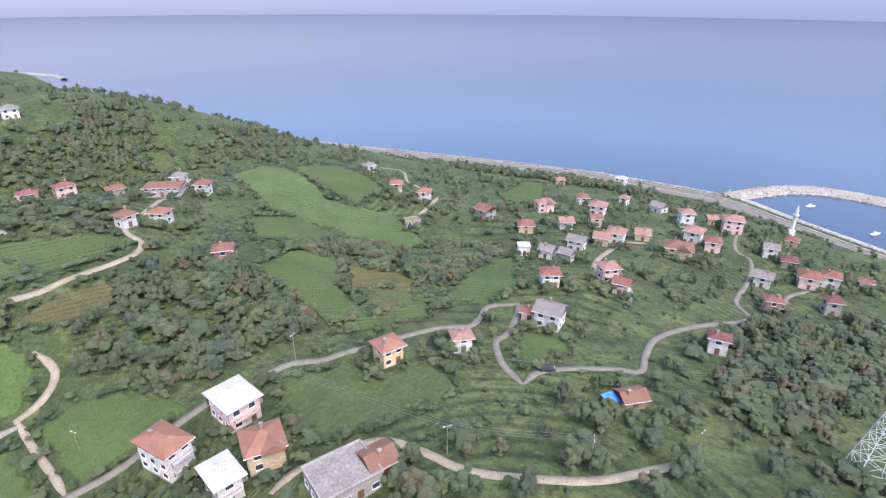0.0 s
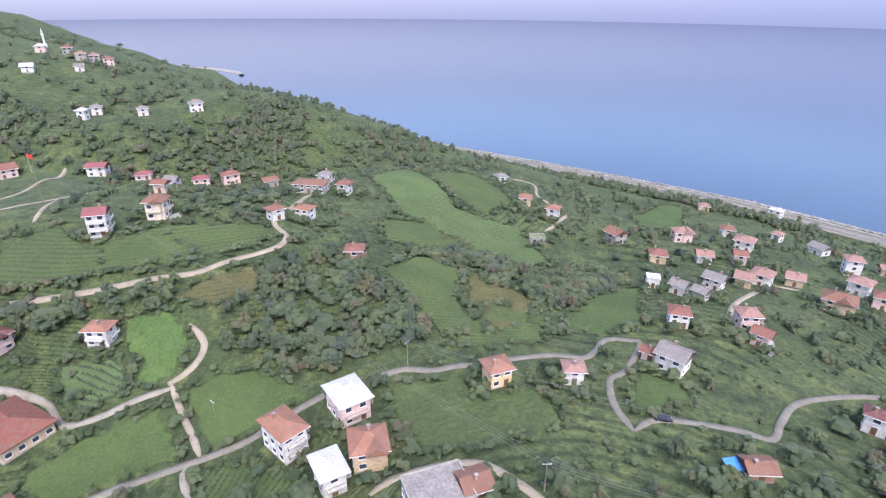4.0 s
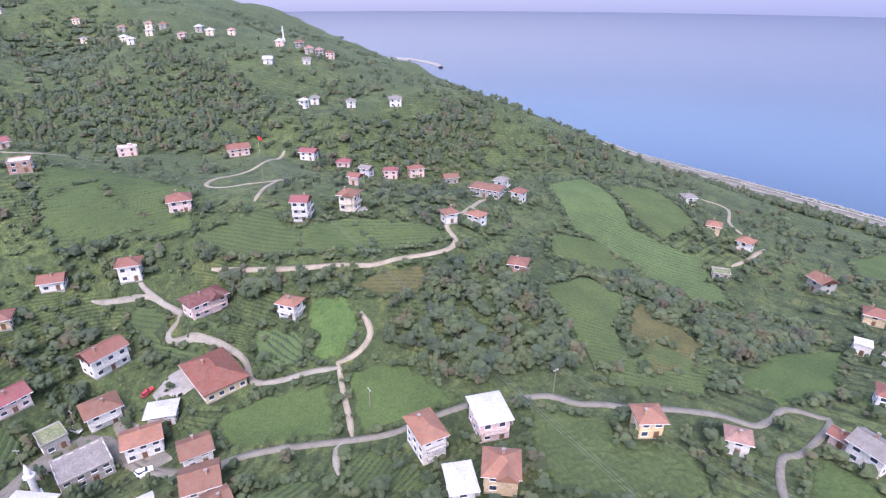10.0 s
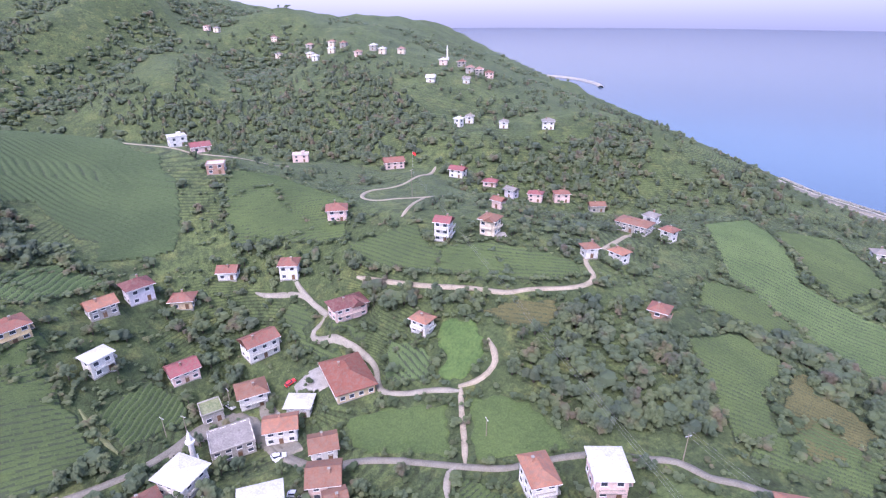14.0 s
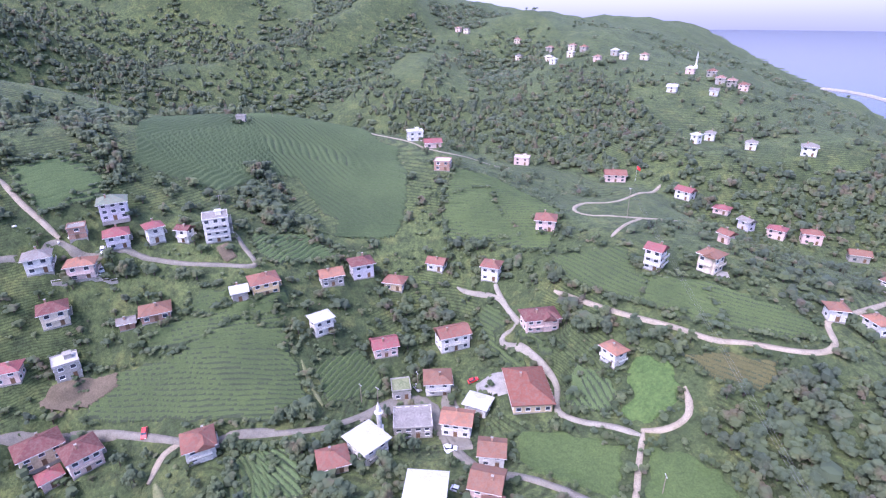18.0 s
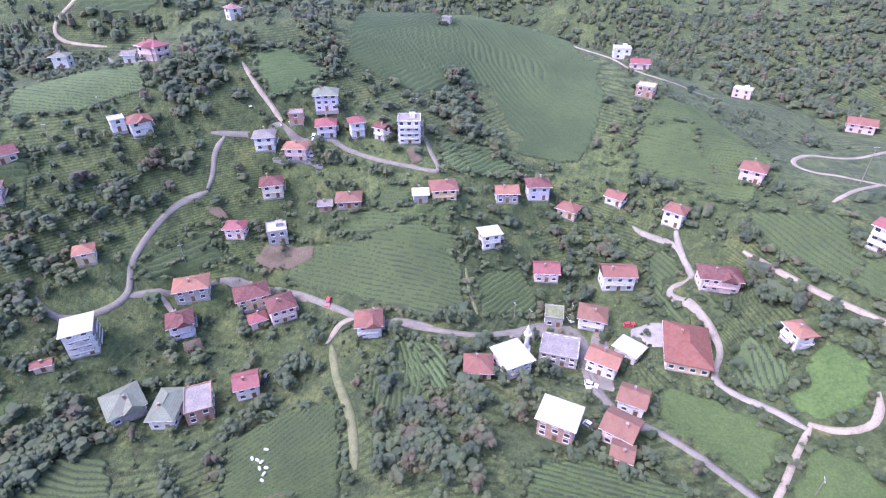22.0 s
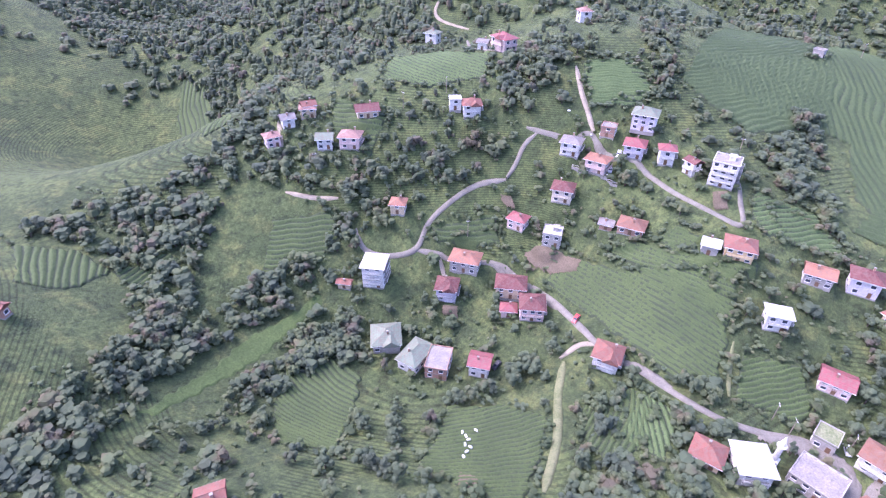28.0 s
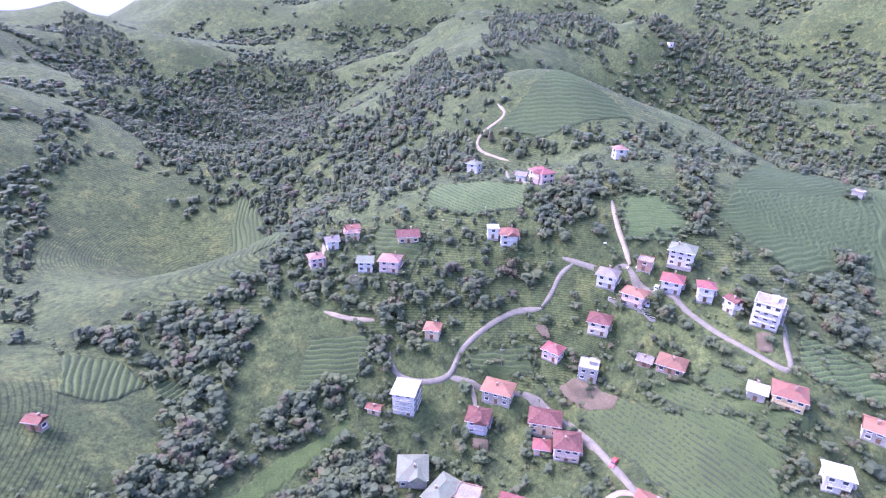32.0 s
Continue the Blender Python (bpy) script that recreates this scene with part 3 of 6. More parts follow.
def roof_shape(kind, a, b, z, pitch):
    """Roof over the half sizes a, b (eaves included) with its eaves at z."""
    low = [(-a, -b, z), (a, -b, z), (a, b, z), (-a, b, z)]
    if kind == "flat":
        return boxes((-a, a, -b, b, z - 0.25, z)), z + 0.2, None
    h = pitch * min(a, b)
    if kind in ("hip", "lowhip", "cross"):
        r = max(0.4, a - b) if a >= b else 0.4
        s = max(0.4, b - a) if b > a else 0.0
        if a >= b:
            top = [(-r, 0, z + h), (r, 0, z + h)]
            faces = [(0, 1, 5, 4), (1, 2, 5), (2, 3, 4, 5), (3, 0, 4)]
        else:
            top = [(0, -s, z + h), (0, s, z + h)]
            faces = [(0, 1, 4), (1, 2, 5, 4), (2, 3, 5), (3, 0, 4, 5)]
        body, wing = slab_roof(low, top, faces), None
        if kind == "cross":
            w, hh = min(a, b) * 0.55, pitch * min(a, b) * 0.8
            y0 = -b - 0.9
            wing = slab_roof([(-w + a * 0.3, y0, z + 0.06), (w + a * 0.3, y0, z + 0.06), (w + a * 0.3, 0, z + 0.06), (-w + a * 0.3, 0, z + 0.06)],
                             [(a * 0.3, y0 + 0.3, z + hh), (a * 0.3, 0, z + hh)], [(0, 1, 4), (1, 2, 5, 4), (3, 0, 4, 5), (2, 3, 5)])
        return body, z + h, wing
    top = [(-a, 0, z + h), (a, 0, z + h)]
    return slab_roof(low, top, [(0, 1, 5, 4), (2, 3, 4, 5), (1, 2, 5), (3, 0, 4)]), z + h, None


def house(x, y, turn, length, depth, storeys, roof, roof_tone, wall_tone, balcony=0):
    HOUSE_PLACES.append((x, y, max(length, depth) / 2))
    rng = random.Random(int(x * 13 + y * 7))
    a, b, t = length / 2, depth / 2, radians(turn)
    cx = np.array([x + sx * a * math.cos(t) - sy * b * math.sin(t) for sx in (-1, 0, 1) for sy in (-1, 0, 1)])
    cy = np.array([y + sx * a * math.sin(t) + sy * b * math.cos(t) for sx in (-1, 0, 1) for sy in (-1, 0, 1)])
    z0 = float(land_height(x, y)[0])
    PADS.append((x, y, 0.5 * math.hypot(length, depth), z0))
    drop = 0.6 + 0.22 * (z0 - float(land_height(cx, cy).min()))
    near = math.hypot(x + 60, y) < 250
    if near and storeys >= 2 and roof != "flat" and rng.random() < 0.45:
        balcony = 1
    size = "small" if length * depth * storeys < 130 else ("tall" if storeys >= 3 else "")
    words = {"hip": "hipped", "gable": "gabled", "flat": "flat", "lowhip": "low hipped", "cross": "hipped and gabled"}[roof]
    tall = {0: "single-storey", 1: "single-storey", 2: "two-storey", 3: "three-storey", 4: "four-storey"}[int(storeys + 0.4)]
    base = new("house")
    base.location, base.rotation_euler = (x, y, z0), (0, 0, t)
    tagged(base, f"{size + ' ' if size else ''}{tall} {WALL_WORDS[wall_tone]} house with {words} {ROOF_WORDS[roof_tone]} roof", "house", "village houses")
    hgt = 2.75 * storeys
    wall = WALLS[wall_tone]
    wv, wf = box(-a, a, -b, b, 0.25, hgt - 0.02)
    if roof == "cross":
        w = min(a, b) * 0.45
        wv, wf = joined((wv, wf), box(a * 0.3 - w, a * 0.3 + w, -b - 0.6, -b - 0.002, 0.25, hgt - 0.02))
    if roof == "gable":
        h = 0.46 * min(a, b) - 0.1
        k = len(wv)
        wv = wv + [(-a, -b, hgt - 0.02), (-a, b, hgt - 0.02), (-a, 0, hgt + h), (a, -b, hgt - 0.02), (a, b, hgt - 0.02), (a, 0, hgt + h)]
        wf = wf + [(k, k + 2, k + 1), (k + 3, k + 4, k + 5), (k, k + 3, k + 5, k + 2), (k + 1, k + 2, k + 5, k + 4)]
    part("wall", mesh_of("wall", wv, wf, wall), base)
    part("plinth", mesh_of("plinth", *box(-a - 0.06, a + 0.06, -b - 0.06, b + 0.06, -drop, 0.25), CONCRETE), base, "concrete plinth")
    over = 0.25 if roof == "flat" else rng.uniform(0.7, 1.0)
    pitch = {"hip": 0.46, "cross": 0.46, "gable": 0.46, "lowhip": 0.20, "flat": 0}[roof]
    (rv, rf), ridge, wing = roof_shape(roof, a + over, b + over, hgt + 0.2, pitch)
    part("roof", mesh_of("roof", rv, rf, ROOFS[roof_tone]), base, f"{words} {ROOF_WORDS[roof_tone]} roof")
    if wing:
        part("roof_wing", mesh_of("roof_wing", *wing, ROOFS[roof_tone]), base)
    if roof == "flat":
        ra, rb, rz = a + over, b + over, hgt + 0.2
        for edge in ((-ra, ra, -rb, -rb + 0.2), (-ra, ra, rb - 0.2, rb), (-ra, -ra + 0.2, -rb + 0.2, rb - 0.2), (ra - 0.2, ra, -rb + 0.2, rb - 0.2)):
            part("parapet", mesh_of("parapet", *box(*edge, rz + 0.002, rz + 0.45), wall), base)
    if roof in ("hip", "gable", "cross", "lowhip"):
        r = a + over if roof == "gable" else max(0.4, a - b)
        along = a >= b or roof == "gable"
        rp = [(-r, 0, ridge + 0.03), (r, 0, ridge + 0.03)] if along else [(0, -(b - a), ridge + 0.03), (0, b - a, ridge + 0.03)]
        if along or b - a > 0.3:
            part("ridge_cap", mesh_of("ridge_cap", *tube(rp, (0.13, 0.13), 6), ROOFS[roof_tone]), base)
        for s in (-1, 1):
            part("fascia", mesh_of("fascia", *box(-a - over, a + over, s * (b + over + 0.02) - 0.015, s * (b + over + 0.02) + 0.015, hgt - 0.06, hgt + 0.16), FRAME), base)
    if roof in ("hip", "gable", "cross"):
        px, py = rng.uniform(-0.5, 0.5) * a, rng.choice((-0.35, 0.35)) * b
        cz = hgt + 0.2 + pitch * (b - abs(py)) * 0.9
        ch = part("chimney", mesh_of("chimney", *box(px - 0.3, px + 0.3, py - 0.3, py + 0.3, cz - 0.6, ridge + 0.7), WALLS["brick"]), base, "small brick chimney")
        part("cap", mesh_of("cap", *box(px - 0.4, px + 0.4, py - 0.4, py + 0.4, ridge + 0.7, ridge + 0.8), CONCRETE), ch)
    if roof == "flat" and storeys >= 2:
        px, py = 0.3 * a, 0.2 * b
        part("stair_housing", mesh_of("stair_housing", *boxes((px - 1.1, px + 1.1, py - 1.3, py + 1.3, hgt + 0.2, hgt + 1.9), (px - 1.3, px + 1.3, py - 1.5, py + 1.5, hgt + 1.9, hgt + 2.02)), wall), base)
        if roof_tone == "concrete" and storeys >= 2:
            for sx in (-0.9, -0.3, 0.3, 0.9):
                for sy in (-0.9, 0.9):
                    part("column_stub", mesh_of("column_stub", *box(sx * a - 0.15, sx * a + 0.15, sy * b - 0.15, sy * b + 0.15, hgt + 0.2, hgt + 1.3), CONCRETE), base)
    n = max(1, int(storeys + 0.4))
    each = hgt / n
    for k in range(1, n):
        part("ledge", mesh_of("ledge", *box(-a - 0.08, a + 0.08, -b - 0.08, b + 0.08, each * k - 0.09, each * k + 0.09), CONCRETE if wall_tone == "brick" else wall), base)
    for side, (half, out) in enumerate(((a, b), (b, a), (a, b), (b, a))):
        ang = side * math.pi / 2
        count = max(1, int(2 * half / (3.0 if near else 4.2)))
        for k in range(n):
            for i in range(count):
                if roof == "cross" and side == 0 and abs((i + 0.5) / count * 2 - 1 - 0.3) < 0.4:
                    continue
                u = ((i + 0.5) / count * 2 - 1) * half + rng.uniform(-0.15, 0.15)
                loc = (u * math.cos(ang) + out * math.sin(ang), u * math.sin(ang) - out * math.cos(ang))
                if side == 0 and k == 0 and i == count // 2:
                    part("door", DOOR_MESH, base, "brown panelled door", (*loc, 0.26), ang)
                    continue
                win = part("window", WINDOW if near else FAR_WINDOW, base, "", (*loc, each * k + 1.0), ang)
                if near:
                    part("pane", PANE, win)
    if balcony:
        for k in range(1, n):
            z = each * k
            for side in ((0, 1) if near else (0,)):
                half, out = ((a, b), (b, a))[side]
                ang = side * math.pi / 2
                w = half * 0.8
                slab = part("balcony", mesh_of("balcony", *box(-w, w, -1.35, -0.09, z - 0.12, z + 0.06), CONCRETE), base, "balcony slab", (out * math.sin(ang), -out * math.cos(ang), 0), ang)
                rails = [(-w, w, -1.33, -1.28, z + 0.95, z + 1.0), (-w, -w + 0.05, -1.28, -0.1, z + 0.95, z + 1.0), (w - 0.05, w, -1.28, -0.1, z + 0.95, z + 1.0),
                         (-w, w, -1.33, -1.25, z + 0.061, z + 0.7)]
                rails += [(u - 0.02, u + 0.02, -1.33, -1.29, z + 0.7, z + 0.95) for u in np.linspace(-w + 0.05, w - 0.05, 7)]
                part("railing", mesh_of("railing", *boxes(*rails), wall), slab)
    return base


house(-151.3, 52.1, -2, 19.0, 12.9, 1.4, "hip", "redtile", "tan")
house(-179.3, 63.0, 94, 12.9, 7.9, 2, "cross", "darkred", "pink")
house(-149.7, 80.5, 25, 6.4, 5.2, 2, "hip", "orange", "white", balcony=1)
house(-213.1, 50.1, 65, 7.3, 7.3, 2.4, "hip", "red", "white")
house(-187.2, 30.0, 104, 11.9, 7.9, 2.5, "gable", "red", "white", balcony=1)
house(-166.5, 22.2, 88, 8.9, 7.9, 2, "hip", "brown", "white")
house(-150.9, 34.9, 60, 7.5, 6.0, 1.6, "lowhip", "whiteroof", "white")
house(-142.9, 26.7, 74, 9.4, 7.0, 2, "gable", "orange", "white")
house(-126.3, 35.3, 77, 7.3, 7.0, 1.6, "gable", "brown", "white")
house(-111.6, 31.2, 69, 7.9, 7.9, 2, "gable", "brown", "pink")
house(-146.1, 12.0, 89, 12.5, 10.3, 1.6, "flat", "concrete", "greywall")
house(-164.1, 8.5, 94, 6.4, 7.0, 1.5, "flat", "mossy", "greywall")
house(-76.7, 75.3, 73, 6.2, 9.6, 2.8, "hip", "orange", "white", balcony=1)
house(-68.9, 90.4, 60, 7.8, 9.6, 2.4, "lowhip", "whiteroof", "pink", balcony=1)
house(-54.6, 78.1, 39, 7.4, 7.4, 2, "cross", "orange", "tan")
house(-58.4, 68.6, 56, 5.0, 7.0, 2.2, "lowhip", "whiteroof", "white")
house(-38.5, 116.2, 47, 6.0, 5.7, 2, "hip", "orange", "yellow")
house(-20.2, 126.1, 24, 5.0, 4.4, 1.7, "hip", "pinktile", "white")
house(3.8, 146.9, -17, 7.7, 7.0, 2, "gable", "greytile", "white")
house(3.2, 179.2, 11, 6.1, 6.1, 1.9, "hip", "red", "white")
house(-229.3, 77.7, 70, 8.3, 8.2, 2, "hip", "red", "pink")
house(-182.3, 107.3, 43, 6.0, 6.0, 3, "gable", "redmetal", "white", balcony=1)
house(-174.3, 124.8, 31, 6.4, 6.4, 2.5, "cross", "brown", "cream", balcony=1)
house(-301.0, 209.6, 43, 8.7, 6.5, 1.2, "hip", "redmetal", "pink")
house(-284.6, 215.9, 15, 7.5, 5.4, 2, "gable", "greytile", "lilac")
house(-202.2, 148.1, 21, 5.0, 4.1, 1.5, "gable", "red", "pink")
house(-275.7, 229.2, 43, 9.2, 6.9, 2, "hip", "redmetal", "pink")
house(-269.9, 246.7, 62, 10.1, 7.2, 2.2, "hip", "red", "pink")
house(-251.8, 262.0, 62, 9.4, 6.9, 1.5, "gable", "brown", "greywall")
house(-145.6, 153.1, 72, 5.2, 5.0, 1.6, "hip", "brown", "white")
house(-225.2, 27.2, 66, 7.3, 6.6, 1.3, "gable", "red", "white")
house(-319.6, 194.8, 32, 10.1, 7.2, 2, "gable", "redmetal", "white")
house(-358.8, 163.5, 76, 13.5, 9.7, 1.8, "gable", "red", "pink")
house(-403.1, 107.6, 69, 11.2, 8.1, 2, "flat", "whiteroof", "pink")
house(-168.3, 203.2, 19, 15.0, 9.0, 1.6, "lowhip", "brown", "greywall")
house(-171.3, 218.0, 16, 5.6, 5.6, 2.4, "hip", "greytile", "white")
house(-153.7, 210.1, 8, 5.5, 5.5, 2, "hip", "red", "white")
house(-140.0, 164.0, 5, 6.2, 5.3, 1.7, "hip", "orange", "white")
house(-106.7, 150.0, 27, 5.5, 5.5, 2, "hip", "red", "brick")
house(-67.8, 282.2, -0, 6.2, 6.2, 2, "hip", "orange", "white")
house(-85.1, 285.8, 15, 6.1, 6.1, 1.8, "hip", "orange", "tan")
house(-117.3, 332.5, 43, 7.1, 6.7, 1.8, "hip", "greytile", "white")
house(-66.0, 246.8, 28, 7.0, 5.6, 1.0, "flat", "mossy", "greywall")
house(-31.9, 272.1, -34, 7.6, 7.9, 2, "gable", "brown", "greywall")
house(-9.8, 255.8, 11, 7.0, 6.9, 1.6, "hip", "red", "tan")
house(-8.4, 218.2, 11, 5.0, 4.5, 1.5, "flat", "whiteroof", "white")
house(-1.8, 301.3, 25, 9.4, 7.0, 2, "cross", "pinktile", "pink")
house(9.3, 481.1, 12, 7.6, 7.0, 1.6, "hip", "pinktile", "tan")
house(9.9, 267.7, 12, 6.4, 6.1, 1.5, "gable", "pinktile", "white")
house(21.7, 341.8, 12, 6.4, 6.5, 1.7, "hip", "brown", "white")
house(29.0, 309.4, -13, 8.7, 7.6, 2, "hip", "pinktile", "white")
house(25.3, 277.1, 12, 5.5, 5.5, 1.8, "gable", "red", "pink")
house(49.0, 353.6, -31, 5.0, 4.9, 1.8, "hip", "pinktile", "white")
house(69.0, 343.1, -43, 8.2, 7.0, 1.5, "gable", "greytile", "white")
house(76.9, 307.3, 4, 6.9, 6.9, 3, "hip", "pinktile", "white")
house(74.0, 274.2, -25, 7.8, 7.3, 2.2, "hip", "pinktile", "white")
house(80.4, 262.9, -11, 6.9, 6.9, 2, "hip", "red", "pink")
house(96.5, 329.0, 12, 5.0, 4.7, 1.5, "gable", "pinktile", "tan")
house(103.7, 313.3, -8, 9.9, 8.2, 3, "hip", "pinktile", "pink")
house(60.9, 243.8, -11, 11.3, 9.1, 1.8, "cross", "brown", "tan")
house(33.4, 250.4, -16, 7.7, 7.5, 2, "hip", "pinktile", "white")
house(47.2, 261.8, -5, 6.6, 6.6, 1.4, "gable", "pinktile", "tan")
house(26.1, 242.9, -7, 6.1, 6.2, 1.5, "gable", "pinktile", "tan")
house(14.5, 229.7, -20, 6.9, 6.0, 1.8, "gable", "greytile", "white")
house(1.9, 214.3, -21, 5.7, 5.5, 1.5, "gable", "greytile", "white")
house(9.7, 210.0, -25, 5.0, 4.8, 1.5, "gable", "greytile", "greywall")
house(24.5, 191.5, 21, 6.1, 5.7, 2, "hip", "pinktile", "pink")
house(28.5, 179.4, -20, 5.1, 5.0, 1.6, "gable", "red", "pink")
house(110.1, 272.2, -13, 6.1, 6.1, 2, "gable", "greytile", "white")
house(132.1, 303.4, -25, 5.6, 5.5, 1.6, "hip", "red", "tan")
house(114.7, 260.7, -11, 5.8, 5.8, 1.5, "hip", "darkred", "greywall")
house(92.2, 227.0, -25, 6.2, 6.2, 1.8, "gable", "greytile", "white")
house(114.7, 238.5, -14, 7.5, 7.5, 2, "hip", "red", "pink")
house(126.0, 244.1, -20, 6.8, 6.7, 2, "hip", "red", "white")
house(84.8, 195.9, -5, 5.0, 4.8, 2, "hip", "red", "brick")
house(112.1, 210.6, -3, 5.2, 5.2, 2.2, "hip", "darkred", "greywall")
house(52.7, 146.8, -13, 5.0, 3.7, 2, "hip", "darkred", "white")
house(23.6, 109.5, 24, 5.4, 4.2, 1.0, "gable", "brown", "brick")
house(63.2, 497.0, -27, 9.6, 6.9, 2, "flat", "whiteroof", "white")
house(-2.1, 148.8, -11, 5.0, 3.1, 1.1, "gable", "red", "pink")
house(143.0, 248.8, -21, 5.0, 3.8, 1.4, "hip", "red", "pink")
house(-33.5, 70.4, 47, 12.0, 9.3, 1.5, "flat", "concrete", "greywall")
house(-28.0, 75.3, 47, 5.0, 5.2, 1.3, "gable", "brown", "brick")
house(-222.5, -104.0, 113, 9.7, 8.9, 2.6, "hip", "greentile", "lilac")
house(-211.2, -113.8, 113, 5.9, 6.0, 1.6, "flat", "concrete", "brick")
house(-211.4, -100.0, 115, 7.8, 7.8, 2, "hip", "redmetal", "lilac")
house(-215.7, -87.5, 124, 5.8, 5.8, 2.4, "hip", "redmetal", "white", balcony=1)
house(-217.0, -76.2, 73, 5.0, 4.4, 2, "gable", "darkred", "white")
house(-220.2, -64.5, 107, 9.5, 9.3, 3.6, "flat", "concrete", "white", balcony=1)
house(-196.6, -121.9, 114, 8.0, 7.3, 2.2, "hip", "greytile", "white", balcony=1)
house(-198.3, -108.5, 105, 8.8, 6.9, 2.2, "hip", "orange", "pink", balcony=1)
house(-182.6, -113.2, 119, 8.1, 7.9, 2.2, "hip", "darkred", "cream", balcony=1)
house(-186.0, -80.4, 111, 9.5, 8.0, 1.2, "hip", "brown", "brick")
house(-183.1, -89.9, 112, 5.0, 4.2, 1.0, "gable", "greytile", "brick")
house(-191.4, -51.0, 110, 5.6, 5.6, 1.5, "gable", "whiteroof", "greywall")
house(-196.3, -42.7, 113, 9.5, 8.5, 2, "hip", "red", "yellow")
house(-210.5, -18.7, 107, 9.0, 7.6, 1.6, "gable", "orange", "greywall")
house(-219.6, -6.5, 107, 8.9, 7.9, 2.4, "hip", "darkred", "lilac")
house(-216.3, 8.0, 70, 7.9, 6.5, 1.4, "hip", "red", "tan")
house(-168.0, -105.1, 122, 7.4, 7.2, 2.2, "flat", "whiteroof", "greywall")
house(-163.2, -120.5, 106, 7.3, 6.3, 1.7, "hip", "redmetal", "pink")
house(-185.7, -20.8, 120, 7.4, 5.8, 2.4, "lowhip", "whiteroof", "white", balcony=1)
house(-184.3, 2.7, 102, 9.0, 7.5, 1.6, "gable", "redmetal", "pink")
house(-137.0, -53.8, 112, 8.2, 8.1, 2, "cross", "red", "white", balcony=1)
house(-133.4, -2.6, 130, 8.8, 9.6, 2.2, "lowhip", "whiteroof", "white")
house(-127.5, -12.5, 103, 7.8, 7.2, 1.2, "hip", "red", "tan")
house(-109.5, 14.3, 79, 10.0, 8.2, 2.6, "lowhip", "whiteroof", "brick")
house(-103.1, 31.5, 82, 5.0, 5.2, 1.2, "gable", "brown", "brick")
house(-102.5, -142.3, 131, 8.5, 9.3, 3.6, "lowhip", "whiteroof", "white")
house(-136.0, -124.3, 122, 11.5, 8.3, 2, "hip", "orange", "greywall")
house(-122.5, -120.7, 129, 7.8, 7.8, 2.2, "cross", "darkred", "lilac", balcony=1)
house(-142.7, -104.1, 130, 11.5, 8.5, 2, "hip", "darkred", "tan")
house(-140.9, -91.0, 132, 9.0, 9.0, 2.2, "hip", "darkred", "pink", balcony=1)
house(-135.2, -98.1, 132, 5.5, 4.6, 1.3, "hip", "redmetal", "pink")
house(-108.7, -87.1, 124, 6.9, 6.8, 2, "gable", "redmetal", "white")
house(-90.5, -119.9, 145, 10.0, 10.8, 1.5, "cross", "greentile", "greywall")
house(-94.1, -106.6, 107, 7.6, 12.4, 1.7, "hip", "greentile", "white")
house(-98.7, -98.6, 126, 8.0, 11.3, 1.9, "flat", "concrete", "brick")
house(-90.8, -147.6, 128, 5.0, 2.5, 1.0, "gable", "red", "tan")
house(-126.4, -157.0, 132, 5.9, 6.0, 1.7, "hip", "orange", "tan")
house(-171.8, -171.3, 142, 5.2, 5.2, 1.8, "flat", "whiteroof", "white")
house(-175.6, -164.3, 142, 7.5, 7.5, 2, "cross", "red", "white")
house(-126.5, -190.7, 133, 8.8, 7.7, 2, "hip", "pinktile", "pink")
house(-117.8, -198.4, 142, 6.5, 6.5, 1.8, "gable", "greentile", "white")
house(-140.4, -197.2, 153, 9.5, 7.8, 1.3, "gable", "darkred", "tan")
house(-121.6, -218.2, 150, 6.6, 6.6, 1.6, "hip", "pinktile", "tan")
house(-214.3, -182.3, 81, 10.9, 7.8, 2.2, "cross", "redmetal", "pink", balcony=1)
house(-211.5, -193.4, 112, 5.0, 4.4, 1.5, "gable", "greytile", "white")
house(-216.9, -239.5, 112, 7.0, 6.0, 2, "hip", "greentile", "white")
house(-363.5, 24.8, 97, 9.8, 7.5, 2.2, "flat", "whiteroof", "white")
house(-340.0, 34.7, 93, 9.9, 7.1, 1.2, "gable", "redmetal", "pink")
house(-295.8, 36.9, 76, 8.5, 8.4, 1.8, "flat", "whiteroof", "brick")
house(-386.6, 234.7, 24, 5.8, 5.2, 2.4, "hip", "whiteroof", "white")
house(-393.9, 249.5, 53, 6.6, 6.6, 2, "hip", "greytile", "white")
house(-359.8, 260.5, 53, 6.7, 6.6, 1.8, "hip", "greytile", "white")
house(-334.8, 284.7, 53, 8.9, 8.2, 2.2, "hip", "greytile", "white")
house(-492.1, 265.0, 52, 8.0, 8.0, 1.6, "gable", "whiteroof", "white")
house(-480.7, 298.8, 52, 6.7, 6.6, 1.5, "gable", "greytile", "white")
house(-548.3, 310.2, 52, 8.1, 7.4, 2, "hip", "whiteroof", "pink")
house(-538.4, 327.6, 52, 8.4, 7.7, 2, "hip", "red", "greywall")
house(-514.1, 323.1, 52, 8.2, 7.8, 2, "hip", "pinktile", "greywall")
house(-513.4, 334.5, 52, 8.4, 7.9, 2, "hip", "pinktile", "greywall")
house(-505.6, 342.2, 52, 8.5, 8.0, 2, "hip", "red", "pink")
house(-665.9, 225.1, 51, 7.5, 6.5, 2, "hip", "pinktile", "cream")
house(-651.4, 234.3, 51, 7.5, 6.6, 2, "hip", "red", "greywall")
house(-674.5, 200.2, 52, 7.3, 6.3, 2, "hip", "whiteroof", "cream")
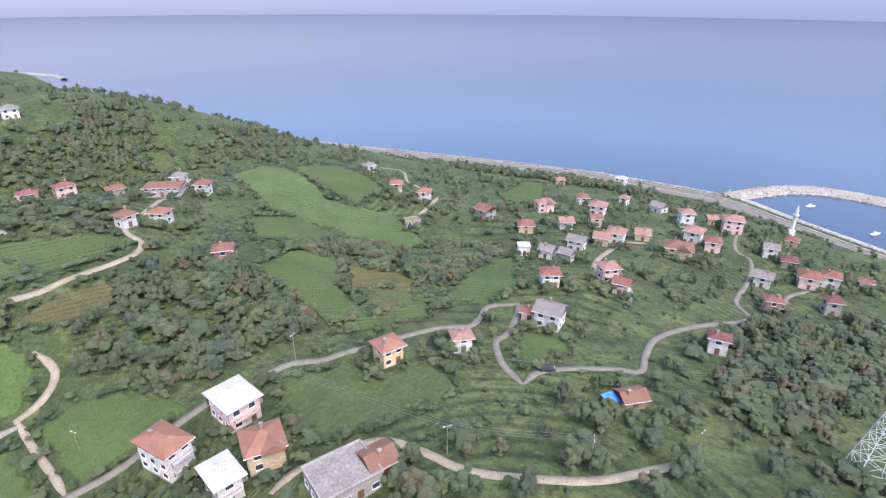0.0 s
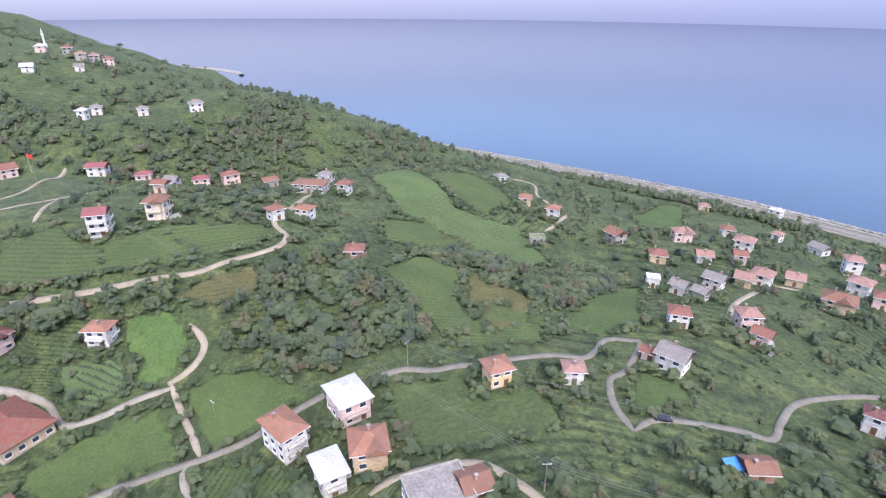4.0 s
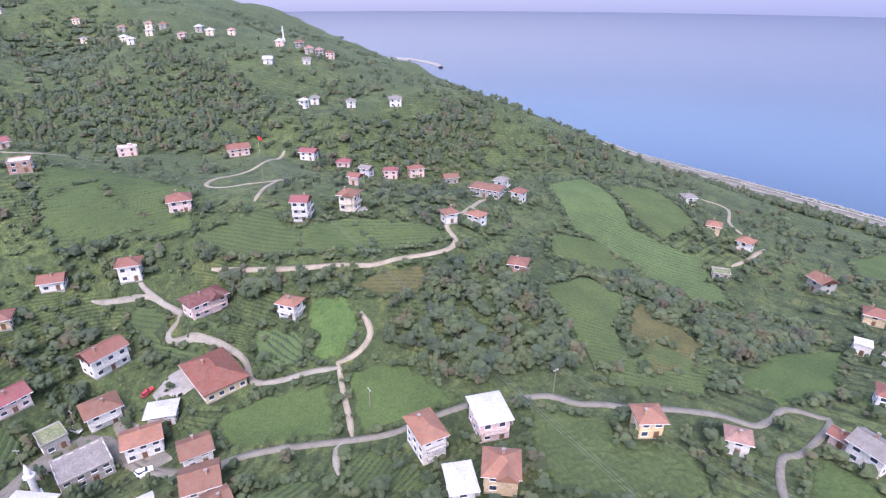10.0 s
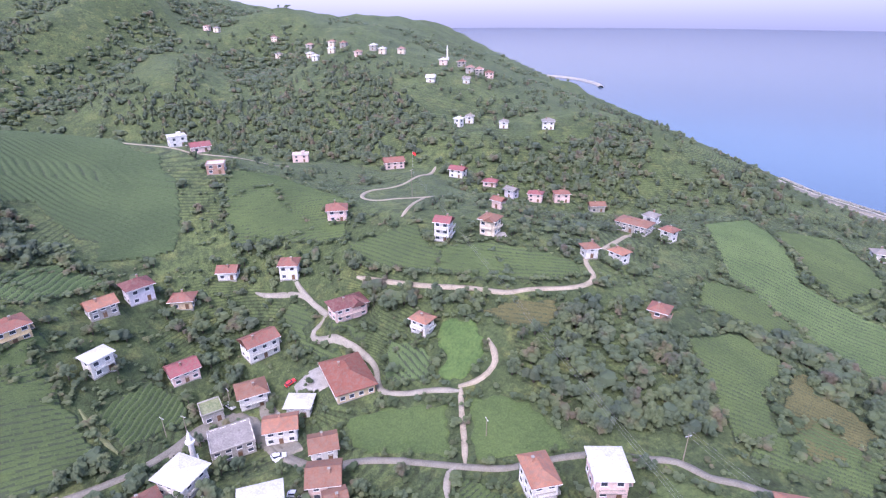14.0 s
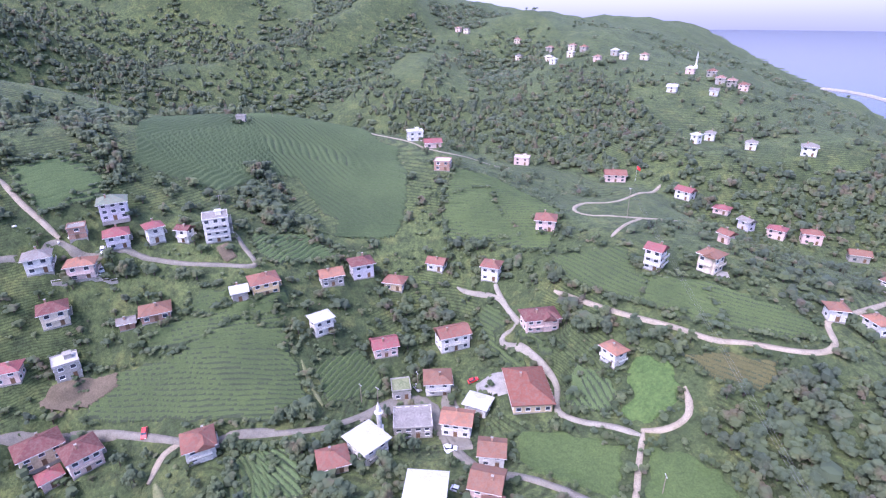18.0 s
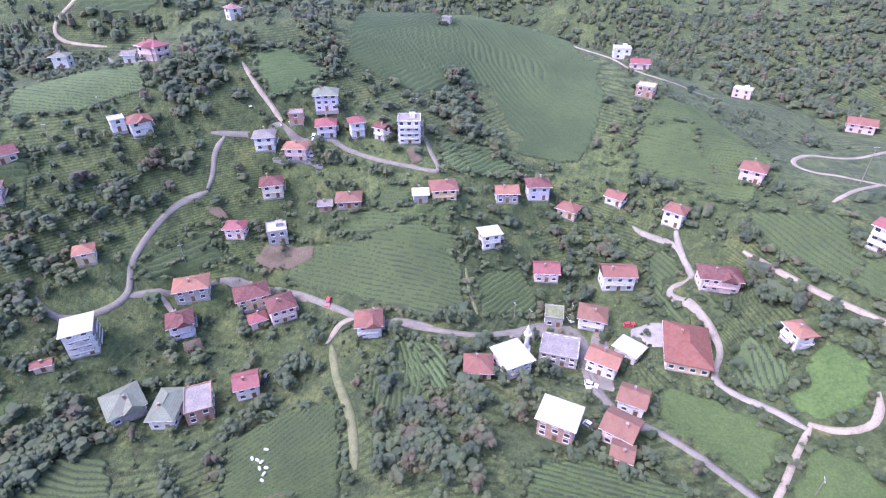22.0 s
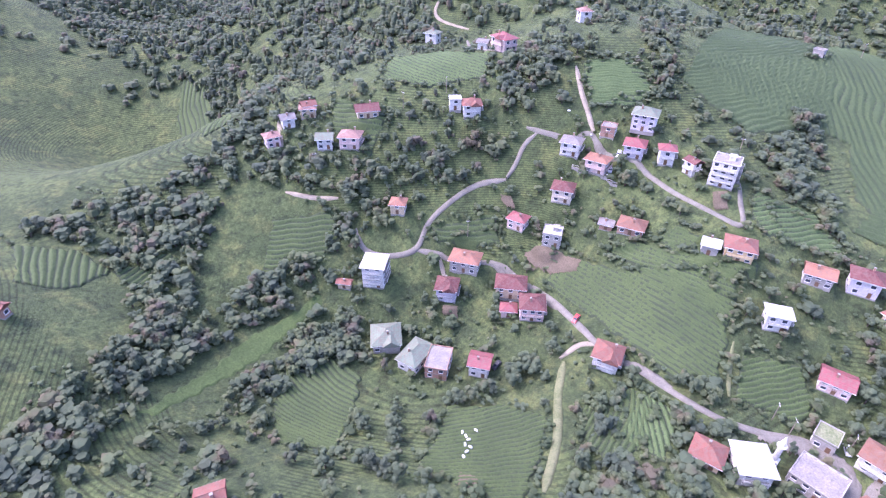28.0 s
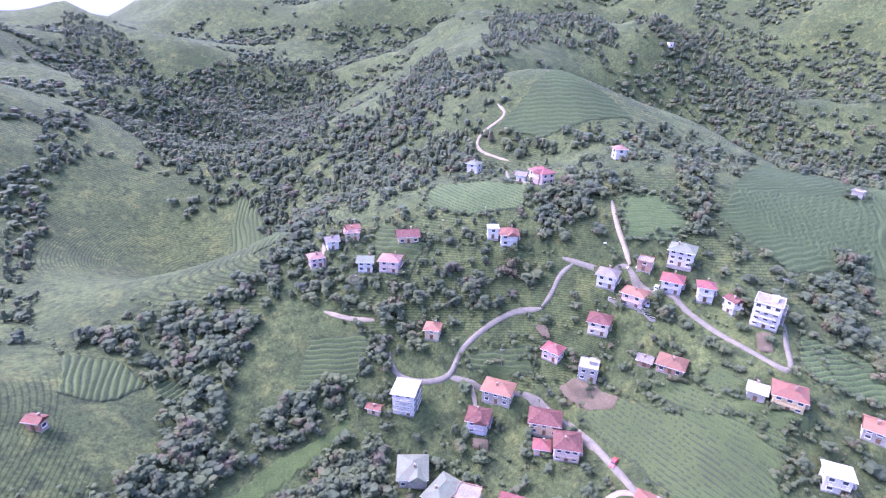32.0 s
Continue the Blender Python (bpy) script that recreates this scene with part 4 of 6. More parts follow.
house(-640.7, 196.1, 52, 7.0, 6.3, 2, "hip", "whiteroof", "white")
house(-762.3, 184.2, 52, 7.9, 6.3, 2, "hip", "greytile", "cream")
house(-631.7, 263.5, 51, 7.9, 6.7, 2, "hip", "whiteroof", "greywall")
house(-613.1, 266.7, 51, 7.8, 6.8, 2, "hip", "whiteroof", "cream")
house(-814.4, 193.1, 50, 8.5, 6.3, 2, "hip", "pinktile", "cream")
house(-611.2, 289.7, 51, 8.1, 7.0, 2, "hip", "pinktile", "cream")
house(-725.0, 215.1, 51, 8.0, 6.4, 2, "hip", "pinktile", "greywall")
house(-871.9, 115.8, 48, 7.9, 5.7, 2, "hip", "pinktile", "pink")
house(-862.9, 127.0, 49, 8.0, 5.8, 2, "hip", "greytile", "cream")
house(-606.4, 234.5, 51, 7.2, 6.6, 2, "hip", "pinktile", "pink")
house(-642.3, 216.3, 51, 7.2, 6.5, 2, "hip", "whiteroof", "cream")
house(12.7, -175.5, 133, 5.0, 3.0, 1.3, "gable", "red", "brick")
house(-257.5, -167.6, 146, 5.9, 5.9, 2, "hip", "pinktile", "white")
house(-331.3, -76.9, 89, 5.0, 3.3, 1.5, "flat", "concrete", "greywall")
house(-607.8, -364.8, 57, 6.5, 4.7, 1.4, "flat", "whiteroof", "white")
house(-100.8, -216.3, 169, 6.0, 6.0, 1.8, "hip", "pinktile", "pink")
house(-122.3, -218.8, 165, 5.4, 5.4, 1.8, "gable", "red", "pink")
house(-111.6, -220.3, 164, 5.5, 5.5, 1.6, "gable", "greytile", "white")
house(-12.4, -81.5, 161, 5.5, 5.5, 1.6, "gable", "red", "brick")


# ---- ground, sea and far haze ----
def spread(lo, hi, step, far_lo, far_hi):
    mid = np.arange(lo, hi + step, step)
    up, down, s, x = [], [], step, mid[-1]
    while x < far_hi:
        s *= 1.05
        x += s
        up.append(x)
    x, s = lo, step
    while x > far_lo:
        s *= 1.05
        x -= s
        down.append(x)
    return np.array(down[::-1] + mid.tolist() + up)


def sheet(name, xs, ys, heights, mat):
    X, Y = np.meshgrid(xs, ys)
    Z = heights(X.ravel(), Y.ravel())
    i = np.arange(len(xs) * len(ys)).reshape(len(ys), len(xs))
    quads = np.stack([i[:-1, :-1], i[:-1, 1:], i[1:, 1:], i[1:, :-1]], -1).reshape(-1, 4)
    return new(name, big_mesh(name, np.stack([X.ravel(), Y.ravel(), Z], -1), quads, mat, smooth=True))


ground = sheet("ground", spread(-320, 170, 2.8, -4700, 3000), spread(-270, 400, 2.8, -2500, 3500), ground_height, GRASS)
tagged(ground, "steep green hillsides covered with grass and scrub", "ground", kind="structure")
sea = sheet("water", np.linspace(-4900, 4000, 40), np.linspace(-1500, 4950, 40), lambda x, y: x * 0, SEA)
tagged(sea, "calm hazy blue sea below the hills", "sea", kind="structure")
# Added ring behind the sea; its own glow stands in for far haze.
ring = [(4700 * math.cos(a), 4700 * math.sin(a)) for a in np.linspace(0, 2 * math.pi, 97)[:-1]]
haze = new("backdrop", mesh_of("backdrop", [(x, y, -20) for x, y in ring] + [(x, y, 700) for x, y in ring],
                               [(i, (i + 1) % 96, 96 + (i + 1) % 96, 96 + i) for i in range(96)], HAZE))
tagged(haze, "glowing ring painted with pale haze beyond the sea", "backdrop", kind="structure")

# ---- roads ----
ROAD_LINES = []


def smooth_line(points, step=2.0):
    p = np.array(points, float)
    p = np.vstack([2 * p[0] - p[1], p, 2 * p[-1] - p[-2]])
    out = []
    for i in range(1, len(p) - 2):
        n = max(2, int(np.hypot(*(p[i + 1] - p[i])) / step))
        for t in np.arange(n) / n:
            out.append(0.5 * (2 * p[i] + (p[i + 1] - p[i - 1]) * t + (2 * p[i - 1] - 5 * p[i] + 4 * p[i + 1] - p[i + 2]) * t ** 2
                              + (3 * p[i] - p[i - 1] - 3 * p[i + 1] + p[i + 2]) * t ** 3))
    return np.array(out + [p[-2]])


ROAD_MATS = {"asphalt": (ASPHALT, "narrow worn grey asphalt village lane"), "dirt": (DIRT, "pale dirt lane on the hillside"),
             "cement": (CEMENT, "pale cement village lane with worn edges"),
             "track": (TRACK, "grassy cart track between tea fields")}
ROAD_HEAVE = {"asphalt": 0.30, "cement": 0.28, "dirt": 0.24, "track": 0.16}


def road(points, width, kind):
    line = smooth_line(points)
    ROAD_LINES.append((line, width))
    d = np.gradient(line, axis=0)
    d /= np.hypot(d[:, 0], d[:, 1])[:, None] + 1e-9
    side = np.stack([-d[:, 1], d[:, 0]], -1)
    wob = np.array([noise.noise((*p, 3.0 * 1.7)) for p in line * 0.15])
    k = np.arange(len(line)) * 2.0
    half = width / 2 * (1 + 0.10 * wob) * np.clip(0.35 + np.minimum(k, k[::-1]) / 6, 0.35, 1)
    left, right = line + side * half[:, None], line - side * half[:, None]
    z, zl, zr = (np.convolve(np.pad(ground_height(q[:, 0], q[:, 1]), 2, mode="edge"), np.ones(5) / 5, "valid") + ROAD_HEAVE[kind] for q in (line, left, right))
    zl, zr = 0.75 * zl + 0.25 * z, 0.75 * zr + 0.25 * z
    z, zl, zr = (np.maximum(h, ground_height(q[:, 0], q[:, 1]) + 0.12) for h, q in ((z, line), (zl, left), (zr, right)))
    rows = [(left + side * 0.1, zl - 0.9), (left, zl), (line, z + 0.05), (right, zr), (right - side * 0.1, zr - 0.9)]
    verts = np.stack([np.column_stack([q, h]) for q, h in rows], 1).reshape(-1, 3)
    i = np.arange(len(line) - 1)[:, None] * 5 + np.arange(4)[None]
    quads = np.stack([i, i + 5, i + 6, i + 1], -1).reshape(-1, 4)
    mat, words = ROAD_MATS[kind]
    tagged(new("road", big_mesh("road", verts, quads, mat, smooth=True)), words, "road", kind="structure")


road([(-214, 35), (-211, 38), (-207, 44), (-202, 51), (-194, 54), (-185, 56), (-183, 53), (-183, 50), (-179, 49), (-173, 54), (-165, 60), (-158, 63), (-152, 63), (-146, 61), (-140, 60), (-135, 62), (-131, 66), (-126, 73), (-120, 79)], 1.9, "cement")
road([(-211, 50), (-203, 52), (-196, 54)], 1.7, "cement")
road([(-122, 79), (-120, 84), (-120, 89), (-122, 93), (-126, 95), (-131, 96)], 2.0, "dirt")
road([(-122, 80), (-113, 75), (-103, 70), (-96, 66)], 1.7, "dirt")
road([(-121, 32), (-117, 38), (-115, 45), (-106, 55), (-100, 61), (-94, 67), (-88, 74), (-84, 83), (-80, 91), (-75, 98), (-69, 104), (-64, 110), (-56, 113), (-52, 117), (-45, 122), (-37, 130), (-28, 137), (-22, 139), (-19, 141), (-17, 149)], 2.1, "asphalt")
road([(-97, 65), (-96, 61), (-92, 58), (-88, 56)], 1.9, "cement")
road([(-121, 32), (-129, 27), (-138, 24), (-151, 21), (-161, 17), (-160, 12), (-158, 5), (-154, -2)], 2.2, "asphalt")
road([(-192, 72), (-180, 80), (-165, 91), (-152, 103), (-143, 111), (-139, 119), (-133, 130), (-131, 139), (-134, 145), (-143, 149), (-146, 156), (-153, 173), (-165, 199)], 2.0, "dirt")
road([(-171, -27), (-164, -24), (-158, -21), (-153, -18)], 1.6, "track")
road([(-338, 187), (-327, 177), (-290, 141), (-277, 115), (-260, 102), (-247, 98), (-241, 104), (-244, 116), (-242, 136), (-238, 151)], 2.1, "dirt")
road([(-243, 130), (-220, 110), (-210, 101)], 1.7, "dirt")
road([(-18, 146), (-16, 155), (-9, 158), (-6, 157), (-8, 138), (-11, 132), (-8, 120), (-2, 111)], 1.9, "asphalt")
road([(-2, 111), (3, 119), (20, 125), (28, 126), (31, 136), (36, 148), (50, 162), (72, 180), (73, 197), (87, 228), (97, 257), (95, 276), (113, 330)], 1.9, "asphalt")
road([(92, 201), (100, 219), (113, 232)], 1.6, "asphalt")
road([(-142, -122), (-146, -117), (-150, -92), (-146, -73), (-142, -60), (-141, -45), (-141, -30), (-144, -16), (-151, -5), (-160, 5), (-161, 15), (-152, 21), (-138, 22), (-129, 26), (-122, 32), (-116, 43), (-106, 56)], 2.2, "asphalt")
road([(-142, -60), (-139, -66), (-130, -68)], 2.1, "dirt")
road([(-130, -66), (-117, -58), (-101, -46), (-82, -36)], 2.8, "track")
road([(-108, -163), (-106, -158), (-107, -152), (-115, -145), (-124, -142), (-134, -146), (-147, -146), (-160, -143), (-171, -136)], 1.9, "asphalt")
road([(-123, -142), (-131, -134), (-143, -122), (-150, -108), (-149, -86), (-144, -67), (-141, -56), (-142, -44), (-142, -32)], 2.1, "asphalt")
road([(-130, -134), (-126, -126)], 2.1, "dirt")
road([(-190, -143), (-199, -128), (-207, -120), (-205, -113), (-208, -94), (-206, -74), (-206, -57), (-208, -48), (-218, -55), (-228, -62)], 1.8, "asphalt")
road([(-208, -119), (-212, -126), (-216, -134), (-223, -144)], 2.1, "dirt")
road([(-103, -212), (-106, -218), (-110, -227)], 1.9, "dirt")
road([(-93, -194), (-101, -184), (-109, -177)], 1.8, "dirt")
road([(-229, -224), (-212, -201), (-210, -182), (-214, -174)], 1.6, "asphalt")
road([(-171, -136), (-178, -137), (-185, -139), (-192, -138)], 1.8, "asphalt")
road([(-48, 68), (-46, 73), (-38, 80), (-30, 84), (-20, 81), (-11, 77), (0, 77), (14, 80), (28, 88), (36, 93)], 2.1, "dirt")
road([(-122, 367), (-104, 366), (-88, 320), (-76, 304)], 1.9, "dirt")
road([(-66, 260), (-63, 275), (-62, 295)], 1.9, "dirt")
road([(-364, -8), (-353, 16), (-328, 44), (-369, 90)], 2.1, "dirt")
road([(-268, -277), (-264, -266), (-246, -268), (-237, -258), (-240, -234)], 1.8, "dirt")
road([(34, 244), (23, 216), (20, 196), (25, 189)], 2.1, "dirt")
road([(39, 251), (50, 255)], 1.8, "dirt")


# ---- fields ----
FIELD_POLYS, HEDGED = [], []
FIELD_WORDS = {"tea": "dark green tea bushes in contour rows", "bright": "tea bushes in contour rows, sunlight painted into their green", "hilltea": "tea bushes in long rows on the hill",
               "brown": "freshly pruned brownish tea rows", "rows": "young green crop in rows", "meadow": "lush bright green meadow by the lane", "lush": "tall lush light green crop", "weeds": "rank green weeds on an old field"}


def inside(poly, x, y):
    hit = np.zeros(x.shape, bool)
    for (x0, y0), (x1, y1) in zip(poly, poly[1:] + poly[:1]):
        cross = ((y0 > y) != (y1 > y)) & (x < (x1 - x0) * (y - y0) / ((y1 - y0) or 1e-9) + x0)
        hit ^= cross
    return hit


def edge_distance(poly, x, y):
    best = np.full(x.shape, 1e9)
    for (x0, y0), (x1, y1) in zip(poly, poly[1:] + poly[:1]):
        dx, dy = x1 - x0, y1 - y0
        t = np.clip(((x - x0) * dx + (y - y0) * dy) / (dx * dx + dy * dy + 1e-9), 0, 1)
        best = np.minimum(best, np.hypot(x - x0 - t * dx, y - y0 - t * dy))
    return best


def field(poly, kind, row=None):
    FIELD_POLYS.append(poly)
    if kind != "hilltea":
        HEDGED.append(poly)
    p = np.array(poly)
    step = 0.6 if kind == "hilltea" else 0.4
    X, Y = np.meshgrid(np.arange(p[:, 0].min(), p[:, 0].max() + step, step), np.arange(p[:, 1].min(), p[:, 1].max() + step, step))
    x, y = X.ravel(), Y.ravel()
    ins = inside(poly, x, y)
    edge = edge_distance(poly, x, y)
    ragged = 0.9 + 0.9 * np.sin(x * 0.55 + 2 * np.sin(y * 0.23)) * np.sin(y * 0.47 + 2 * np.sin(x * 0.31))
    ins &= edge > ragged
    edge = np.maximum(edge - ragged, 0)
    h = ground_height(x, y)
    gy, gx = np.gradient(h.reshape(X.shape), step)
    slope = max(0.10, float(np.median(np.hypot(gx, gy))))
    rng = np.random.default_rng(len(FIELD_POLYS))
    lump = np.sin(x * 1.3 + 1.7 * np.sin(y * 0.9)) * np.sin(y * 1.1 + 1.9 * np.sin(x * 0.8))
    if kind in ("meadow", "lush", "weeds"):
        top = {"meadow": 0.4, "lush": 0.9, "weeds": 0.7}[kind] * (0.65 + 0.35 * lump) + 0.15 * rng.random(x.shape)
    else:
        gap = (2.2 if kind == "hilltea" else 1.75) + 0.006 * max(0.0, math.hypot(p[:, 0].mean() + 70, p[:, 1].mean() - 10) - 130)
        A = np.stack([x[ins], y[ins], np.ones(ins.sum())], -1)
        fx, fy, f0 = np.linalg.lstsq(A, h[ins], rcond=None)[0]
        if row is not None:
            fx, fy = 0.25 * math.sin(radians(row)), -0.25 * math.cos(radians(row))
            f0 = float(np.mean(h[ins] - fx * x[ins] - fy * y[ins]))
        tilt = math.hypot(fx, fy) + 1e-6
        bend = np.clip((h - (fx * x + fy * y + f0)) / max(tilt, 0.12), -12, 12)
        phase = ((fx * x + fy * y) / tilt + (0.3 if row is None else 0.06) * bend) / gap + 0.22 * np.sin(x * 0.13 + y * 0.07) + 0.12 * np.sin(x * 0.41 - y * 0.33)
        row = np.abs(np.sin(np.pi * phase)) ** 0.8
        top = (0.05 + 1.0 * row) * (0.88 + 0.12 * lump) + 0.16 * rng.random(x.shape)
    top = np.where(edge < 0.8, top * edge / 0.8 - 0.35 * (1 - edge / 0.8), top)
    Z = h + top
    i = np.arange(len(x)).reshape(X.shape)
    quads = np.stack([i[:-1, :-1], i[:-1, 1:], i[1:, 1:], i[1:, :-1]], -1).reshape(-1, 4)
    quads = quads[ins[quads].all(1)]
    used, back = np.unique(quads, return_inverse=True)
    # low faces between the rows take the soil darkened with painted shade
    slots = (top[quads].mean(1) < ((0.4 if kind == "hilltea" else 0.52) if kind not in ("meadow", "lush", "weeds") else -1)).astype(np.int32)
    me = big_mesh("field", np.stack([x, y, Z], -1)[used], back.reshape(-1, 4), (FIELD_MATS[kind], SOIL_SHADE), slots, smooth=True)
    tagged(new("tea_field" if kind not in ("meadow", "lush", "weeds") else "meadow", me), FIELD_WORDS[kind], "field", kind="stuff")


field([(-150, 87), (-146, 93), (-139, 97), (-130, 96), (-124, 90), (-122, 83), (-125, 77), (-130, 75), (-136, 81), (-144, 82)], "lush")
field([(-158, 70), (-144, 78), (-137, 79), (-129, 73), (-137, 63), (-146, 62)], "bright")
field([(-117, 78), (-113, 87), (-103, 93), (-85, 94), (-81, 92), (-86, 84), (-89, 76), (-95, 68)], "meadow")
field([(-138, 46), (-130, 61), (-119, 74), (-109, 70), (-99, 65), (-108, 56), (-116, 46), (-122, 42), (-133, 43)], "meadow")
field([(-202, 46), (-196, 52), (-187, 54), (-185, 48), (-179, 48), (-161, 60), (-164, 49), (-180, 43), (-198, 40)], "tea")
field([(-183, 55), (-177, 59), (-165, 67), (-162, 64), (-175, 54)], "tea")
field([(-94, 62), (-87, 68), (-69, 70), (-62, 65), (-81, 53)], "rows")
field([(-168, 123), (-143, 146), (-135, 141), (-138, 126), (-154, 104), (-169, 95), (-178, 104)], "tea")
field([(-138, 112), (-130, 126), (-119, 116), (-127, 105), (-143, 98)], "brown")
field([(-98, 153), (-96, 182), (-78, 185), (-69, 156), (-50, 139), (-62, 129), (-79, 140)], "tea", 33)
field([(-78, 187), (-66, 187), (-45, 175), (-41, 153), (-48, 139), (-65, 155)], "brown", 33)
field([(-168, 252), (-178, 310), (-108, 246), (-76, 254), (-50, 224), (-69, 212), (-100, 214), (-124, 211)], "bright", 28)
field([(-154, 285), (-143, 341), (-91, 284), (-95, 250), (-112, 254)], "tea", 28)
field([(-126, 197), (-115, 215), (-93, 217), (-77, 212), (-100, 189), (-111, 175)], "tea", 28)
field([(-278, -114), (-334, -81), (-603, -68), (-352, 0), (-297, 19), (-254, 15), (-246, -4), (-257, -27), (-287, -42), (-274, -68), (-264, -97)], "hilltea")
field([(-168, -100), (-172, -72), (-182, -53), (-181, -34), (-171, -28), (-155, -22), (-144, -34), (-147, -54), (-150, -76), (-153, -97)], "tea")
field([(-170, -24), (-184, -7), (-174, 2), (-163, 3), (-152, -17)], "rows")
field([(-195, -67), (-200, -37), (-193, -29), (-182, -53), (-185, -71)], "tea")
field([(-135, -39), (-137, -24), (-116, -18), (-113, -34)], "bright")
field([(-226, -145), (-240, -131), (-238, -108), (-223, -114), (-214, -128)], "bright")
field([(-89, -84), (-103, -69), (-109, -53), (-86, -41), (-71, -34), (-61, -66)], "tea")
field([(-118, -50), (-135, -42), (-137, -34), (-115, -25), (-103, -29), (-105, -41)], "tea")
field([(-82, -189), (-105, -175), (-101, -164), (-85, -160), (-63, -169)], "tea")
field([(-46, -150), (-81, -153), (-84, -149), (-41, -136), (-10, -125), (-6, -129)], "meadow")
field([(4, -224), (-16, -210), (-22, -194), (-5, -185), (8, -194)], "tea")
field([(-178, -230), (-205, -215), (-208, -184), (-193, -172), (-170, -188), (-158, -211)], "bright")
field([(-229, -144), (-244, -128), (-240, -107), (-214, -126)], "bright")
field([(-251, -107), (-360, -139), (-345, -72), (-292, -50), (-253, -70)], "hilltea")
field([(-323, -276), (-332, -228), (-329, -208), (-265, -231), (-254, -264), (-283, -266)], "hilltea")
field([(-138, -136), (-157, -126), (-154, -118), (-138, -132)], "tea")
field([(-19, -195), (-42, -198), (-46, -190), (-25, -180)], "tea")
field([(-298, 43), (-296, 68), (-247, 91), (-212, 76), (-230, 51), (-248, 29)], "tea")
field([(-65, 102), (-47, 115), (-42, 109), (-28, 119), (-17, 109), (-20, 98), (-41, 82), (-55, 88)], "weeds")
field([(-34, 350), (-7, 483), (0, 335), (-22, 302)], "meadow")
field([(-32, 160), (-28, 195), (-12, 216), (-6, 175), (-17, 155)], "meadow")
field([(-5, 140), (7, 141), (11, 131), (-2, 117), (-6, 128)], "meadow")
field([(-57, 162), (-36, 161), (-32, 143), (-46, 131), (-58, 124)], "tea", 33)
field([(-226, -54), (-236, -32), (-226, -15), (-210, -38), (-212, -48)], "bright")
field([(-265, 33), (-272, 59), (-252, 60), (-229, 66), (-236, 33)], "tea")
field([(-212, 74), (-200, 105), (-182, 102), (-170, 119), (-148, 118), (-162, 100), (-179, 86), (-194, 75)], "tea")
field([(-183, -74), (-192, -39), (-176, -28), (-170, -48), (-175, -86)], "tea")
field([(-94, 8), (-101, 22), (-100, 41), (-92, 54), (-87, 52), (-79, 7)], "rows")
field([(-55, -134), (-75, -125), (-74, -111), (-48, -84), (-34, -98), (-41, -118)], "tea")
field([(-124, -406), (-132, -384), (-100, -247), (-80, -247), (-102, -374)], "tea")
field([(-224, -49), (-232, -22), (-227, -13), (-213, -32)], "bright")
field([(-133, -146), (-161, -131), (-153, -119), (-132, -138)], "tea")
field([(-137, -220), (-149, -189), (-129, -180), (-118, -197)], "tea")
field([(-358, -15), (-334, 14), (-258, 15), (-243, 10), (-238, -20)], "hilltea")
field([(-31, -143), (-50, -151), (-78, -152), (-85, -148), (-63, -142), (-44, -138)], "meadow")


# the open slope round the hairpin lanes carries no trees
FIELD_POLYS.append([(-345, 195), (-325, 190), (-285, 165), (-245, 160), (-225, 120), (-215, 95), (-250, 85), (-285, 100), (-305, 140)])


# ---- minarets ----
def minaret(x, y, height, radius):
    z = ground_z(x, y)
    base = new("minaret")
    base.location = (x, y, z)
    tagged(base, "slim white minaret with a balcony and pointed cap", "minaret")
    part("base_block", mesh_of("base_block", *box(-radius * 1.5, radius * 1.5, -radius * 1.5, radius * 1.5, -2, height * 0.2), WALLS["white"]), base)
    part("shaft", mesh_of("shaft", *tube([(0, 0, height * 0.2), (0, 0, height * 0.8)], [radius, radius * 0.85], 12), WALLS["white"], smooth=False), base)
    part("gallery", mesh_of("gallery", *tube([(0, 0, height * 0.62), (0, 0, height * 0.66), (0, 0, height * 0.70)], [radius * 0.9, radius * 1.6, radius * 1.6], 12), WALLS["white"]), base)
    part("cap", mesh_of("cap", *tube([(0, 0, height * 0.8), (0, 0, height)], [radius * 0.95, 0.03], 12), WALLS["white"]), base, "pointed white cap")


# ---- coast: highway, shingle, breakwater and boats ----
def coast_line(x0, x1, inland, step=8.0):
    x = np.arange(x0, x1, step)
    y = np.interp(x, COAST_X, COAST_Y)
    d = np.gradient(np.stack([x, y], -1), axis=0)
    d /= np.hypot(d[:, 0], d[:, 1])[:, None]
    p = np.stack([x, y], -1) + inland * np.stack([d[:, 1], -d[:, 0]], -1)
    k = np.ones(7) / 7
    return np.stack([np.convolve(np.pad(p[:, i], 3, mode="edge"), k, "valid") for i in range(2)], -1)


def ribbon(name, line, half, lift, mat, label, category, kind="structure"):
    d = np.gradient(line, axis=0)
    d /= np.hypot(d[:, 0], d[:, 1])[:, None]
    side = np.stack([-d[:, 1], d[:, 0]], -1)
    rows = []
    for u in (-1.0, -0.98, 0.98, 1.0):
        q = line + side * half * u
        rows.append(np.column_stack([q, np.maximum(ground_height(line[:, 0], line[:, 1]), 0.5) + (lift if abs(u) < 0.99 else -1.5)]))
    verts = np.stack(rows, 1).reshape(-1, 3)
    i = np.arange(len(line) - 1)[:, None] * 4 + np.arange(3)[None]
    return tagged(new(name, big_mesh(name, verts, np.stack([i, i + 4, i + 5, i + 1], -1).reshape(-1, 4), mat)), label, category, kind=kind)


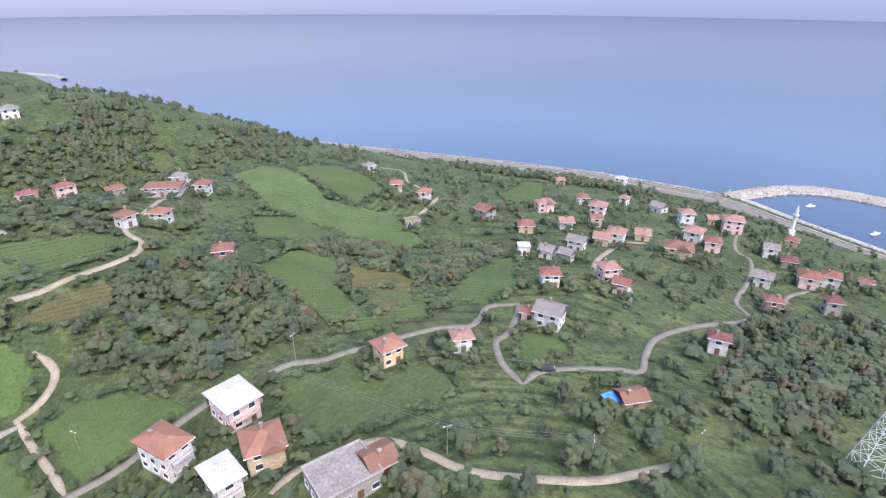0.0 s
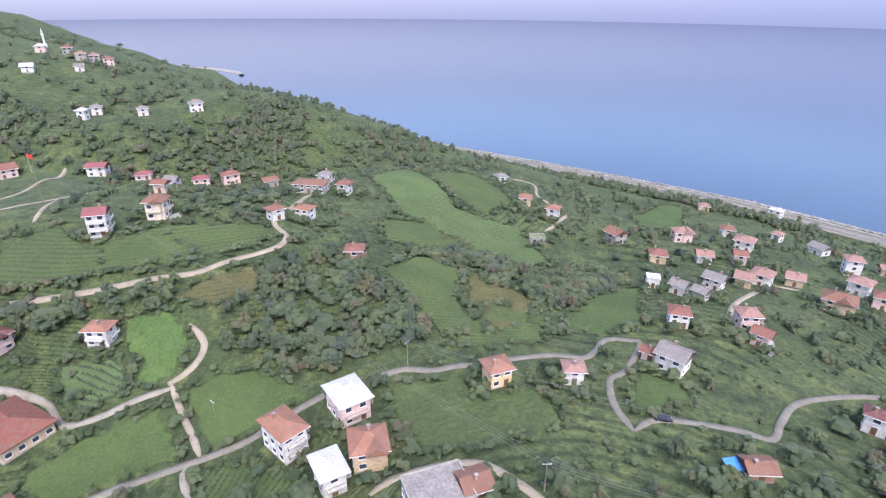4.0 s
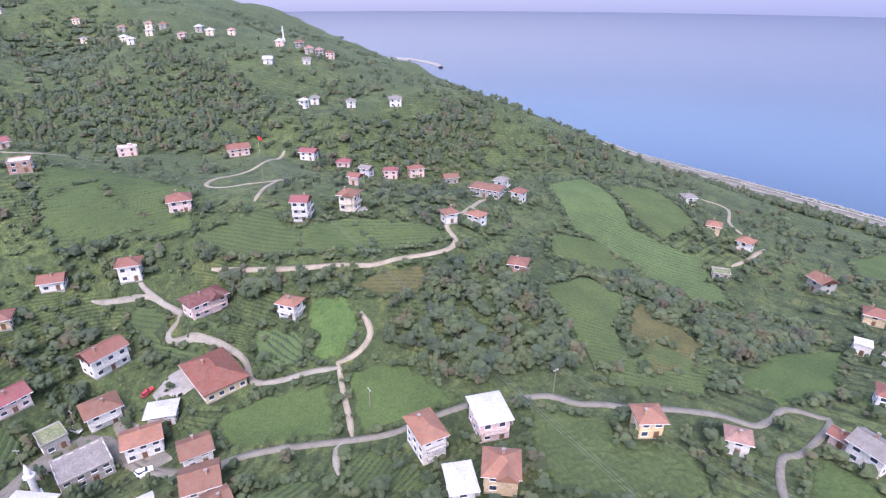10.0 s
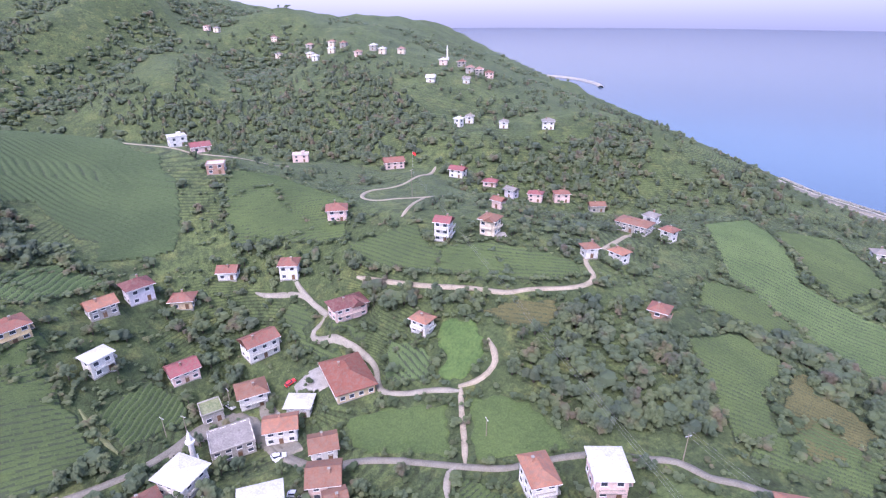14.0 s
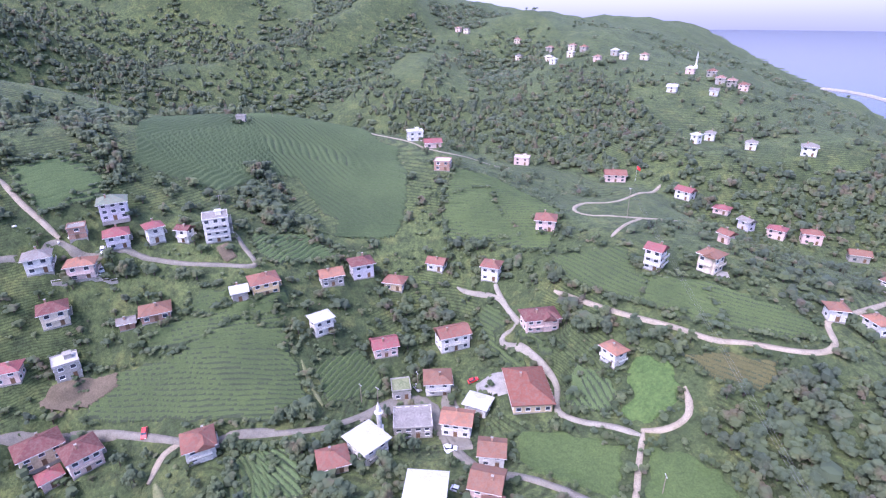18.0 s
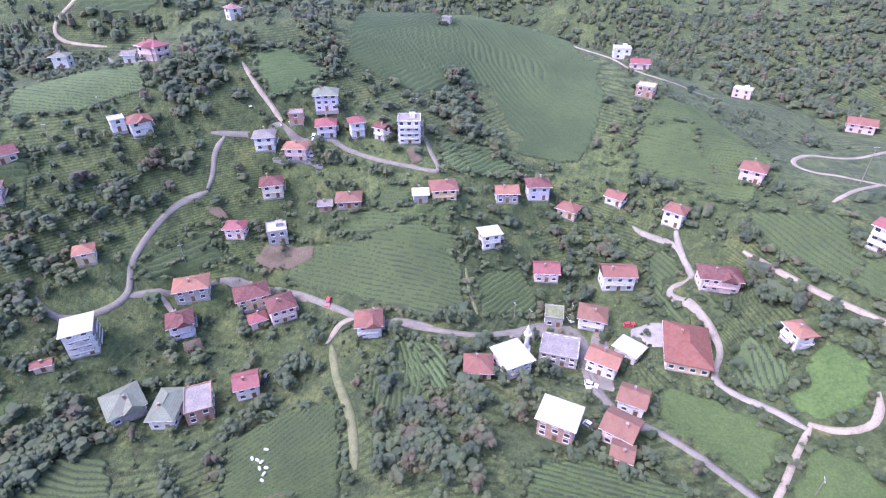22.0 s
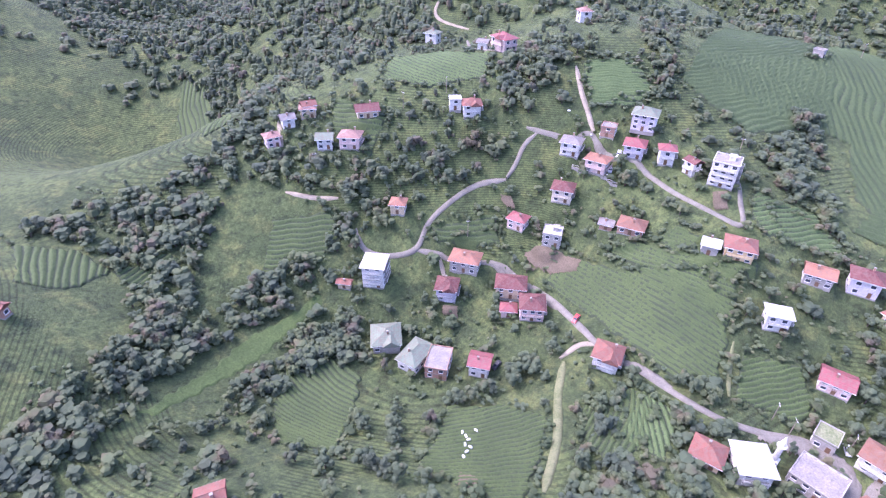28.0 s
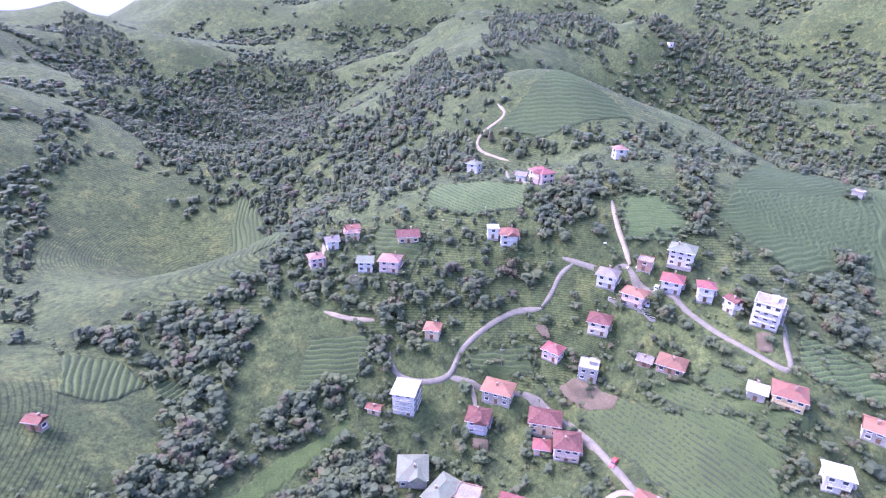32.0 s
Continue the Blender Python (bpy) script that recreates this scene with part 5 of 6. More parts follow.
ribbon("road", coast_line(-330, 420, 20), 3.6, 0.35, ASPHALT, "grey coastal highway carriageway beside the sea", "road")
ribbon("road", coast_line(-330, 420, 30), 3.6, 0.35, ASPHALT, "grey coastal highway carriageway below the village", "road")
ribbon("kerb", coast_line(-330, 420, 25.0), 0.3, 0.75, CONCRETE, "pale concrete median barrier of the highway", "barrier")
ribbon("pavement", coast_line(-330, 420, 13.5), 1.0, 0.5, CONCRETE, "pale concrete walkway along the shore", "pavement")
beach = coast_line(-330, 420, 4.0)
ribbon("beach", beach, 8.5, -0.9, SAND, "pale shingle beach strip", "beach")


def stones(name, line, spread_m, count, lo, hi, label, rise):
    r = np.random.default_rng(21)
    verts, quads = [], []
    cube = np.array([(x, y, z) for z in (-1, 1) for y in (-1, 1) for x in (-1, 1)], float)
    cf = np.array([(0, 2, 3, 1), (4, 5, 7, 6), (0, 1, 5, 4), (2, 6, 7, 3), (0, 4, 6, 2), (1, 3, 7, 5)])
    for i in range(count):
        p = line[r.integers(len(line))] + r.normal(0, 1, 2) * spread_m * 0.5
        off = np.min(np.hypot(*(line - p).T))
        s = r.uniform(lo, hi)
        m = np.array(Euler(r.uniform(0, 6.28, 3)).to_matrix())
        v = (cube * r.uniform(0.6, 1.2, (8, 1)) * s * r.uniform(0.6, 1.2, 3)) @ m.T + (p[0], p[1], max(0.1, rise * (1 - (off / spread_m) ** 2)))
        quads.append(cf + 8 * len(verts))
        verts.append(v)
    me = big_mesh(name, np.concatenate(verts), np.concatenate(quads), ROCK)
    tagged(new(name, me), label, "rocks", kind="stuff")


stones("riprap", coast_line(-330, 420, 1.0, 2.0), 4.0, 900, 0.4, 0.9, "rough pale armour stones along the shore", 1.2)
mole = smooth_line([(150, 486), (176, 503), (205, 518), (232, 522), (258, 514), (280, 500), (300, 478), (318, 450)], 4.0)
d = np.gradient(mole, axis=0)
d /= np.hypot(d[:, 0], d[:, 1])[:, None]
side = np.stack([-d[:, 1], d[:, 0]], -1)
prof = [(-14, -3.0), (-9, 0.8), (-4, 3.2), (4, 3.4), (9, 0.8), (14, -3.0)]
verts = np.stack([np.column_stack([mole + side * u, np.full(len(mole), z) + 0.25 * np.sin(np.arange(len(mole)) * 1.7 + u)]) for u, z in prof], 1).reshape(-1, 3)
i = np.arange(len(mole) - 1)[:, None] * 6 + np.arange(5)[None]
tagged(new("breakwater", big_mesh("breakwater", verts, np.stack([i, i + 6, i + 7, i + 1], -1).reshape(-1, 4), ROCK)), "curved pale rubble breakwater sheltering a small harbour", "breakwater", kind="structure")
stones("breakwater_stones", mole, 10.0, 1500, 0.4, 0.95, "loose pale boulders heaped on the breakwater", 3.0)
far_mole = smooth_line([(-1190, 982), (-1120, 1001), (-1043, 991), (-990, 972), (-958, 948)], 12.0)
d = np.gradient(far_mole, axis=0)
d /= np.hypot(d[:, 0], d[:, 1])[:, None]
side = np.stack([-d[:, 1], d[:, 0]], -1)
prof = [(u * 0.7, z) for u, z in prof]
verts = np.stack([np.column_stack([far_mole + side * u, np.full(len(far_mole), z)]) for u, z in prof], 1).reshape(-1, 3)
i = np.arange(len(far_mole) - 1)[:, None] * 6 + np.arange(5)[None]
tagged(new("breakwater", big_mesh("breakwater", verts, np.stack([i, i + 6, i + 7, i + 1], -1).reshape(-1, 4), CONCRETE)), "distant pale harbour mole below the headland", "breakwater", kind="structure")
HULL = grainy("white_hull", (0.62, 0.63, 0.65), (0.80, 0.80, 0.80), 0.5, 3.0, rough=0.4)


def boat(x, y, turn, length):
    base = new("boat")
    base.location, base.rotation_euler = (x, y, 0.1), (0, 0, radians(turn))
    tagged(base, "small white fishing boat moored in the harbour", "boat", "moored boats")
    l, w = length, length * 0.3
    v = [(-l / 2, -w / 2, 0.9), (-l / 2, w / 2, 0.9), (l * 0.2, w / 2, 1.0), (l / 2, 0, 1.3), (l * 0.2, -w / 2, 1.0),
         (-l / 2, -w / 3, -0.4), (-l / 2, w / 3, -0.4), (l * 0.15, w / 3, -0.4), (l * 0.4, 0, -0.4), (l * 0.15, -w / 3, -0.4)]
    part("hull", mesh_of("hull", v, [(0, 1, 2, 3, 4), (5, 9, 8, 7, 6), (0, 5, 6, 1), (1, 6, 7, 2), (2, 7, 8, 3), (3, 8, 9, 4), (4, 9, 5, 0)], HULL), base)
    part("cabin", mesh_of("cabin", *box(-l * 0.25, l * 0.05, -w * 0.3, w * 0.3, 0.95, 2.3), HULL), base)


for bx, by, bt, bl in ((238, 424, 30, 9), (246, 420, 40, 8), (252, 414, 20, 8), (268, 402, 60, 12), (214, 478, 10, 8), (282, 396, 70, 11)):
    boat(bx, by, bt, bl)

# ---- terrace wall with a balustrade ----
def terrace_wall(points, height):
    base = new("retaining_wall")
    x0, y0 = points[0]
    base.location = (x0, y0, ground_z(x0, y0))
    tagged(base, "low pale concrete terrace wall with a balustrade", "wall")
    for (ax, ay), (bx, by) in zip(points, points[1:]):
        n = max(1, int(math.hypot(bx - ax, by - ay) / 2.2))
        for k in range(n):
            px, py, qx, qy = (ax + (bx - ax) * k / n - x0, ay + (by - ay) * k / n - y0, ax + (bx - ax) * (k + 1) / n - x0, ay + (by - ay) * (k + 1) / n - y0)
            z = ground_z(x0 + (px + qx) / 2, y0 + (py + qy) / 2) - base.location.z
            long, ang = math.hypot(qx - px, qy - py), math.atan2(qy - py, qx - px)
            part("wall_panel", mesh_of("wall_panel", *box(0, long - 0.01, -0.15, 0.15, z - 1.2, z + height), CONCRETE), base, "", (px, py, 0), ang)
            part("rail", mesh_of("rail", *boxes((0, long - 0.01, -0.08, 0.08, z + height + 0.75, z + height + 0.87), (0.05, 0.2, -0.07, 0.07, z + height, z + height + 0.75)), WALLS["white"]), base, "white balustrade rail", (px, py, 0), ang)


terrace_wall([(-192, -117), (-194, -111), (-196, -104), (-198, -97)], 1.1)

# ---- yards and bare earth ----
PATCH = {"concrete": (CONCRETE, "pale concrete yard in front of a building", "yard"), "asphalt": (ASPHALT, "worn grey village square", "square"),
         "soil": (BARE, "bare brown earth cut beside a house", "earth")}


def patch(poly, kind):
    p = np.array(poly)
    step = 0.6
    X, Y = np.meshgrid(np.arange(p[:, 0].min(), p[:, 0].max() + step, step), np.arange(p[:, 1].min(), p[:, 1].max() + step, step))
    x, y = X.ravel(), Y.ravel()
    ins, edge = inside(poly, x, y), edge_distance(poly, x, y)
    high = np.max([ground_height(x + dx, y + dy) for dx, dy in ((0, 0), (1.6, 0), (-1.6, 0), (0, 1.6), (0, -1.6))], 0)
    z = high + np.where(edge < 0.5, 0.3 * edge / 0.5 - 0.6 * (1 - edge / 0.5), 0.3 if kind != "soil" else 0.22)
    i = np.arange(len(x)).reshape(X.shape)
    quads = np.stack([i[:-1, :-1], i[:-1, 1:], i[1:, 1:], i[1:, :-1]], -1).reshape(-1, 4)
    quads = quads[ins[quads].all(1)]
    if not len(quads):
        return
    used, back = np.unique(quads, return_inverse=True)
    mat, words, cat = PATCH[kind]
    tagged(new("pavement" if kind != "soil" else "bare_earth", big_mesh("patch", np.stack([x, y, z], -1)[used], back.reshape(-1, 4), mat, smooth=True)), words, cat, kind="structure")
    FIELD_POLYS.append(list(poly))


# ---- cars, poles, sacks ----
PAINT = {k: grainy(k + "_car_paint", c, tuple(min(1, v * 1.1) for v in c), 0.5, 3.0, rough=0.3, bump=0.0, spec=0.6)
         for k, c in {"red": (0.50, 0.03, 0.03), "white": (0.75, 0.75, 0.75), "black": (0.03, 0.03, 0.035), "orange": (0.62, 0.22, 0.03)}.items()}
TYRE = grainy("tyre_rubber", (0.02, 0.02, 0.02), (0.04, 0.04, 0.04), 1.0, 6.0)
WHEEL = mesh_of("wheel", *tube([(0, -0.1, 0), (0, 0.1, 0)], [0.31, 0.31], 12), TYRE)
RIM = mesh_of("rim", *tube([(0, -0.115, 0), (0, 0.115, 0)], [0.18, 0.18], 8), METAL)


def car(x, y, turn, tone):
    t = radians(turn)
    hx, hy = math.cos(t) * 1.4, math.sin(t) * 1.4
    base = new("car")
    z0, z1 = ground_z(x - hx, y - hy), ground_z(x + hx, y + hy)
    base.location, base.rotation_euler = (x, y, (z0 + z1) / 2 + 0.24), (0, -math.atan2(z1 - z0, 2.8), t)
    tagged(base, f"small {tone} car parked by the lane", "car", "parked cars")
    low = [(-2.05, 0.35), (-2.1, 0.75), (-1.9, 0.92), (-0.8, 0.95), (0.9, 0.92), (1.95, 0.78), (2.1, 0.55), (2.05, 0.35)]
    n = len(low)
    v = [(px, -0.85, pz) for px, pz in low] + [(px, 0.85, pz) for px, pz in low]
    part("body", mesh_of("body", v, [tuple(range(n))[::-1], tuple(range(n, 2 * n))] + [(i, (i + 1) % n, n + (i + 1) % n, n + i) for i in range(n)], PAINT[tone]), base)
    cab = [(-1.75, -0.78, 0.93), (0.85, -0.78, 0.92), (0.85, 0.78, 0.92), (-1.75, 0.78, 0.93), (-1.35, -0.62, 1.42), (0.25, -0.62, 1.42), (0.25, 0.62, 1.42), (-1.35, 0.62, 1.42)]
    part("windows", mesh_of("windows", cab, [(0, 1, 5, 4), (1, 2, 6, 5), (2, 3, 7, 6), (3, 0, 4, 7)], GLASS), base, "dark glass")
    part("roof", mesh_of("roof", *box(-1.37, 0.27, -0.63, 0.63, 1.42, 1.47), PAINT[tone]), base)
    for sx in (-1.3, 1.3):
        for sy in (-0.76, 0.76):
            w = part("wheel", WHEEL, base, "", (sx, sy, 0.31))
            part("rim", RIM, w)
        part("headlight" if sx > 0 else "tail_light", mesh_of("lamp", *box(sx * 1.60 - 0.04, sx * 1.60 + 0.04, 0.45, 0.75, 0.6, 0.75), FRAME), base)


def pole(x, y, height):
    base = new("utility_pole")
    base.location, base.rotation_euler = (x, y, ground_z(x, y)), (0, 0, (x * 0.37) % 3.1)
    tagged(base, "grey wooden utility pole with a crossarm", "utility pole", "utility poles")
    part("post", mesh_of("post", *tube([(0, 0, -0.8), (0, 0, height)], [0.16, 0.10], 8), WOOD), base)
    part("crossarm", mesh_of("crossarm", *box(-0.9, 0.9, -0.06, 0.06, height - 0.7, height - 0.58), METAL), base)
    for u in (-0.8, 0.0, 0.8):
        part("insulator", mesh_of("insulator", *tube([(u, 0, height - 0.58), (u, 0, height - 0.36)], [0.06, 0.045], 6), FRAME), base)


SACKCLOTH = grainy("white_sackcloth", (0.55, 0.55, 0.53), (0.76, 0.76, 0.74), 1.0, 6.0)


def sack(x, y):
    base = new("sack", mesh_of("sack", *tube([(-0.7, 0, 0.42), (-0.5, 0, 0.45), (0.1, 0.05, 0.5), (0.6, 0, 0.42), (0.75, 0, 0.38)], [0.08, 0.36, 0.42, 0.34, 0.1], 9), SACKCLOTH, smooth=True))
    base.location, base.rotation_euler = (x, y, ground_z(x, y) + 0.55), (0, 0, (x * 7.3) % 3.1)
    tagged(base, "full white tea sack lying among tea bushes", "sack", "tea sacks")


BLUE_TARP = grainy("blue_tarpaulin", (0.05, 0.20, 0.50), (0.10, 0.32, 0.66), 0.6, 3.0, rough=0.5)
RED_CLOTH = grainy("red_flag_cloth", (0.55, 0.02, 0.03), (0.66, 0.05, 0.05), 0.8, 4.0)


def tarp_shelter(x, y, turn):
    base = new("tarp_shelter")
    base.location, base.rotation_euler = (x, y, ground_z(x, y)), (0, 0, radians(turn))
    tagged(base, "low lean-to under a blue tarpaulin beside the house", "shelter")
    for sx in (-1.9, 1.9):
        for sy, hz in ((-1.3, 1.7), (1.3, 2.2)):
            part("post", mesh_of("post", *tube([(sx, sy, -1.0), (sx, sy, hz)], [0.06, 0.05], 6), WOOD), base)
    verts, quads = [], []
    for layer in (0.0, 0.04):
        for j in range(7):
            for i in range(9):
                u, v = i / 8 * 2 - 1, j / 6 * 2 - 1
                verts.append((u * 2.3, v * 1.7, 1.97 + 0.27 * v + layer - 0.12 * (1 - u * u) * (1 - v * v) + 0.04 * math.sin(7 * u + 3 * v)))
    for j in range(6):
        for i in range(8):
            k = j * 9 + i
            quads += [(63 + k, 64 + k, 73 + k, 72 + k), (k, k + 9, k + 10, k + 1)]
    part("tarp", mesh_of("tarp", verts, quads, BLUE_TARP, smooth=True), base, "sagging blue tarpaulin")


def flag(x, y):
    base = new("flagpole")
    base.location = (x, y, ground_z(x, y))
    tagged(base, "tall steel flagpole with a plain red flag", "flagpole")
    part("pole", mesh_of("pole", *tube([(0, 0, -0.8), (0, 0, 11)], [0.09, 0.06], 8), METAL), base)
    part("finial", mesh_of("finial", *tube([(0, 0, 11), (0, 0, 11.12), (0, 0, 11.24)], [0.05, 0.12, 0.03], 8), METAL), base)
    verts, quads = [], []
    for layer in (0.0, 0.03):
        for i in range(9):
            u = i / 8 * 3.4
            for v in (8.6, 10.9):
                verts.append((0.08 + u * 0.9, 0.25 * math.sin(u * 1.9) + layer + 0.3 * u, v - 0.15 * u))
    for i in range(8):
        k = 2 * i
        quads += [(k, k + 2, k + 3, k + 1), (18 + k, 19 + k, 21 + k, 20 + k)]
    part("flag", mesh_of("flag", verts, quads, RED_CLOTH, smooth=True), base, "plain red cloth flag")


patch([(-164.4, 35.4), (-166.8, 42.5), (-165.1, 48.0), (-151.7, 46.5), (-152.6, 40.4), (-158.0, 36.2)], "concrete")
patch([(-148.3, -6.8), (-160.1, 3.5), (-163.2, 15.0), (-157.8, 21.9), (-139.5, 25.0), (-137.5, 20.6), (-147.7, 17.4), (-154.3, 8.6), (-147.1, -4.8)], "asphalt")
patch([(-165, 23), (-163, 28), (-144, 30), (-132, 31), (-132, 24), (-145, 23), (-156, 22)], "asphalt")
patch([(-157.5, -111.5), (-164.3, -106.6), (-168.5, -89.3), (-163.3, -87.6), (-157.6, -95.6), (-155.8, -106.5)], "soil")
patch([(-211.1, -63.8), (-216.2, -59.7), (-210.6, -55.0), (-206.4, -59.1)], "soil")
patch([(-117.3, -118.4), (-122.1, -113.2), (-119.3, -110.1), (-114.9, -115.5)], "soil")
patch([(-164.6, -134.8), (-168.5, -129.9), (-166.9, -124.6), (-163.8, -128.4)], "soil")
patch([(-70.0, -57.4), (-73.1, -51.3), (-66.9, -47.0), (-65.2, -52.8)], "soil")
patch([(-173.6, 126.5), (-172.2, 131.1), (-167.5, 129.4), (-169.4, 124.6)], "concrete")
patch([(20.1, 200.7), (26.3, 209.4), (26.0, 193.7), (21.0, 187.8)], "concrete")
patch([(29.0, 181.6), (33.0, 185.1), (33.1, 174.8), (30.0, 169.6)], "concrete")
patch([(-5.6, 145.7), (-1.9, 157.9), (0.8, 157.3), (-2.2, 144.6)], "asphalt")
car(-166.4, 35.6, 100, "red")
car(-166.5, 14.4, 30, "white")
car(-132.7, 22.3, 10, "white")
car(-147.2, -74.5, 10, "red")
car(-128.7, 2.4, 120, "white")
car(-113.3, 23.3, 60, "white")
car(-132.9, 23.4, 80, "white")
car(-114.6, -84.1, 5, "black")
car(3.8, 119.1, 20, "black")
car(-207.3, -104.4, 20, "white")
car(-202.1, -104.1, 30, "white")
pole(-63.4, 111.5, 9)
pole(-15.4, 81.2, 8)
pole(12.7, 82.9, 8.5)
pole(36.0, 95.9, 6)
pole(-144.3, -132.0, 9)
pole(-174.3, -180.1, 8)
pole(-238.4, -67.5, 8)
pole(-157.2, 0.3, 8)
pole(-108.8, -193.2, 8)
pole(-352.5, -63.4, 8)
pole(-154.8, -188.3, 8)
pole(-362.6, -168.9, 14)
pole(-100.9, 76.0, 7)
pole(-166.8, 14.7, 8)
pole(-140.7, -89.2, 8)
pole(-157.7, -5.5, 8)
sack(-82.7, -68.9)
sack(-82.2, -66.8)
sack(-81.6, -64.9)
sack(-79.3, -64.1)
sack(-79.6, -62.1)
sack(-77.3, -61.3)
sack(-86.4, -66.5)
sack(-75.0, -60.3)
sack(-206.3, -119.1)
sack(-208.0, -115.8)
sack(-206.5, -132.8)
sack(-224.3, -237.1)
minaret(-143.2, 1.0, 13, 0.85)
minaret(145.4, 338.8, 20, 1.1)
minaret(-576.7, 331.1, 17, 0.9)
tarp_shelter(19.3, 108.6, 35)
flag(-349.2, 174.3)


# ---- lattice pylon and its lines ----
def pylon(x, y, height, foot, turn):
    base = new("pylon")
    base.location, base.rotation_euler = (x, y, ground_z(x, y)), (0, 0, radians(turn))
    tagged(base, "tall galvanised steel lattice pylon on the slope", "pylon")

    def half(z):
        return foot / 2 + (0.75 - foot / 2) * min(1.0, z / (height * 0.68))

    levels = [0, 4.2, 7.8, 11.0, 13.8, 16.2, 18.4, 20.4, 22.4, 24.4, 26.4, 28.4, height]
    for sx, sy in ((-1, -1), (1, -1), (1, 1), (-1, 1)):
        part("leg", mesh_of("leg", *tube([(sx * half(z), sy * half(z), z - (1.0 if z == 0 else 0)) for z in levels], [0.10] * len(levels), 4), METAL), base)
    for z0, z1 in zip(levels, levels[1:]):
        a, b = half(z0), half(z1)
        for k in range(4):
            ca, sa = round(math.cos(k * math.pi / 2)), round(math.sin(k * math.pi / 2))

            def at(u, w, z):
                return (u * ca - w * sa, u * sa + w * ca, z)
            part("brace", mesh_of("brace", *tube([at(-a, -a, z0), at(b, -b, z1)], [0.05, 0.05], 4), METAL), base)
            part("brace", mesh_of("brace", *tube([at(a, -a, z0), at(-b, -b, z1)], [0.05, 0.05], 4), METAL), base)
            part("strut", mesh_of("strut", *tube([at(-b, -b, z1), at(b, -b, z1)], [0.05, 0.05], 4), METAL), base)
    for z in (22.4, 26.4, 30.0):
        for s in (-1, 1):
            arm = part("crossarm", mesh_of("crossarm", *joined(tube([(s * 0.6, -0.6, z), (s * 4.2, 0, z + 0.2)], [0.06, 0.04], 4), tube([(s * 0.6, 0.6, z), (s * 4.2, 0, z + 0.2)], [0.06, 0.04], 4),
                                                                tube([(s * 0.6, 0, z + 1.4), (s * 4.2, 0, z + 0.2)], [0.06, 0.04], 4)), METAL), base)
            part("insulator", mesh_of("insulator", *tube([(s * 4.1, 0, z + 0.15), (s * 4.1, 0, z - 1.2)], [0.09, 0.09], 6), FRAME), arm)
    return base


PYLON_X, PYLON_Y = 71.0, 99.5
pylon(PYLON_X, PYLON_Y, 31.0, 7.6, 80)
pz = ground_z(PYLON_X, PYLON_Y)


CABLE = grainy("dull_cable", (0.16, 0.16, 0.17), (0.26, 0.26, 0.27), 0.5, 3.0, rough=0.6)


def wire(p, q, sag):
    pts = []
    for u in np.linspace(0, 1, 25):
        m = Vector(p).lerp(Vector(q), u)
        m.z -= sag * 4 * u * (1 - u)
        pts.append(m)
    tagged(new("power_line", mesh_of("power_line", *tube(pts, [0.018] * 25, 4), CABLE)), "thin grey overhead power line across the valley", "power line", "power lines")


for k, (low, off) in enumerate(((22.0, -1.0), (22.0, 1.0), (26.0, 0.0))):
    wire((PYLON_X - 1, PYLON_Y + off * 4, pz + low), (-64, 112.5 + off, ground_z(-64, 112) + 8.6), 3.0)
pole(-238.0, 120.0, 16.0)
for off in (-0.8, 0.0, 0.8):
    wire((-15.6, 81.4 + off, ground_z(-15.6, 81.3) + 7.8), (-238.0, 120.0 + off, ground_z(-238, 120) + 15.6), 1.0)
    wire((-15.6, 81.4 + off, ground_z(-15.6, 81.3) + 7.8), (12.7, 83.3 + off, ground_z(12.7, 83.3) + 8.0), 0.8)


# ---- trees ----
# open spurs and terraces on which no woods stand
OPEN = [
    [(-41, -174), (-55, -190), (-64, -203), (-82, -206), (-101, -179), (-98, -166), (-87, -166), (-68, -170), (-54, -169), (-41, -164), (-33, -164)],
    [(-2, -124), (-18, -140), (-39, -151), (-69, -154), (-87, -149), (-79, -145), (-64, -145), (-49, -135), (-32, -128), (-19, -126), (-5, -120)],
    [(-51, -122), (-71, -124), (-77, -113), (-69, -102), (-56, -100), (-46, -112)],
    [(20, -233), (10, -234), (4, -221), (-14, -216), (-21, -193), (-17, -172), (-11, -159), (1, -153), (15, -151), (26, -152)],
    [(-6, -438), (-41, -491), (-64, -492), (-84, -406), (-126, -402), (-106, -259), (-83, -236), (-48, -229), (-30, -262), (-20, -241), (9, -244), (5, -358)],
    [(-142, -93), (-161, -93), (-169, -87), (-176, -42), (-170, -28), (-157, -24), (-146, -45), (-148, -71)],
]


def clear_of_things(x, y, road_gap=1.5, house_gap=2.5, fields=True):
    ok = np.ones(x.shape, bool)
    for line, width in ROAD_LINES:
        lo, hi = line.min(0) - 6, line.max(0) + 6
        near = np.where((x > lo[0]) & (x < hi[0]) & (y > lo[1]) & (y < hi[1]) & ok)[0]
        if len(near):
            d = np.hypot(x[near, None] - line[None, :, 0], y[near, None] - line[None, :, 1]).min(1)
            ok[near[d < width / 2 + road_gap]] = False
    for hx, hy, r in HOUSE_PLACES:
        ok &= np.hypot(x - hx, y - hy) > r * 1.15 + house_gap
    for poly in OPEN + (FIELD_POLYS if fields else []):
        p = np.array(poly)
        near = np.where((x > p[:, 0].min()) & (x < p[:, 0].max()) & (y > p[:, 1].min()) & (y < p[:, 1].max()) & ok)[0]
        if len(near):
            ok[near[inside(poly, x[near], y[near])]] = False
    return ok


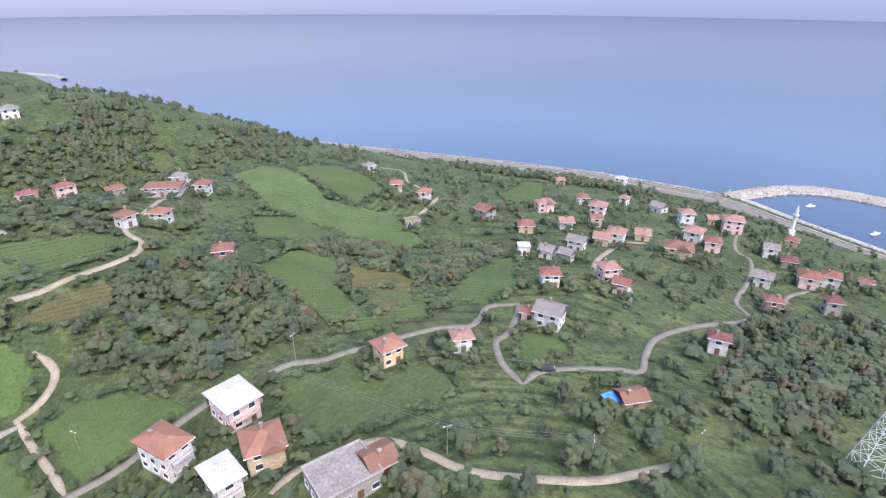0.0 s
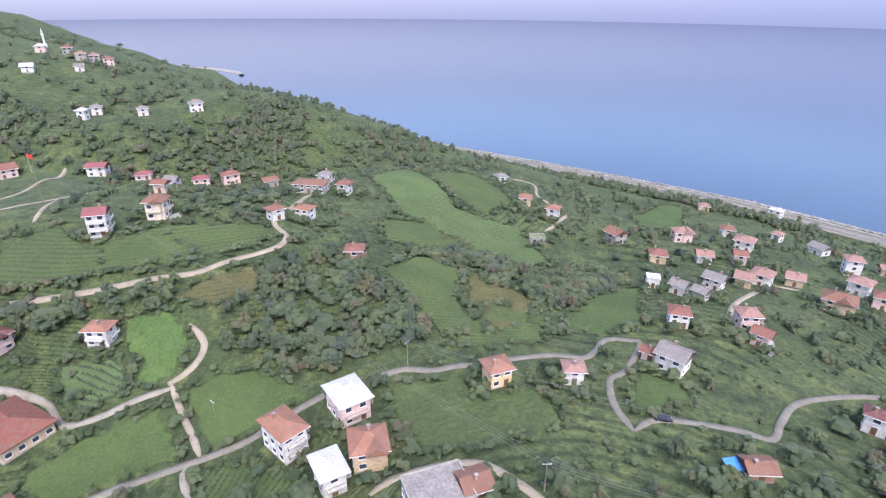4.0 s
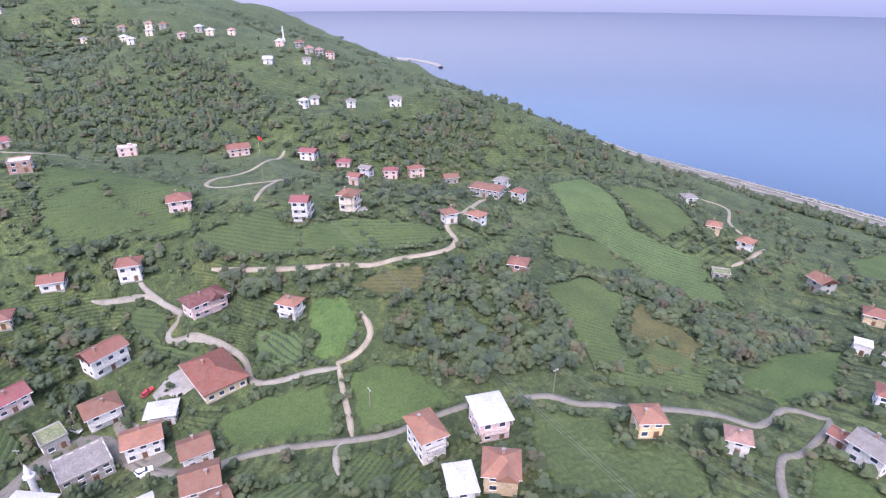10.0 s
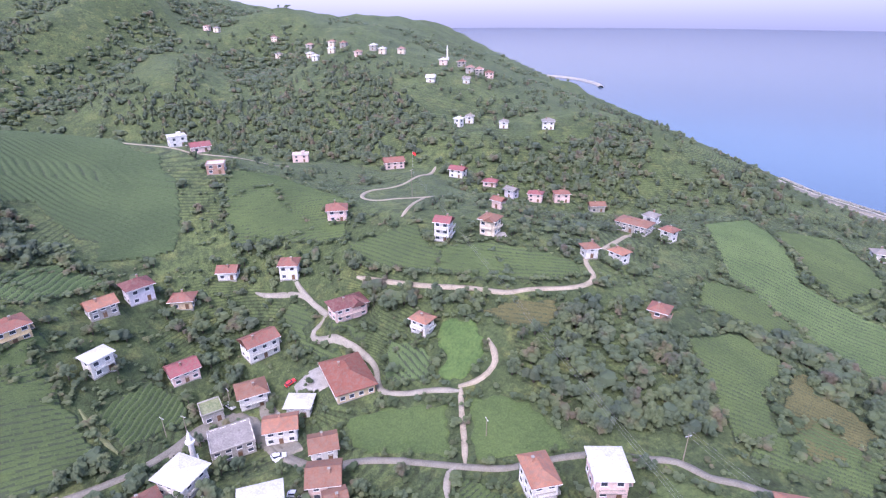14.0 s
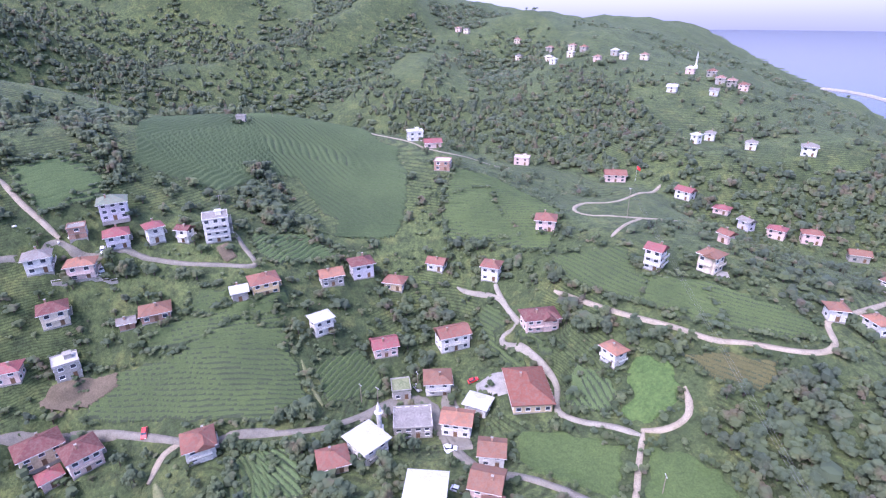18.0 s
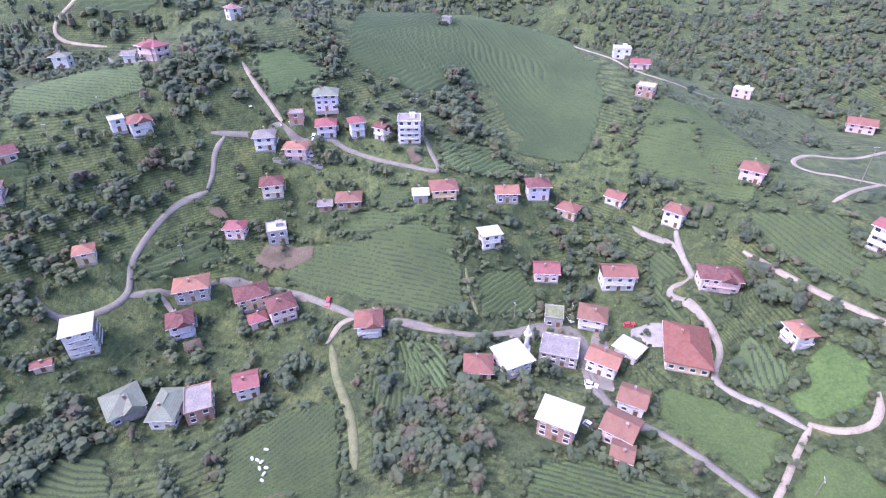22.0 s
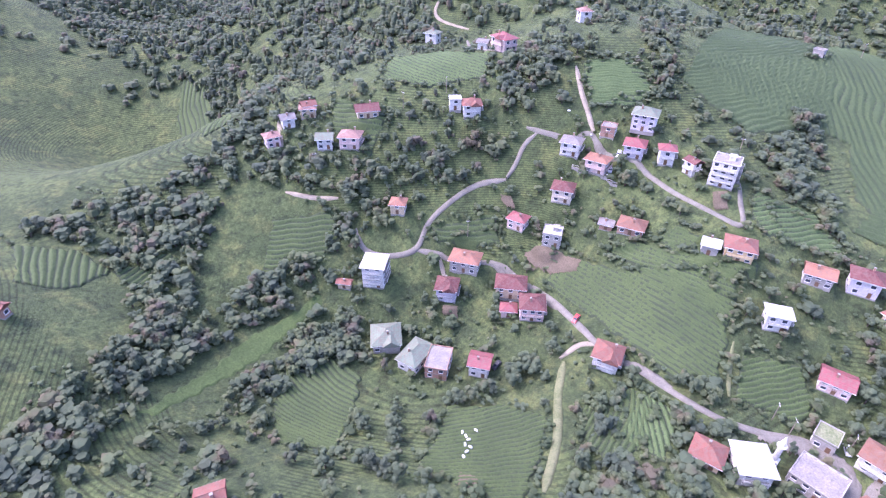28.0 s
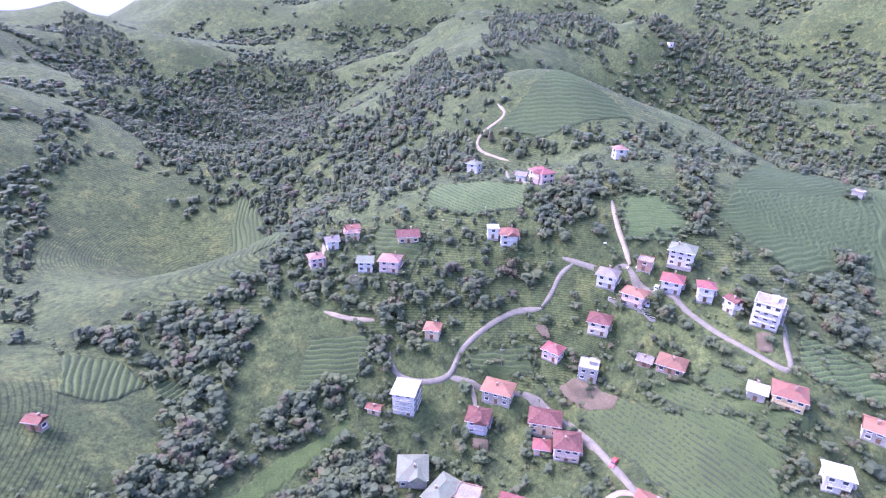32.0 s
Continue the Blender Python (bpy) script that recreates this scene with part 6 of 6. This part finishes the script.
def lump(rng, lx, ly, lz, lr, slim, rings):
    """The uneven rounded skin of one leafy clump, as separate quads that meet at their edges: (4n, 3)."""
    bands, around = ((0.0, 0.9, 1.95), (0.0, 0.6, 1.2, 2.0))[rings - 1], 6
    rows = []
    for th in bands:
        row = []
        for k in range(around):
            w = 2 * math.pi * (k + 0.3 * rings) / around
            r = lr * rng.uniform(0.78, 1.2)
            row.append(np.array([lx + r * math.sin(th) * math.cos(w) / slim, ly + r * math.sin(th) * math.sin(w) / slim, lz + r * math.cos(th)]))
        rows.append(row)
    top, out = rows[0][0], []
    for k in range(0, around, 2):
        out.append([top, rows[1][k], rows[1][k + 1], rows[1][(k + 2) % around]])
    for upper, lower in zip(rows[1:], rows[2:]):
        for k in range(around):
            n = (k + 1) % around
            out.append([upper[k], lower[k], lower[n], upper[n]])
    return out


def crown_cloud(rng, leaves, lobes, slim, rings=1):
    """Leafy clumps with loose leaf sprays on their skin, in a unit tree: (4n, 3)."""
    out, lob = [], []
    for i in range(lobes):
        a, r, z = rng.uniform(0, 6.28), 0.36 * math.sqrt(rng.random()) / slim, rng.uniform(0.30, 0.72)
        z += 0.16 * (1 - (r * slim / 0.36) ** 2)
        lob.append((r * math.cos(a), r * math.sin(a), z, rng.uniform(0.10, 0.19)))
    lob.append((0, 0, 0.58, 0.27))
    for lx, ly, lz, lr in lob:
        out += lump(rng, lx, ly, lz, lr * 0.88, slim, rings)
    for i in range(leaves):
        lx, ly, lz, lr = lob[rng.integers(len(lob))]
        d = rng.normal(size=3)
        d /= np.linalg.norm(d)
        d[2] = abs(d[2]) * 0.9 - 0.25
        c = np.array([lx, ly, lz]) + d * lr * rng.uniform(0.85, 1.12) * np.array([1 / slim, 1 / slim, 1.0])
        nrm = d + rng.normal(size=3) * 0.4 + np.array([0, 0, 0.7])
        nrm /= np.linalg.norm(nrm)
        u = np.cross(nrm, rng.normal(size=3))
        u /= np.linalg.norm(u)
        v = np.cross(nrm, u)
        s = rng.uniform(0.5, 1.2) * 0.40 / math.sqrt(leaves + 40)
        out.append([c - u * s - v * s * 0.8, c + u * s - v * s * 0.7, c + u * s * 0.8 + v * s + nrm * s * 0.3, c - u * s + v * s * 0.9])
    return np.array(out).reshape(-1, 3)


def trunk_shape(rng):
    limbs = [tube([(0, 0, -0.08), (0.01, 0.01, 0.2), (0.02, -0.01, 0.55)], [0.035, 0.026, 0.012], 5)]
    for k in range(3):
        a, z = rng.uniform(0, 6.28), rng.uniform(0.22, 0.4)
        limbs.append(tube([(0.01, 0, z), (0.12 * math.cos(a), 0.12 * math.sin(a), z + 0.14), (0.2 * math.cos(a), 0.2 * math.sin(a), z + 0.3)], [0.015, 0.01, 0.005], 4))
    return joined(*limbs)


trng = np.random.default_rng(11)
FINE = [(crown_cloud(trng, 300, 11, s, 2), s) for s in (1.0, 0.85, 1.15, 1.9, 1.0)]
CLOSE = [crown_cloud(trng, 90, 8, s) - (0, 0, 0.24) for s in (1.0, 0.9, 1.1, 1.3, 1.6)]
SMALL = [crown_cloud(trng, 24, 3, s) for s in (0.8, 0.7, 0.9, 1.0)]
MEDIUM = [crown_cloud(trng, 48, 6, s) - (0, 0, 0.18) for s in (1.0, 0.85, 1.1, 1.3, 1.9, 0.95)]
COARSE = [crown_cloud(trng, 8, 3, s) - (0, 0, 0.28) for s in (1.0, 0.85, 1.1, 1.25, 1.6)]
DISTANT = [crown_cloud(trng, 2, 1, s) - (0, 0, 0.3) for s in (0.8, 0.9, 0.7, 1.2)]
LEAF_SET = (LEAF, LEAF, LEAF_D, LEAF_D, LEAF_B)
CROWNS = []
for (cloud, slim), mat in zip(FINE, LEAF_SET):
    CROWNS.append(big_mesh("crown", cloud, np.arange(len(cloud)).reshape(-1, 4), mat))
TRUNKS = [mesh_of("trunk", *trunk_shape(trng), BARK) for _ in range(3)]
TREE_WORDS = ("broad green tree with an uneven leafy crown", "round spreading tree with dense green leaves", "dark green tree with a broken outline",
              "slim dark upright tree on the slope", "pale yellowish-green leafy tree")


def single_tree(x, y, height, kind, k):
    base = new("tree")
    base.location, base.rotation_euler = (x, y, ground_z(x, y)), (0, 0, k * 2.4)
    base.scale = (height * (0.92 + 0.16 * ((k * 7) % 5) / 4), height, height)
    tagged(base, TREE_WORDS[kind], "tree", "trees round the village")
    part("trunk", TRUNKS[k % 3], base)
    part("crown", CROWNS[kind], base)


def grove(name, x, y, heights, clouds, rng, mats, label):
    """Many trees in one mesh: leaf quads and a four-sided stem each."""
    z = ground_height(x, y)
    verts, slots, stems = [], [], []
    tone = rng.choice(len(mats), len(x), p=[0.5, 0.17, 0.33][:len(mats)] if len(mats) == 3 else None)
    for i in range(len(x)):
        c = clouds[rng.integers(len(clouds))]
        a = rng.uniform(0, 6.28)
        ca, sa = math.cos(a), math.sin(a)
        h = heights[i]
        w = h * rng.uniform(0.95, 1.3)
        verts.append(np.stack([x[i] + w * (c[:, 0] * ca - c[:, 1] * sa), y[i] + w * (c[:, 0] * sa + c[:, 1] * ca), z[i] + h * (c[:, 2] - 0.06)], -1))
        slots.append(np.full(len(c) // 4, tone[i]))
    leaf = np.concatenate(verts)
    quads = np.arange(len(leaf)).reshape(-1, 4)
    r = heights * 0.03
    corner = np.array([(-1, -1), (1, -1), (1, 1), (-1, 1)])
    low = np.stack([x[:, None] + r[:, None] * corner[:, 0], y[:, None] + r[:, None] * corner[:, 1], np.repeat((z - 0.6)[:, None], 4, 1)], -1)
    high = low.copy()
    high[..., 2] = (z + heights * 0.32)[:, None]
    stem = np.concatenate([low, high], 1).reshape(-1, 3)
    o = len(leaf) + np.arange(len(x))[:, None, None] * 8
    sq = (np.array([(0, 1, 5, 4), (1, 2, 6, 5), (2, 3, 7, 6), (3, 0, 4, 7)])[None] + o).reshape(-1, 4)
    me = big_mesh(name, np.concatenate([leaf, stem]), np.concatenate([quads, sq]), list(mats) + [BARK],
                  np.concatenate(slots + [np.full(len(sq), len(mats))]))
    tagged(new(name, me), label, "trees", kind="stuff")


WOODS = []


def wood(poly, thick, over_fields=False):
    WOODS.append((poly, thick, over_fields))


wood([(-124, 121), (-117, 154), (-98, 152), (-63, 128), (-72, 112), (-85, 97), (-117, 94), (-126, 102)], 1.6)
wood([(-96, 183), (-83, 209), (-46, 204), (-43, 178), (-72, 190)], 1.2)
wood([(-42, 180), (-44, 222), (-21, 225), (-21, 155)], 1.4)
wood([(46, 136), (72, 177), (133, 212), (93, 134), (59, 108), (47, 115)], 1.4)
wood([(-616, -22), (-554, 104), (-480, 156), (-356, 173), (-443, 77), (-578, -26)], 0.5)
wood([(-346, 245), (-308, 304), (-248, 293), (-268, 258), (-304, 236)], 0.6)
wood([(14, -106), (21, -124), (-19, -168), (-62, -190), (-104, -213), (-200, -295), (-188, -353), (-69, -228), (-22, -198), (-17, -160)], 0.52)
wood([(-52, -158), (-84, -162), (-113, -166), (-103, -185), (-135, -170), (-179, -151), (-146, -159), (-103, -149)], 0.40)
wood([(-64, -150), (-87, -127), (-85, -114), (-37, -106), (-10, -93), (-8, -113), (-51, -139)], 0.48)
wood([(-94, -41), (-122, -24), (-88, -9), (-80, -21)], 1.5)
wood([(-272, -63), (-280, -52), (-244, -36), (-236, -12), (-228, -24), (-236, -50)], 1.2)
wood([(-571, -6), (-527, 81), (-423, 112), (-351, 191), (-268, 254), (-286, 266), (-389, 206), (-515, 156), (-597, 59)], 0.5)
wood([(-164, 92), (-151, 102), (-142, 102), (-139, 96), (-156, 86)], 1.5)
wood([(-84, -130), (-114, -125), (-116, -104), (-86, -121)], 0.32)
wood([(-318, 323), (-295, 350), (-254, 311), (-265, 286), (-290, 292)], 1.0)
wood([(-60, -363), (-115, -377), (-100, -239), (-63, -213), (-31, -186)], 0.40)
wood([(-169, -327), (-231, -306), (-360, -395), (-370, -433), (-250, -380), (-174, -362)], 1.0)
wood([(-12, -146), (-34, -141), (-48, -159), (-75, -166), (-97, -177), (-73, -183), (-57, -192), (-44, -182), (-25, -171)], 0.52)
wood([(-253, -785), (-317, -681), (-162, -349), (-135, -369), (-133, -462), (-120, -598), (-89, -690), (-171, -798)], 0.8)
wood([(22, -386), (10, -296), (11, -246), (-27, -236), (-40, -201), (-21, -208), (5, -226), (22, -233)], 0.36)
wood([(-84, -218), (-96, -196), (-115, -174), (-97, -177), (-87, -190)], 0.40)
wood([(-534, -369), (-578, -289), (-584, -203), (-599, -129), (-676, -162), (-662, -246), (-781, -414), (-601, -411)], 0.6)
wood([(-207, -174), (-229, -150), (-208, -129), (-192, -143), (-191, -161)], 0.48)
wood([(-197, -379), (-225, -341), (-291, -358), (-401, -408), (-277, -288), (-242, -307), (-172, -300)], 0.8)
wood([(-556, 33), (-555, 57), (-510, 88), (-434, 107), (-412, 127), (-377, 153), (-358, 203), (-326, 211), (-286, 235), (-274, 261), (-287, 291), (-329, 254), (-394, 224), (-487, 228), (-519, 206), (-602, 200), (-538, 162), (-479, 178), (-466, 135), (-533, 112), (-585, 80), (-674, 77), (-706, 59)], 0.65, True)
wood([(-317, 308), (-316, 332), (-281, 335), (-258, 304), (-258, 285), (-279, 283)], 1.3, True)
wood([(-255, 367), (-224, 369), (-189, 377), (-175, 344), (-194, 323), (-215, 308), (-240, 314), (-226, 336)], 1.3, True)
wood([(-103, 175), (-88, 203), (-69, 210), (-46, 199), (-42, 173), (-53, 176), (-78, 181)], 1.4, True)
wood([(-47, 197), (-41, 223), (-30, 207), (-29, 180), (-37, 174)], 1.6, True)
wood([(-240, 34), (-232, 51), (-213, 52), (-211, 41), (-223, 31)], 1.1, True)
wood([(-208, 69), (-182, 86), (-164, 95), (-149, 90), (-169, 73), (-191, 71)], 1.3, True)
wood([(-218, 8), (-210, 30), (-196, 29), (-193, 11), (-200, 1)], 1.1, True)
wood([(-713, -53), (-667, 4), (-572, 49), (-531, 96), (-614, 133), (-541, 158), (-545, 215), (-490, 228), (-427, 208), (-391, 172), (-352, 197), (-326, 212), (-298, 220), (-298, 199), (-338, 180), (-372, 157), (-428, 102), (-507, 60), (-596, -21)], 0.6, True)
wood([(-305, 231), (-307, 257), (-315, 298), (-313, 322), (-249, 277), (-263, 265), (-275, 246)], 1.3, True)
wood([(-621, -367), (-792, -409), (-652, -269), (-640, -227), (-627, -157), (-617, -223), (-619, -302), (-592, -334), (-580, -354)], 1.2, True)
wood([(-832, -322), (-811, -260), (-654, -161), (-685, -116), (-764, -82), (-809, -55), (-861, -122), (-721, -132), (-823, -186), (-847, -250)], 1.2, True)
wood([(-282, -67), (-293, -58), (-277, -48), (-248, -42), (-245, -30), (-233, -48), (-262, -63)], 1.5, True)
wood([(-273, -143), (-272, -135), (-247, -109), (-242, -108), (-245, -120)], 1.4, True)
wood([(-147, -32), (-148, -20), (-142, -12), (-136, -13), (-139, -26)], 1.3, True)
wood([(-203, -100), (-202, -82), (-190, -77), (-190, -91)], 1.2, True)
wood([(-110, -557), (-196, -792), (-244, -801), (-368, -781), (-363, -703), (-209, -411), (-228, -398), (-269, -410), (-428, -581), (-328, -405), (-248, -330), (-210, -318), (-184, -320), (-165, -319), (-115, -244), (-102, -246), (-132, -375), (-125, -426), (-121, -486)], 1.4, True)
wood([(-87, -1035), (-127, -930), (-161, -772), (-122, -548), (-126, -416), (-130, -359), (-98, -242), (-116, -369), (-98, -438), (-76, -539), (-57, -636), (-58, -824)], 1.4, True)
wood([(6, -238), (-11, -229), (-33, -233), (-57, -233), (-83, -234), (-104, -235), (-103, -215), (-82, -214), (-61, -202), (-54, -183), (-39, -168), (-22, -154), (-9, -146), (1, -147), (-19, -163), (-26, -189), (-21, -209), (-6, -222)], 1.5, True)
wood([(17, -450), (-7, -469), (-21, -557), (-47, -560), (-40, -490), (-10, -448), (-5, -391), (9, -339), (23, -323)], 1.3, True)
wood([(-57, -169), (-76, -169), (-91, -168), (-109, -168), (-115, -160), (-90, -157), (-68, -153), (-54, -153), (-44, -159)], 1.5, True)
wood([(-57, -130), (-70, -139), (-89, -137), (-91, -124), (-74, -120)], 1.4, True)
wood([(-97, -188), (-115, -187), (-139, -177), (-162, -164), (-178, -151), (-178, -143), (-155, -147), (-138, -159), (-122, -171), (-105, -172)], 1.2, True)
wood([(-106, -227), (-109, -209), (-111, -191), (-102, -186), (-96, -196), (-93, -212)], 1.4, True)
wood([(-191, -170), (-211, -178), (-234, -161), (-235, -145), (-220, -142), (-193, -145), (-188, -158)], 1.5, True)
wood([(-143, -246), (-190, -287), (-223, -295), (-243, -276), (-225, -249), (-201, -253), (-157, -234), (-150, -202), (-142, -210)], 1.3, True)
wood([(-809, -574), (-598, -386), (-585, -355), (-605, -315), (-596, -266), (-363, -127), (-334, -93), (-363, -73), (-637, -142), (-611, -179), (-626, -225), (-777, -343), (-800, -392), (-810, -481)], 1.2, True)
wood([(-842, -487), (-851, -428), (-845, -382), (-844, -335), (-808, -295), (-792, -261), (-650, -240), (-797, -349), (-799, -417)], 1.2, True)
wood([(-531, -584), (-712, -666), (-754, -642), (-557, -391), (-530, -382), (-530, -417), (-472, -432), (-394, -402), (-267, -288), (-275, -317), (-377, -425)], 1.2, True)
wood([(-270, -144), (-287, -140), (-258, -113), (-241, -106), (-243, -116)], 1.3, True)
wood([(26, -130), (16, -130), (-2, -150), (-23, -168), (-39, -174), (-44, -161), (-25, -145), (-5, -129), (6, -114), (14, -101), (29, -110)], 1.3, True)
wood([(-28, -118), (-50, -130), (-72, -135), (-87, -134), (-88, -124), (-61, -117), (-43, -115)], 1.3, True)
wood([(-141, -35), (-156, -26), (-148, -17), (-129, -19), (-127, -25)], 1.3, True)
wood([(-122, -55), (-133, -46), (-123, -34), (-110, -38), (-112, -45)], 1.2, True)
wood([(-65, -178), (-77, -171), (-78, -157), (-69, -157), (-62, -166)], 1.3, True)
wood([(-53, -142), (-70, -142), (-78, -131), (-68, -123), (-51, -123), (-39, -121)], 1.3, True)
wood([(-105, -33), (-113, -17), (-128, -15), (-112, -9), (-99, -4), (-87, -11), (-85, -21)], 1.2, True)
wood([(-625, 239), (-535, 290), (-537, 364), (-496, 436), (-311, 369), (-244, 373), (-192, 364), (-234, 312), (-280, 280), (-322, 290), (-449, 284), (-470, 227), (-463, 164)], 0.22, True)
wood([(-319, 323), (-296, 351), (-258, 317), (-274, 285), (-297, 293)], 0.90, True)
wood([(-495, 195), (-482, 226), (-403, 225), (-405, 177), (-432, 148), (-463, 164)], 0.80, True)
wood([(-866, 82), (-838, 144), (-814, 228), (-585, 247), (-467, 245), (-505, 199), (-534, 136), (-629, 99), (-681, 56)], 0.22, True)
NEAR_X, NEAR_Y = -70.0, 10.0
for n, (poly, thick, over_fields) in enumerate(WOODS):
    rng = np.random.default_rng(100 + n)
    p = np.array(poly, float)
    area = 0.5 * abs(np.dot(p[:, 0], np.roll(p[:, 1], 1)) - np.dot(p[:, 1], np.roll(p[:, 0], 1)))
    far = math.hypot(p[:, 0].mean() - NEAR_X, p[:, 1].mean() - NEAR_Y)
    want = int(area * thick / ((38 if over_fields else 30) if far < 260 else 62))
    x = rng.uniform(p[:, 0].min(), p[:, 0].max(), want * 6)
    y = rng.uniform(p[:, 1].min(), p[:, 1].max(), want * 6)
    ok = inside(poly, x, y) & clear_of_things(x, y, fields=not over_fields) & (ground_height(x, y) > 2)
    x, y = x[ok][:want], y[ok][:want]
    hh = rng.uniform(5.5, 9.5, len(x)) if far < 260 else rng.uniform(7.0, 11.0, len(x))
    if len(x):
        grove("woods", x, y, hh, CLOSE if far < 210 else MEDIUM if far < 260 else COARSE, rng, (LEAF, LEAF_D, LEAF_B), "dense mixed broadleaf woods on the slope")

# trees strewn over the slopes, thicker in patches
rng = np.random.default_rng(5)


def strewn(count, x0, x1, y0, y1, scale, limit):
    x, y = rng.uniform(x0, x1, count), rng.uniform(y0, y1, count)
    f = np.array([noise.noise((a * scale, b * scale, 2.0)) for a, b in zip(x, y)])
    ok = (f + rng.uniform(-0.35, 0.35, count) > limit) & (ground_height(x, y) > 4) & (y < np.interp(x, COAST_X, COAST_Y) - 70)
    return x[ok], y[ok]


x, y = strewn(6000, -330, 180, -300, 420, 0.022, -0.06)
ok = clear_of_things(x, y) & ~((x > -110) & (y > 120) & (rng.random(len(x)) < 0.3))
x, y = x[ok], y[ok]
far = np.hypot(x - NEAR_X, y - NEAR_Y)
order = np.argsort(far)
x, y, far = x[order], y[order], far[order]
lone = min(290, len(x))
for i in range(lone):
    single_tree(float(x[i]), float(y[i]), float(rng.uniform(3.8, 8.0)), int(rng.choice(5, p=[0.32, 0.3, 0.14, 0.08, 0.16])), i)
mid = slice(lone, None)
cut = far[mid] < 280
xm, ym = x[mid], y[mid]
grove("hillside_trees", xm[cut], ym[cut], rng.uniform(3.5, 8.0, cut.sum()), MEDIUM, rng, (LEAF, LEAF_D, LEAF_B), "scattered leafy trees among fields and houses")
grove("hillside_trees", xm[~cut], ym[~cut], rng.uniform(4.5, 9.0, (~cut).sum()), COARSE, rng, (LEAF, LEAF_D, LEAF_B), "scattered leafy trees on farther slopes")
x, y = strewn(46000, -1200, 240, -1000, 800, 0.013, -0.6)
hollow = sum(land_height(x + 32 * math.cos(a), y + 32 * math.sin(a)) for a in np.arange(6) * math.pi / 3) / 6 - land_height(x, y)
wooded = (hollow + rng.normal(0, 0.5, len(x)) > 1.1) | (rng.random(len(x)) < 0.012)
x, y = x[wooded], y[wooded]
ok = (np.hypot(x + 75, y - 60) > 330) & clear_of_things(x, y, fields=True) & ~((x > -520) & (x < -150) & (y > 230) & (rng.random(len(x)) < 0.4)) & ((x < -300) | (y < np.interp(x, COAST_X, COAST_Y) - 150))
x, y = x[ok], y[ok]
near = np.hypot(x + 75, y - 60) < 480
for some, clouds in ((near, COARSE), (~near, DISTANT)):
    grove("mountain_woods", x[some], y[some], rng.uniform(7.5, 12.5, some.sum()), clouds, rng, (LEAF, LEAF_B, SHRUB), "woods in the folds of the far mountain slopes")

# a belt of trees above the highway
line = coast_line(-330, 330, 47, 3.0)
pick = line[rng.integers(len(line), size=1100)] + rng.normal(0, 5.5, (1100, 2))
ok = clear_of_things(pick[:, 0], pick[:, 1]) & ((pick[:, 0] < 90) | (rng.random(1100) < 0.3)) & (np.interp(pick[:, 0], COAST_X, COAST_Y) - pick[:, 1] > 36)
pick = pick[ok]
grove("shore_trees", pick[:, 0], pick[:, 1], np.where(pick[:, 0] < 90, 9.5, 5.5) * rng.uniform(0.7, 1.25, len(pick)), COARSE, rng, (LEAF, LEAF_D, LEAF_B), "belt of trees above the coastal highway")

# fruit trees and hedges close round the houses
gx, gy = [], []
for hx, hy, r in HOUSE_PLACES:
    if math.hypot(hx + 75, hy - 20) < 330:
        for k in range(rng.integers(5, 11)):
            a, d = rng.uniform(0, 6.28), r * 1.15 + rng.uniform(1.2, 6.5)
            gx.append(hx + d * math.cos(a))
            gy.append(hy + d * math.sin(a))
gx, gy = np.array(gx), np.array(gy)
ok = clear_of_things(gx, gy, 0.8, 0.9, False)
grove("garden_trees", gx[ok], gy[ok], rng.uniform(2.2, 5.2, ok.sum()), SMALL, rng, (LEAF, LEAF_B, SHRUB), "small fruit trees and bushes round the houses")

# hedges along the field edges
hx_, hy_ = [], []
for poly in HEDGED:
    for (x0, y0), (x1, y1) in zip(poly, poly[1:] + poly[:1]):
        n = int(math.hypot(x1 - x0, y1 - y0) / 1.9)
        for k in range(n):
            if noise.noise((x0 + k * 0.35, y0, 4.0)) > -0.12:
                u = (k + rng.random()) / n
                hx_.append(x0 + u * (x1 - x0) + rng.normal(0, 0.7))
                hy_.append(y0 + u * (y1 - y0) + rng.normal(0, 0.7))
hx_, hy_ = np.array(hx_), np.array(hy_)
ok = clear_of_things(hx_, hy_, 0.5, 0.6, False)
HEDGE = [crown_cloud(trng, 8, 2, 0.6) for _ in range(5)]
grove("hedge_shrubs", hx_[ok], hy_[ok], rng.uniform(1.2, 3.4, ok.sum()), HEDGE, rng, (SHRUB, LEAF, LEAF_B), "uneven hedges of shrubs along the field edges")

# low shrubs and rank growth
BUSH = [crown_cloud(trng, 3, 1, 0.6) for _ in range(5)]
x, y = strewn(8500, -310, 160, -260, 340, 0.05, -0.22)
ok = clear_of_things(x, y, 0.6, 1.0)
x, y = x[ok], y[ok]
grove("shrubs", x, y, rng.uniform(0.9, 2.4, len(x)), BUSH, rng, (SHRUB, LEAF, LEAF_B), "low shrubs and rank weeds between the fields")
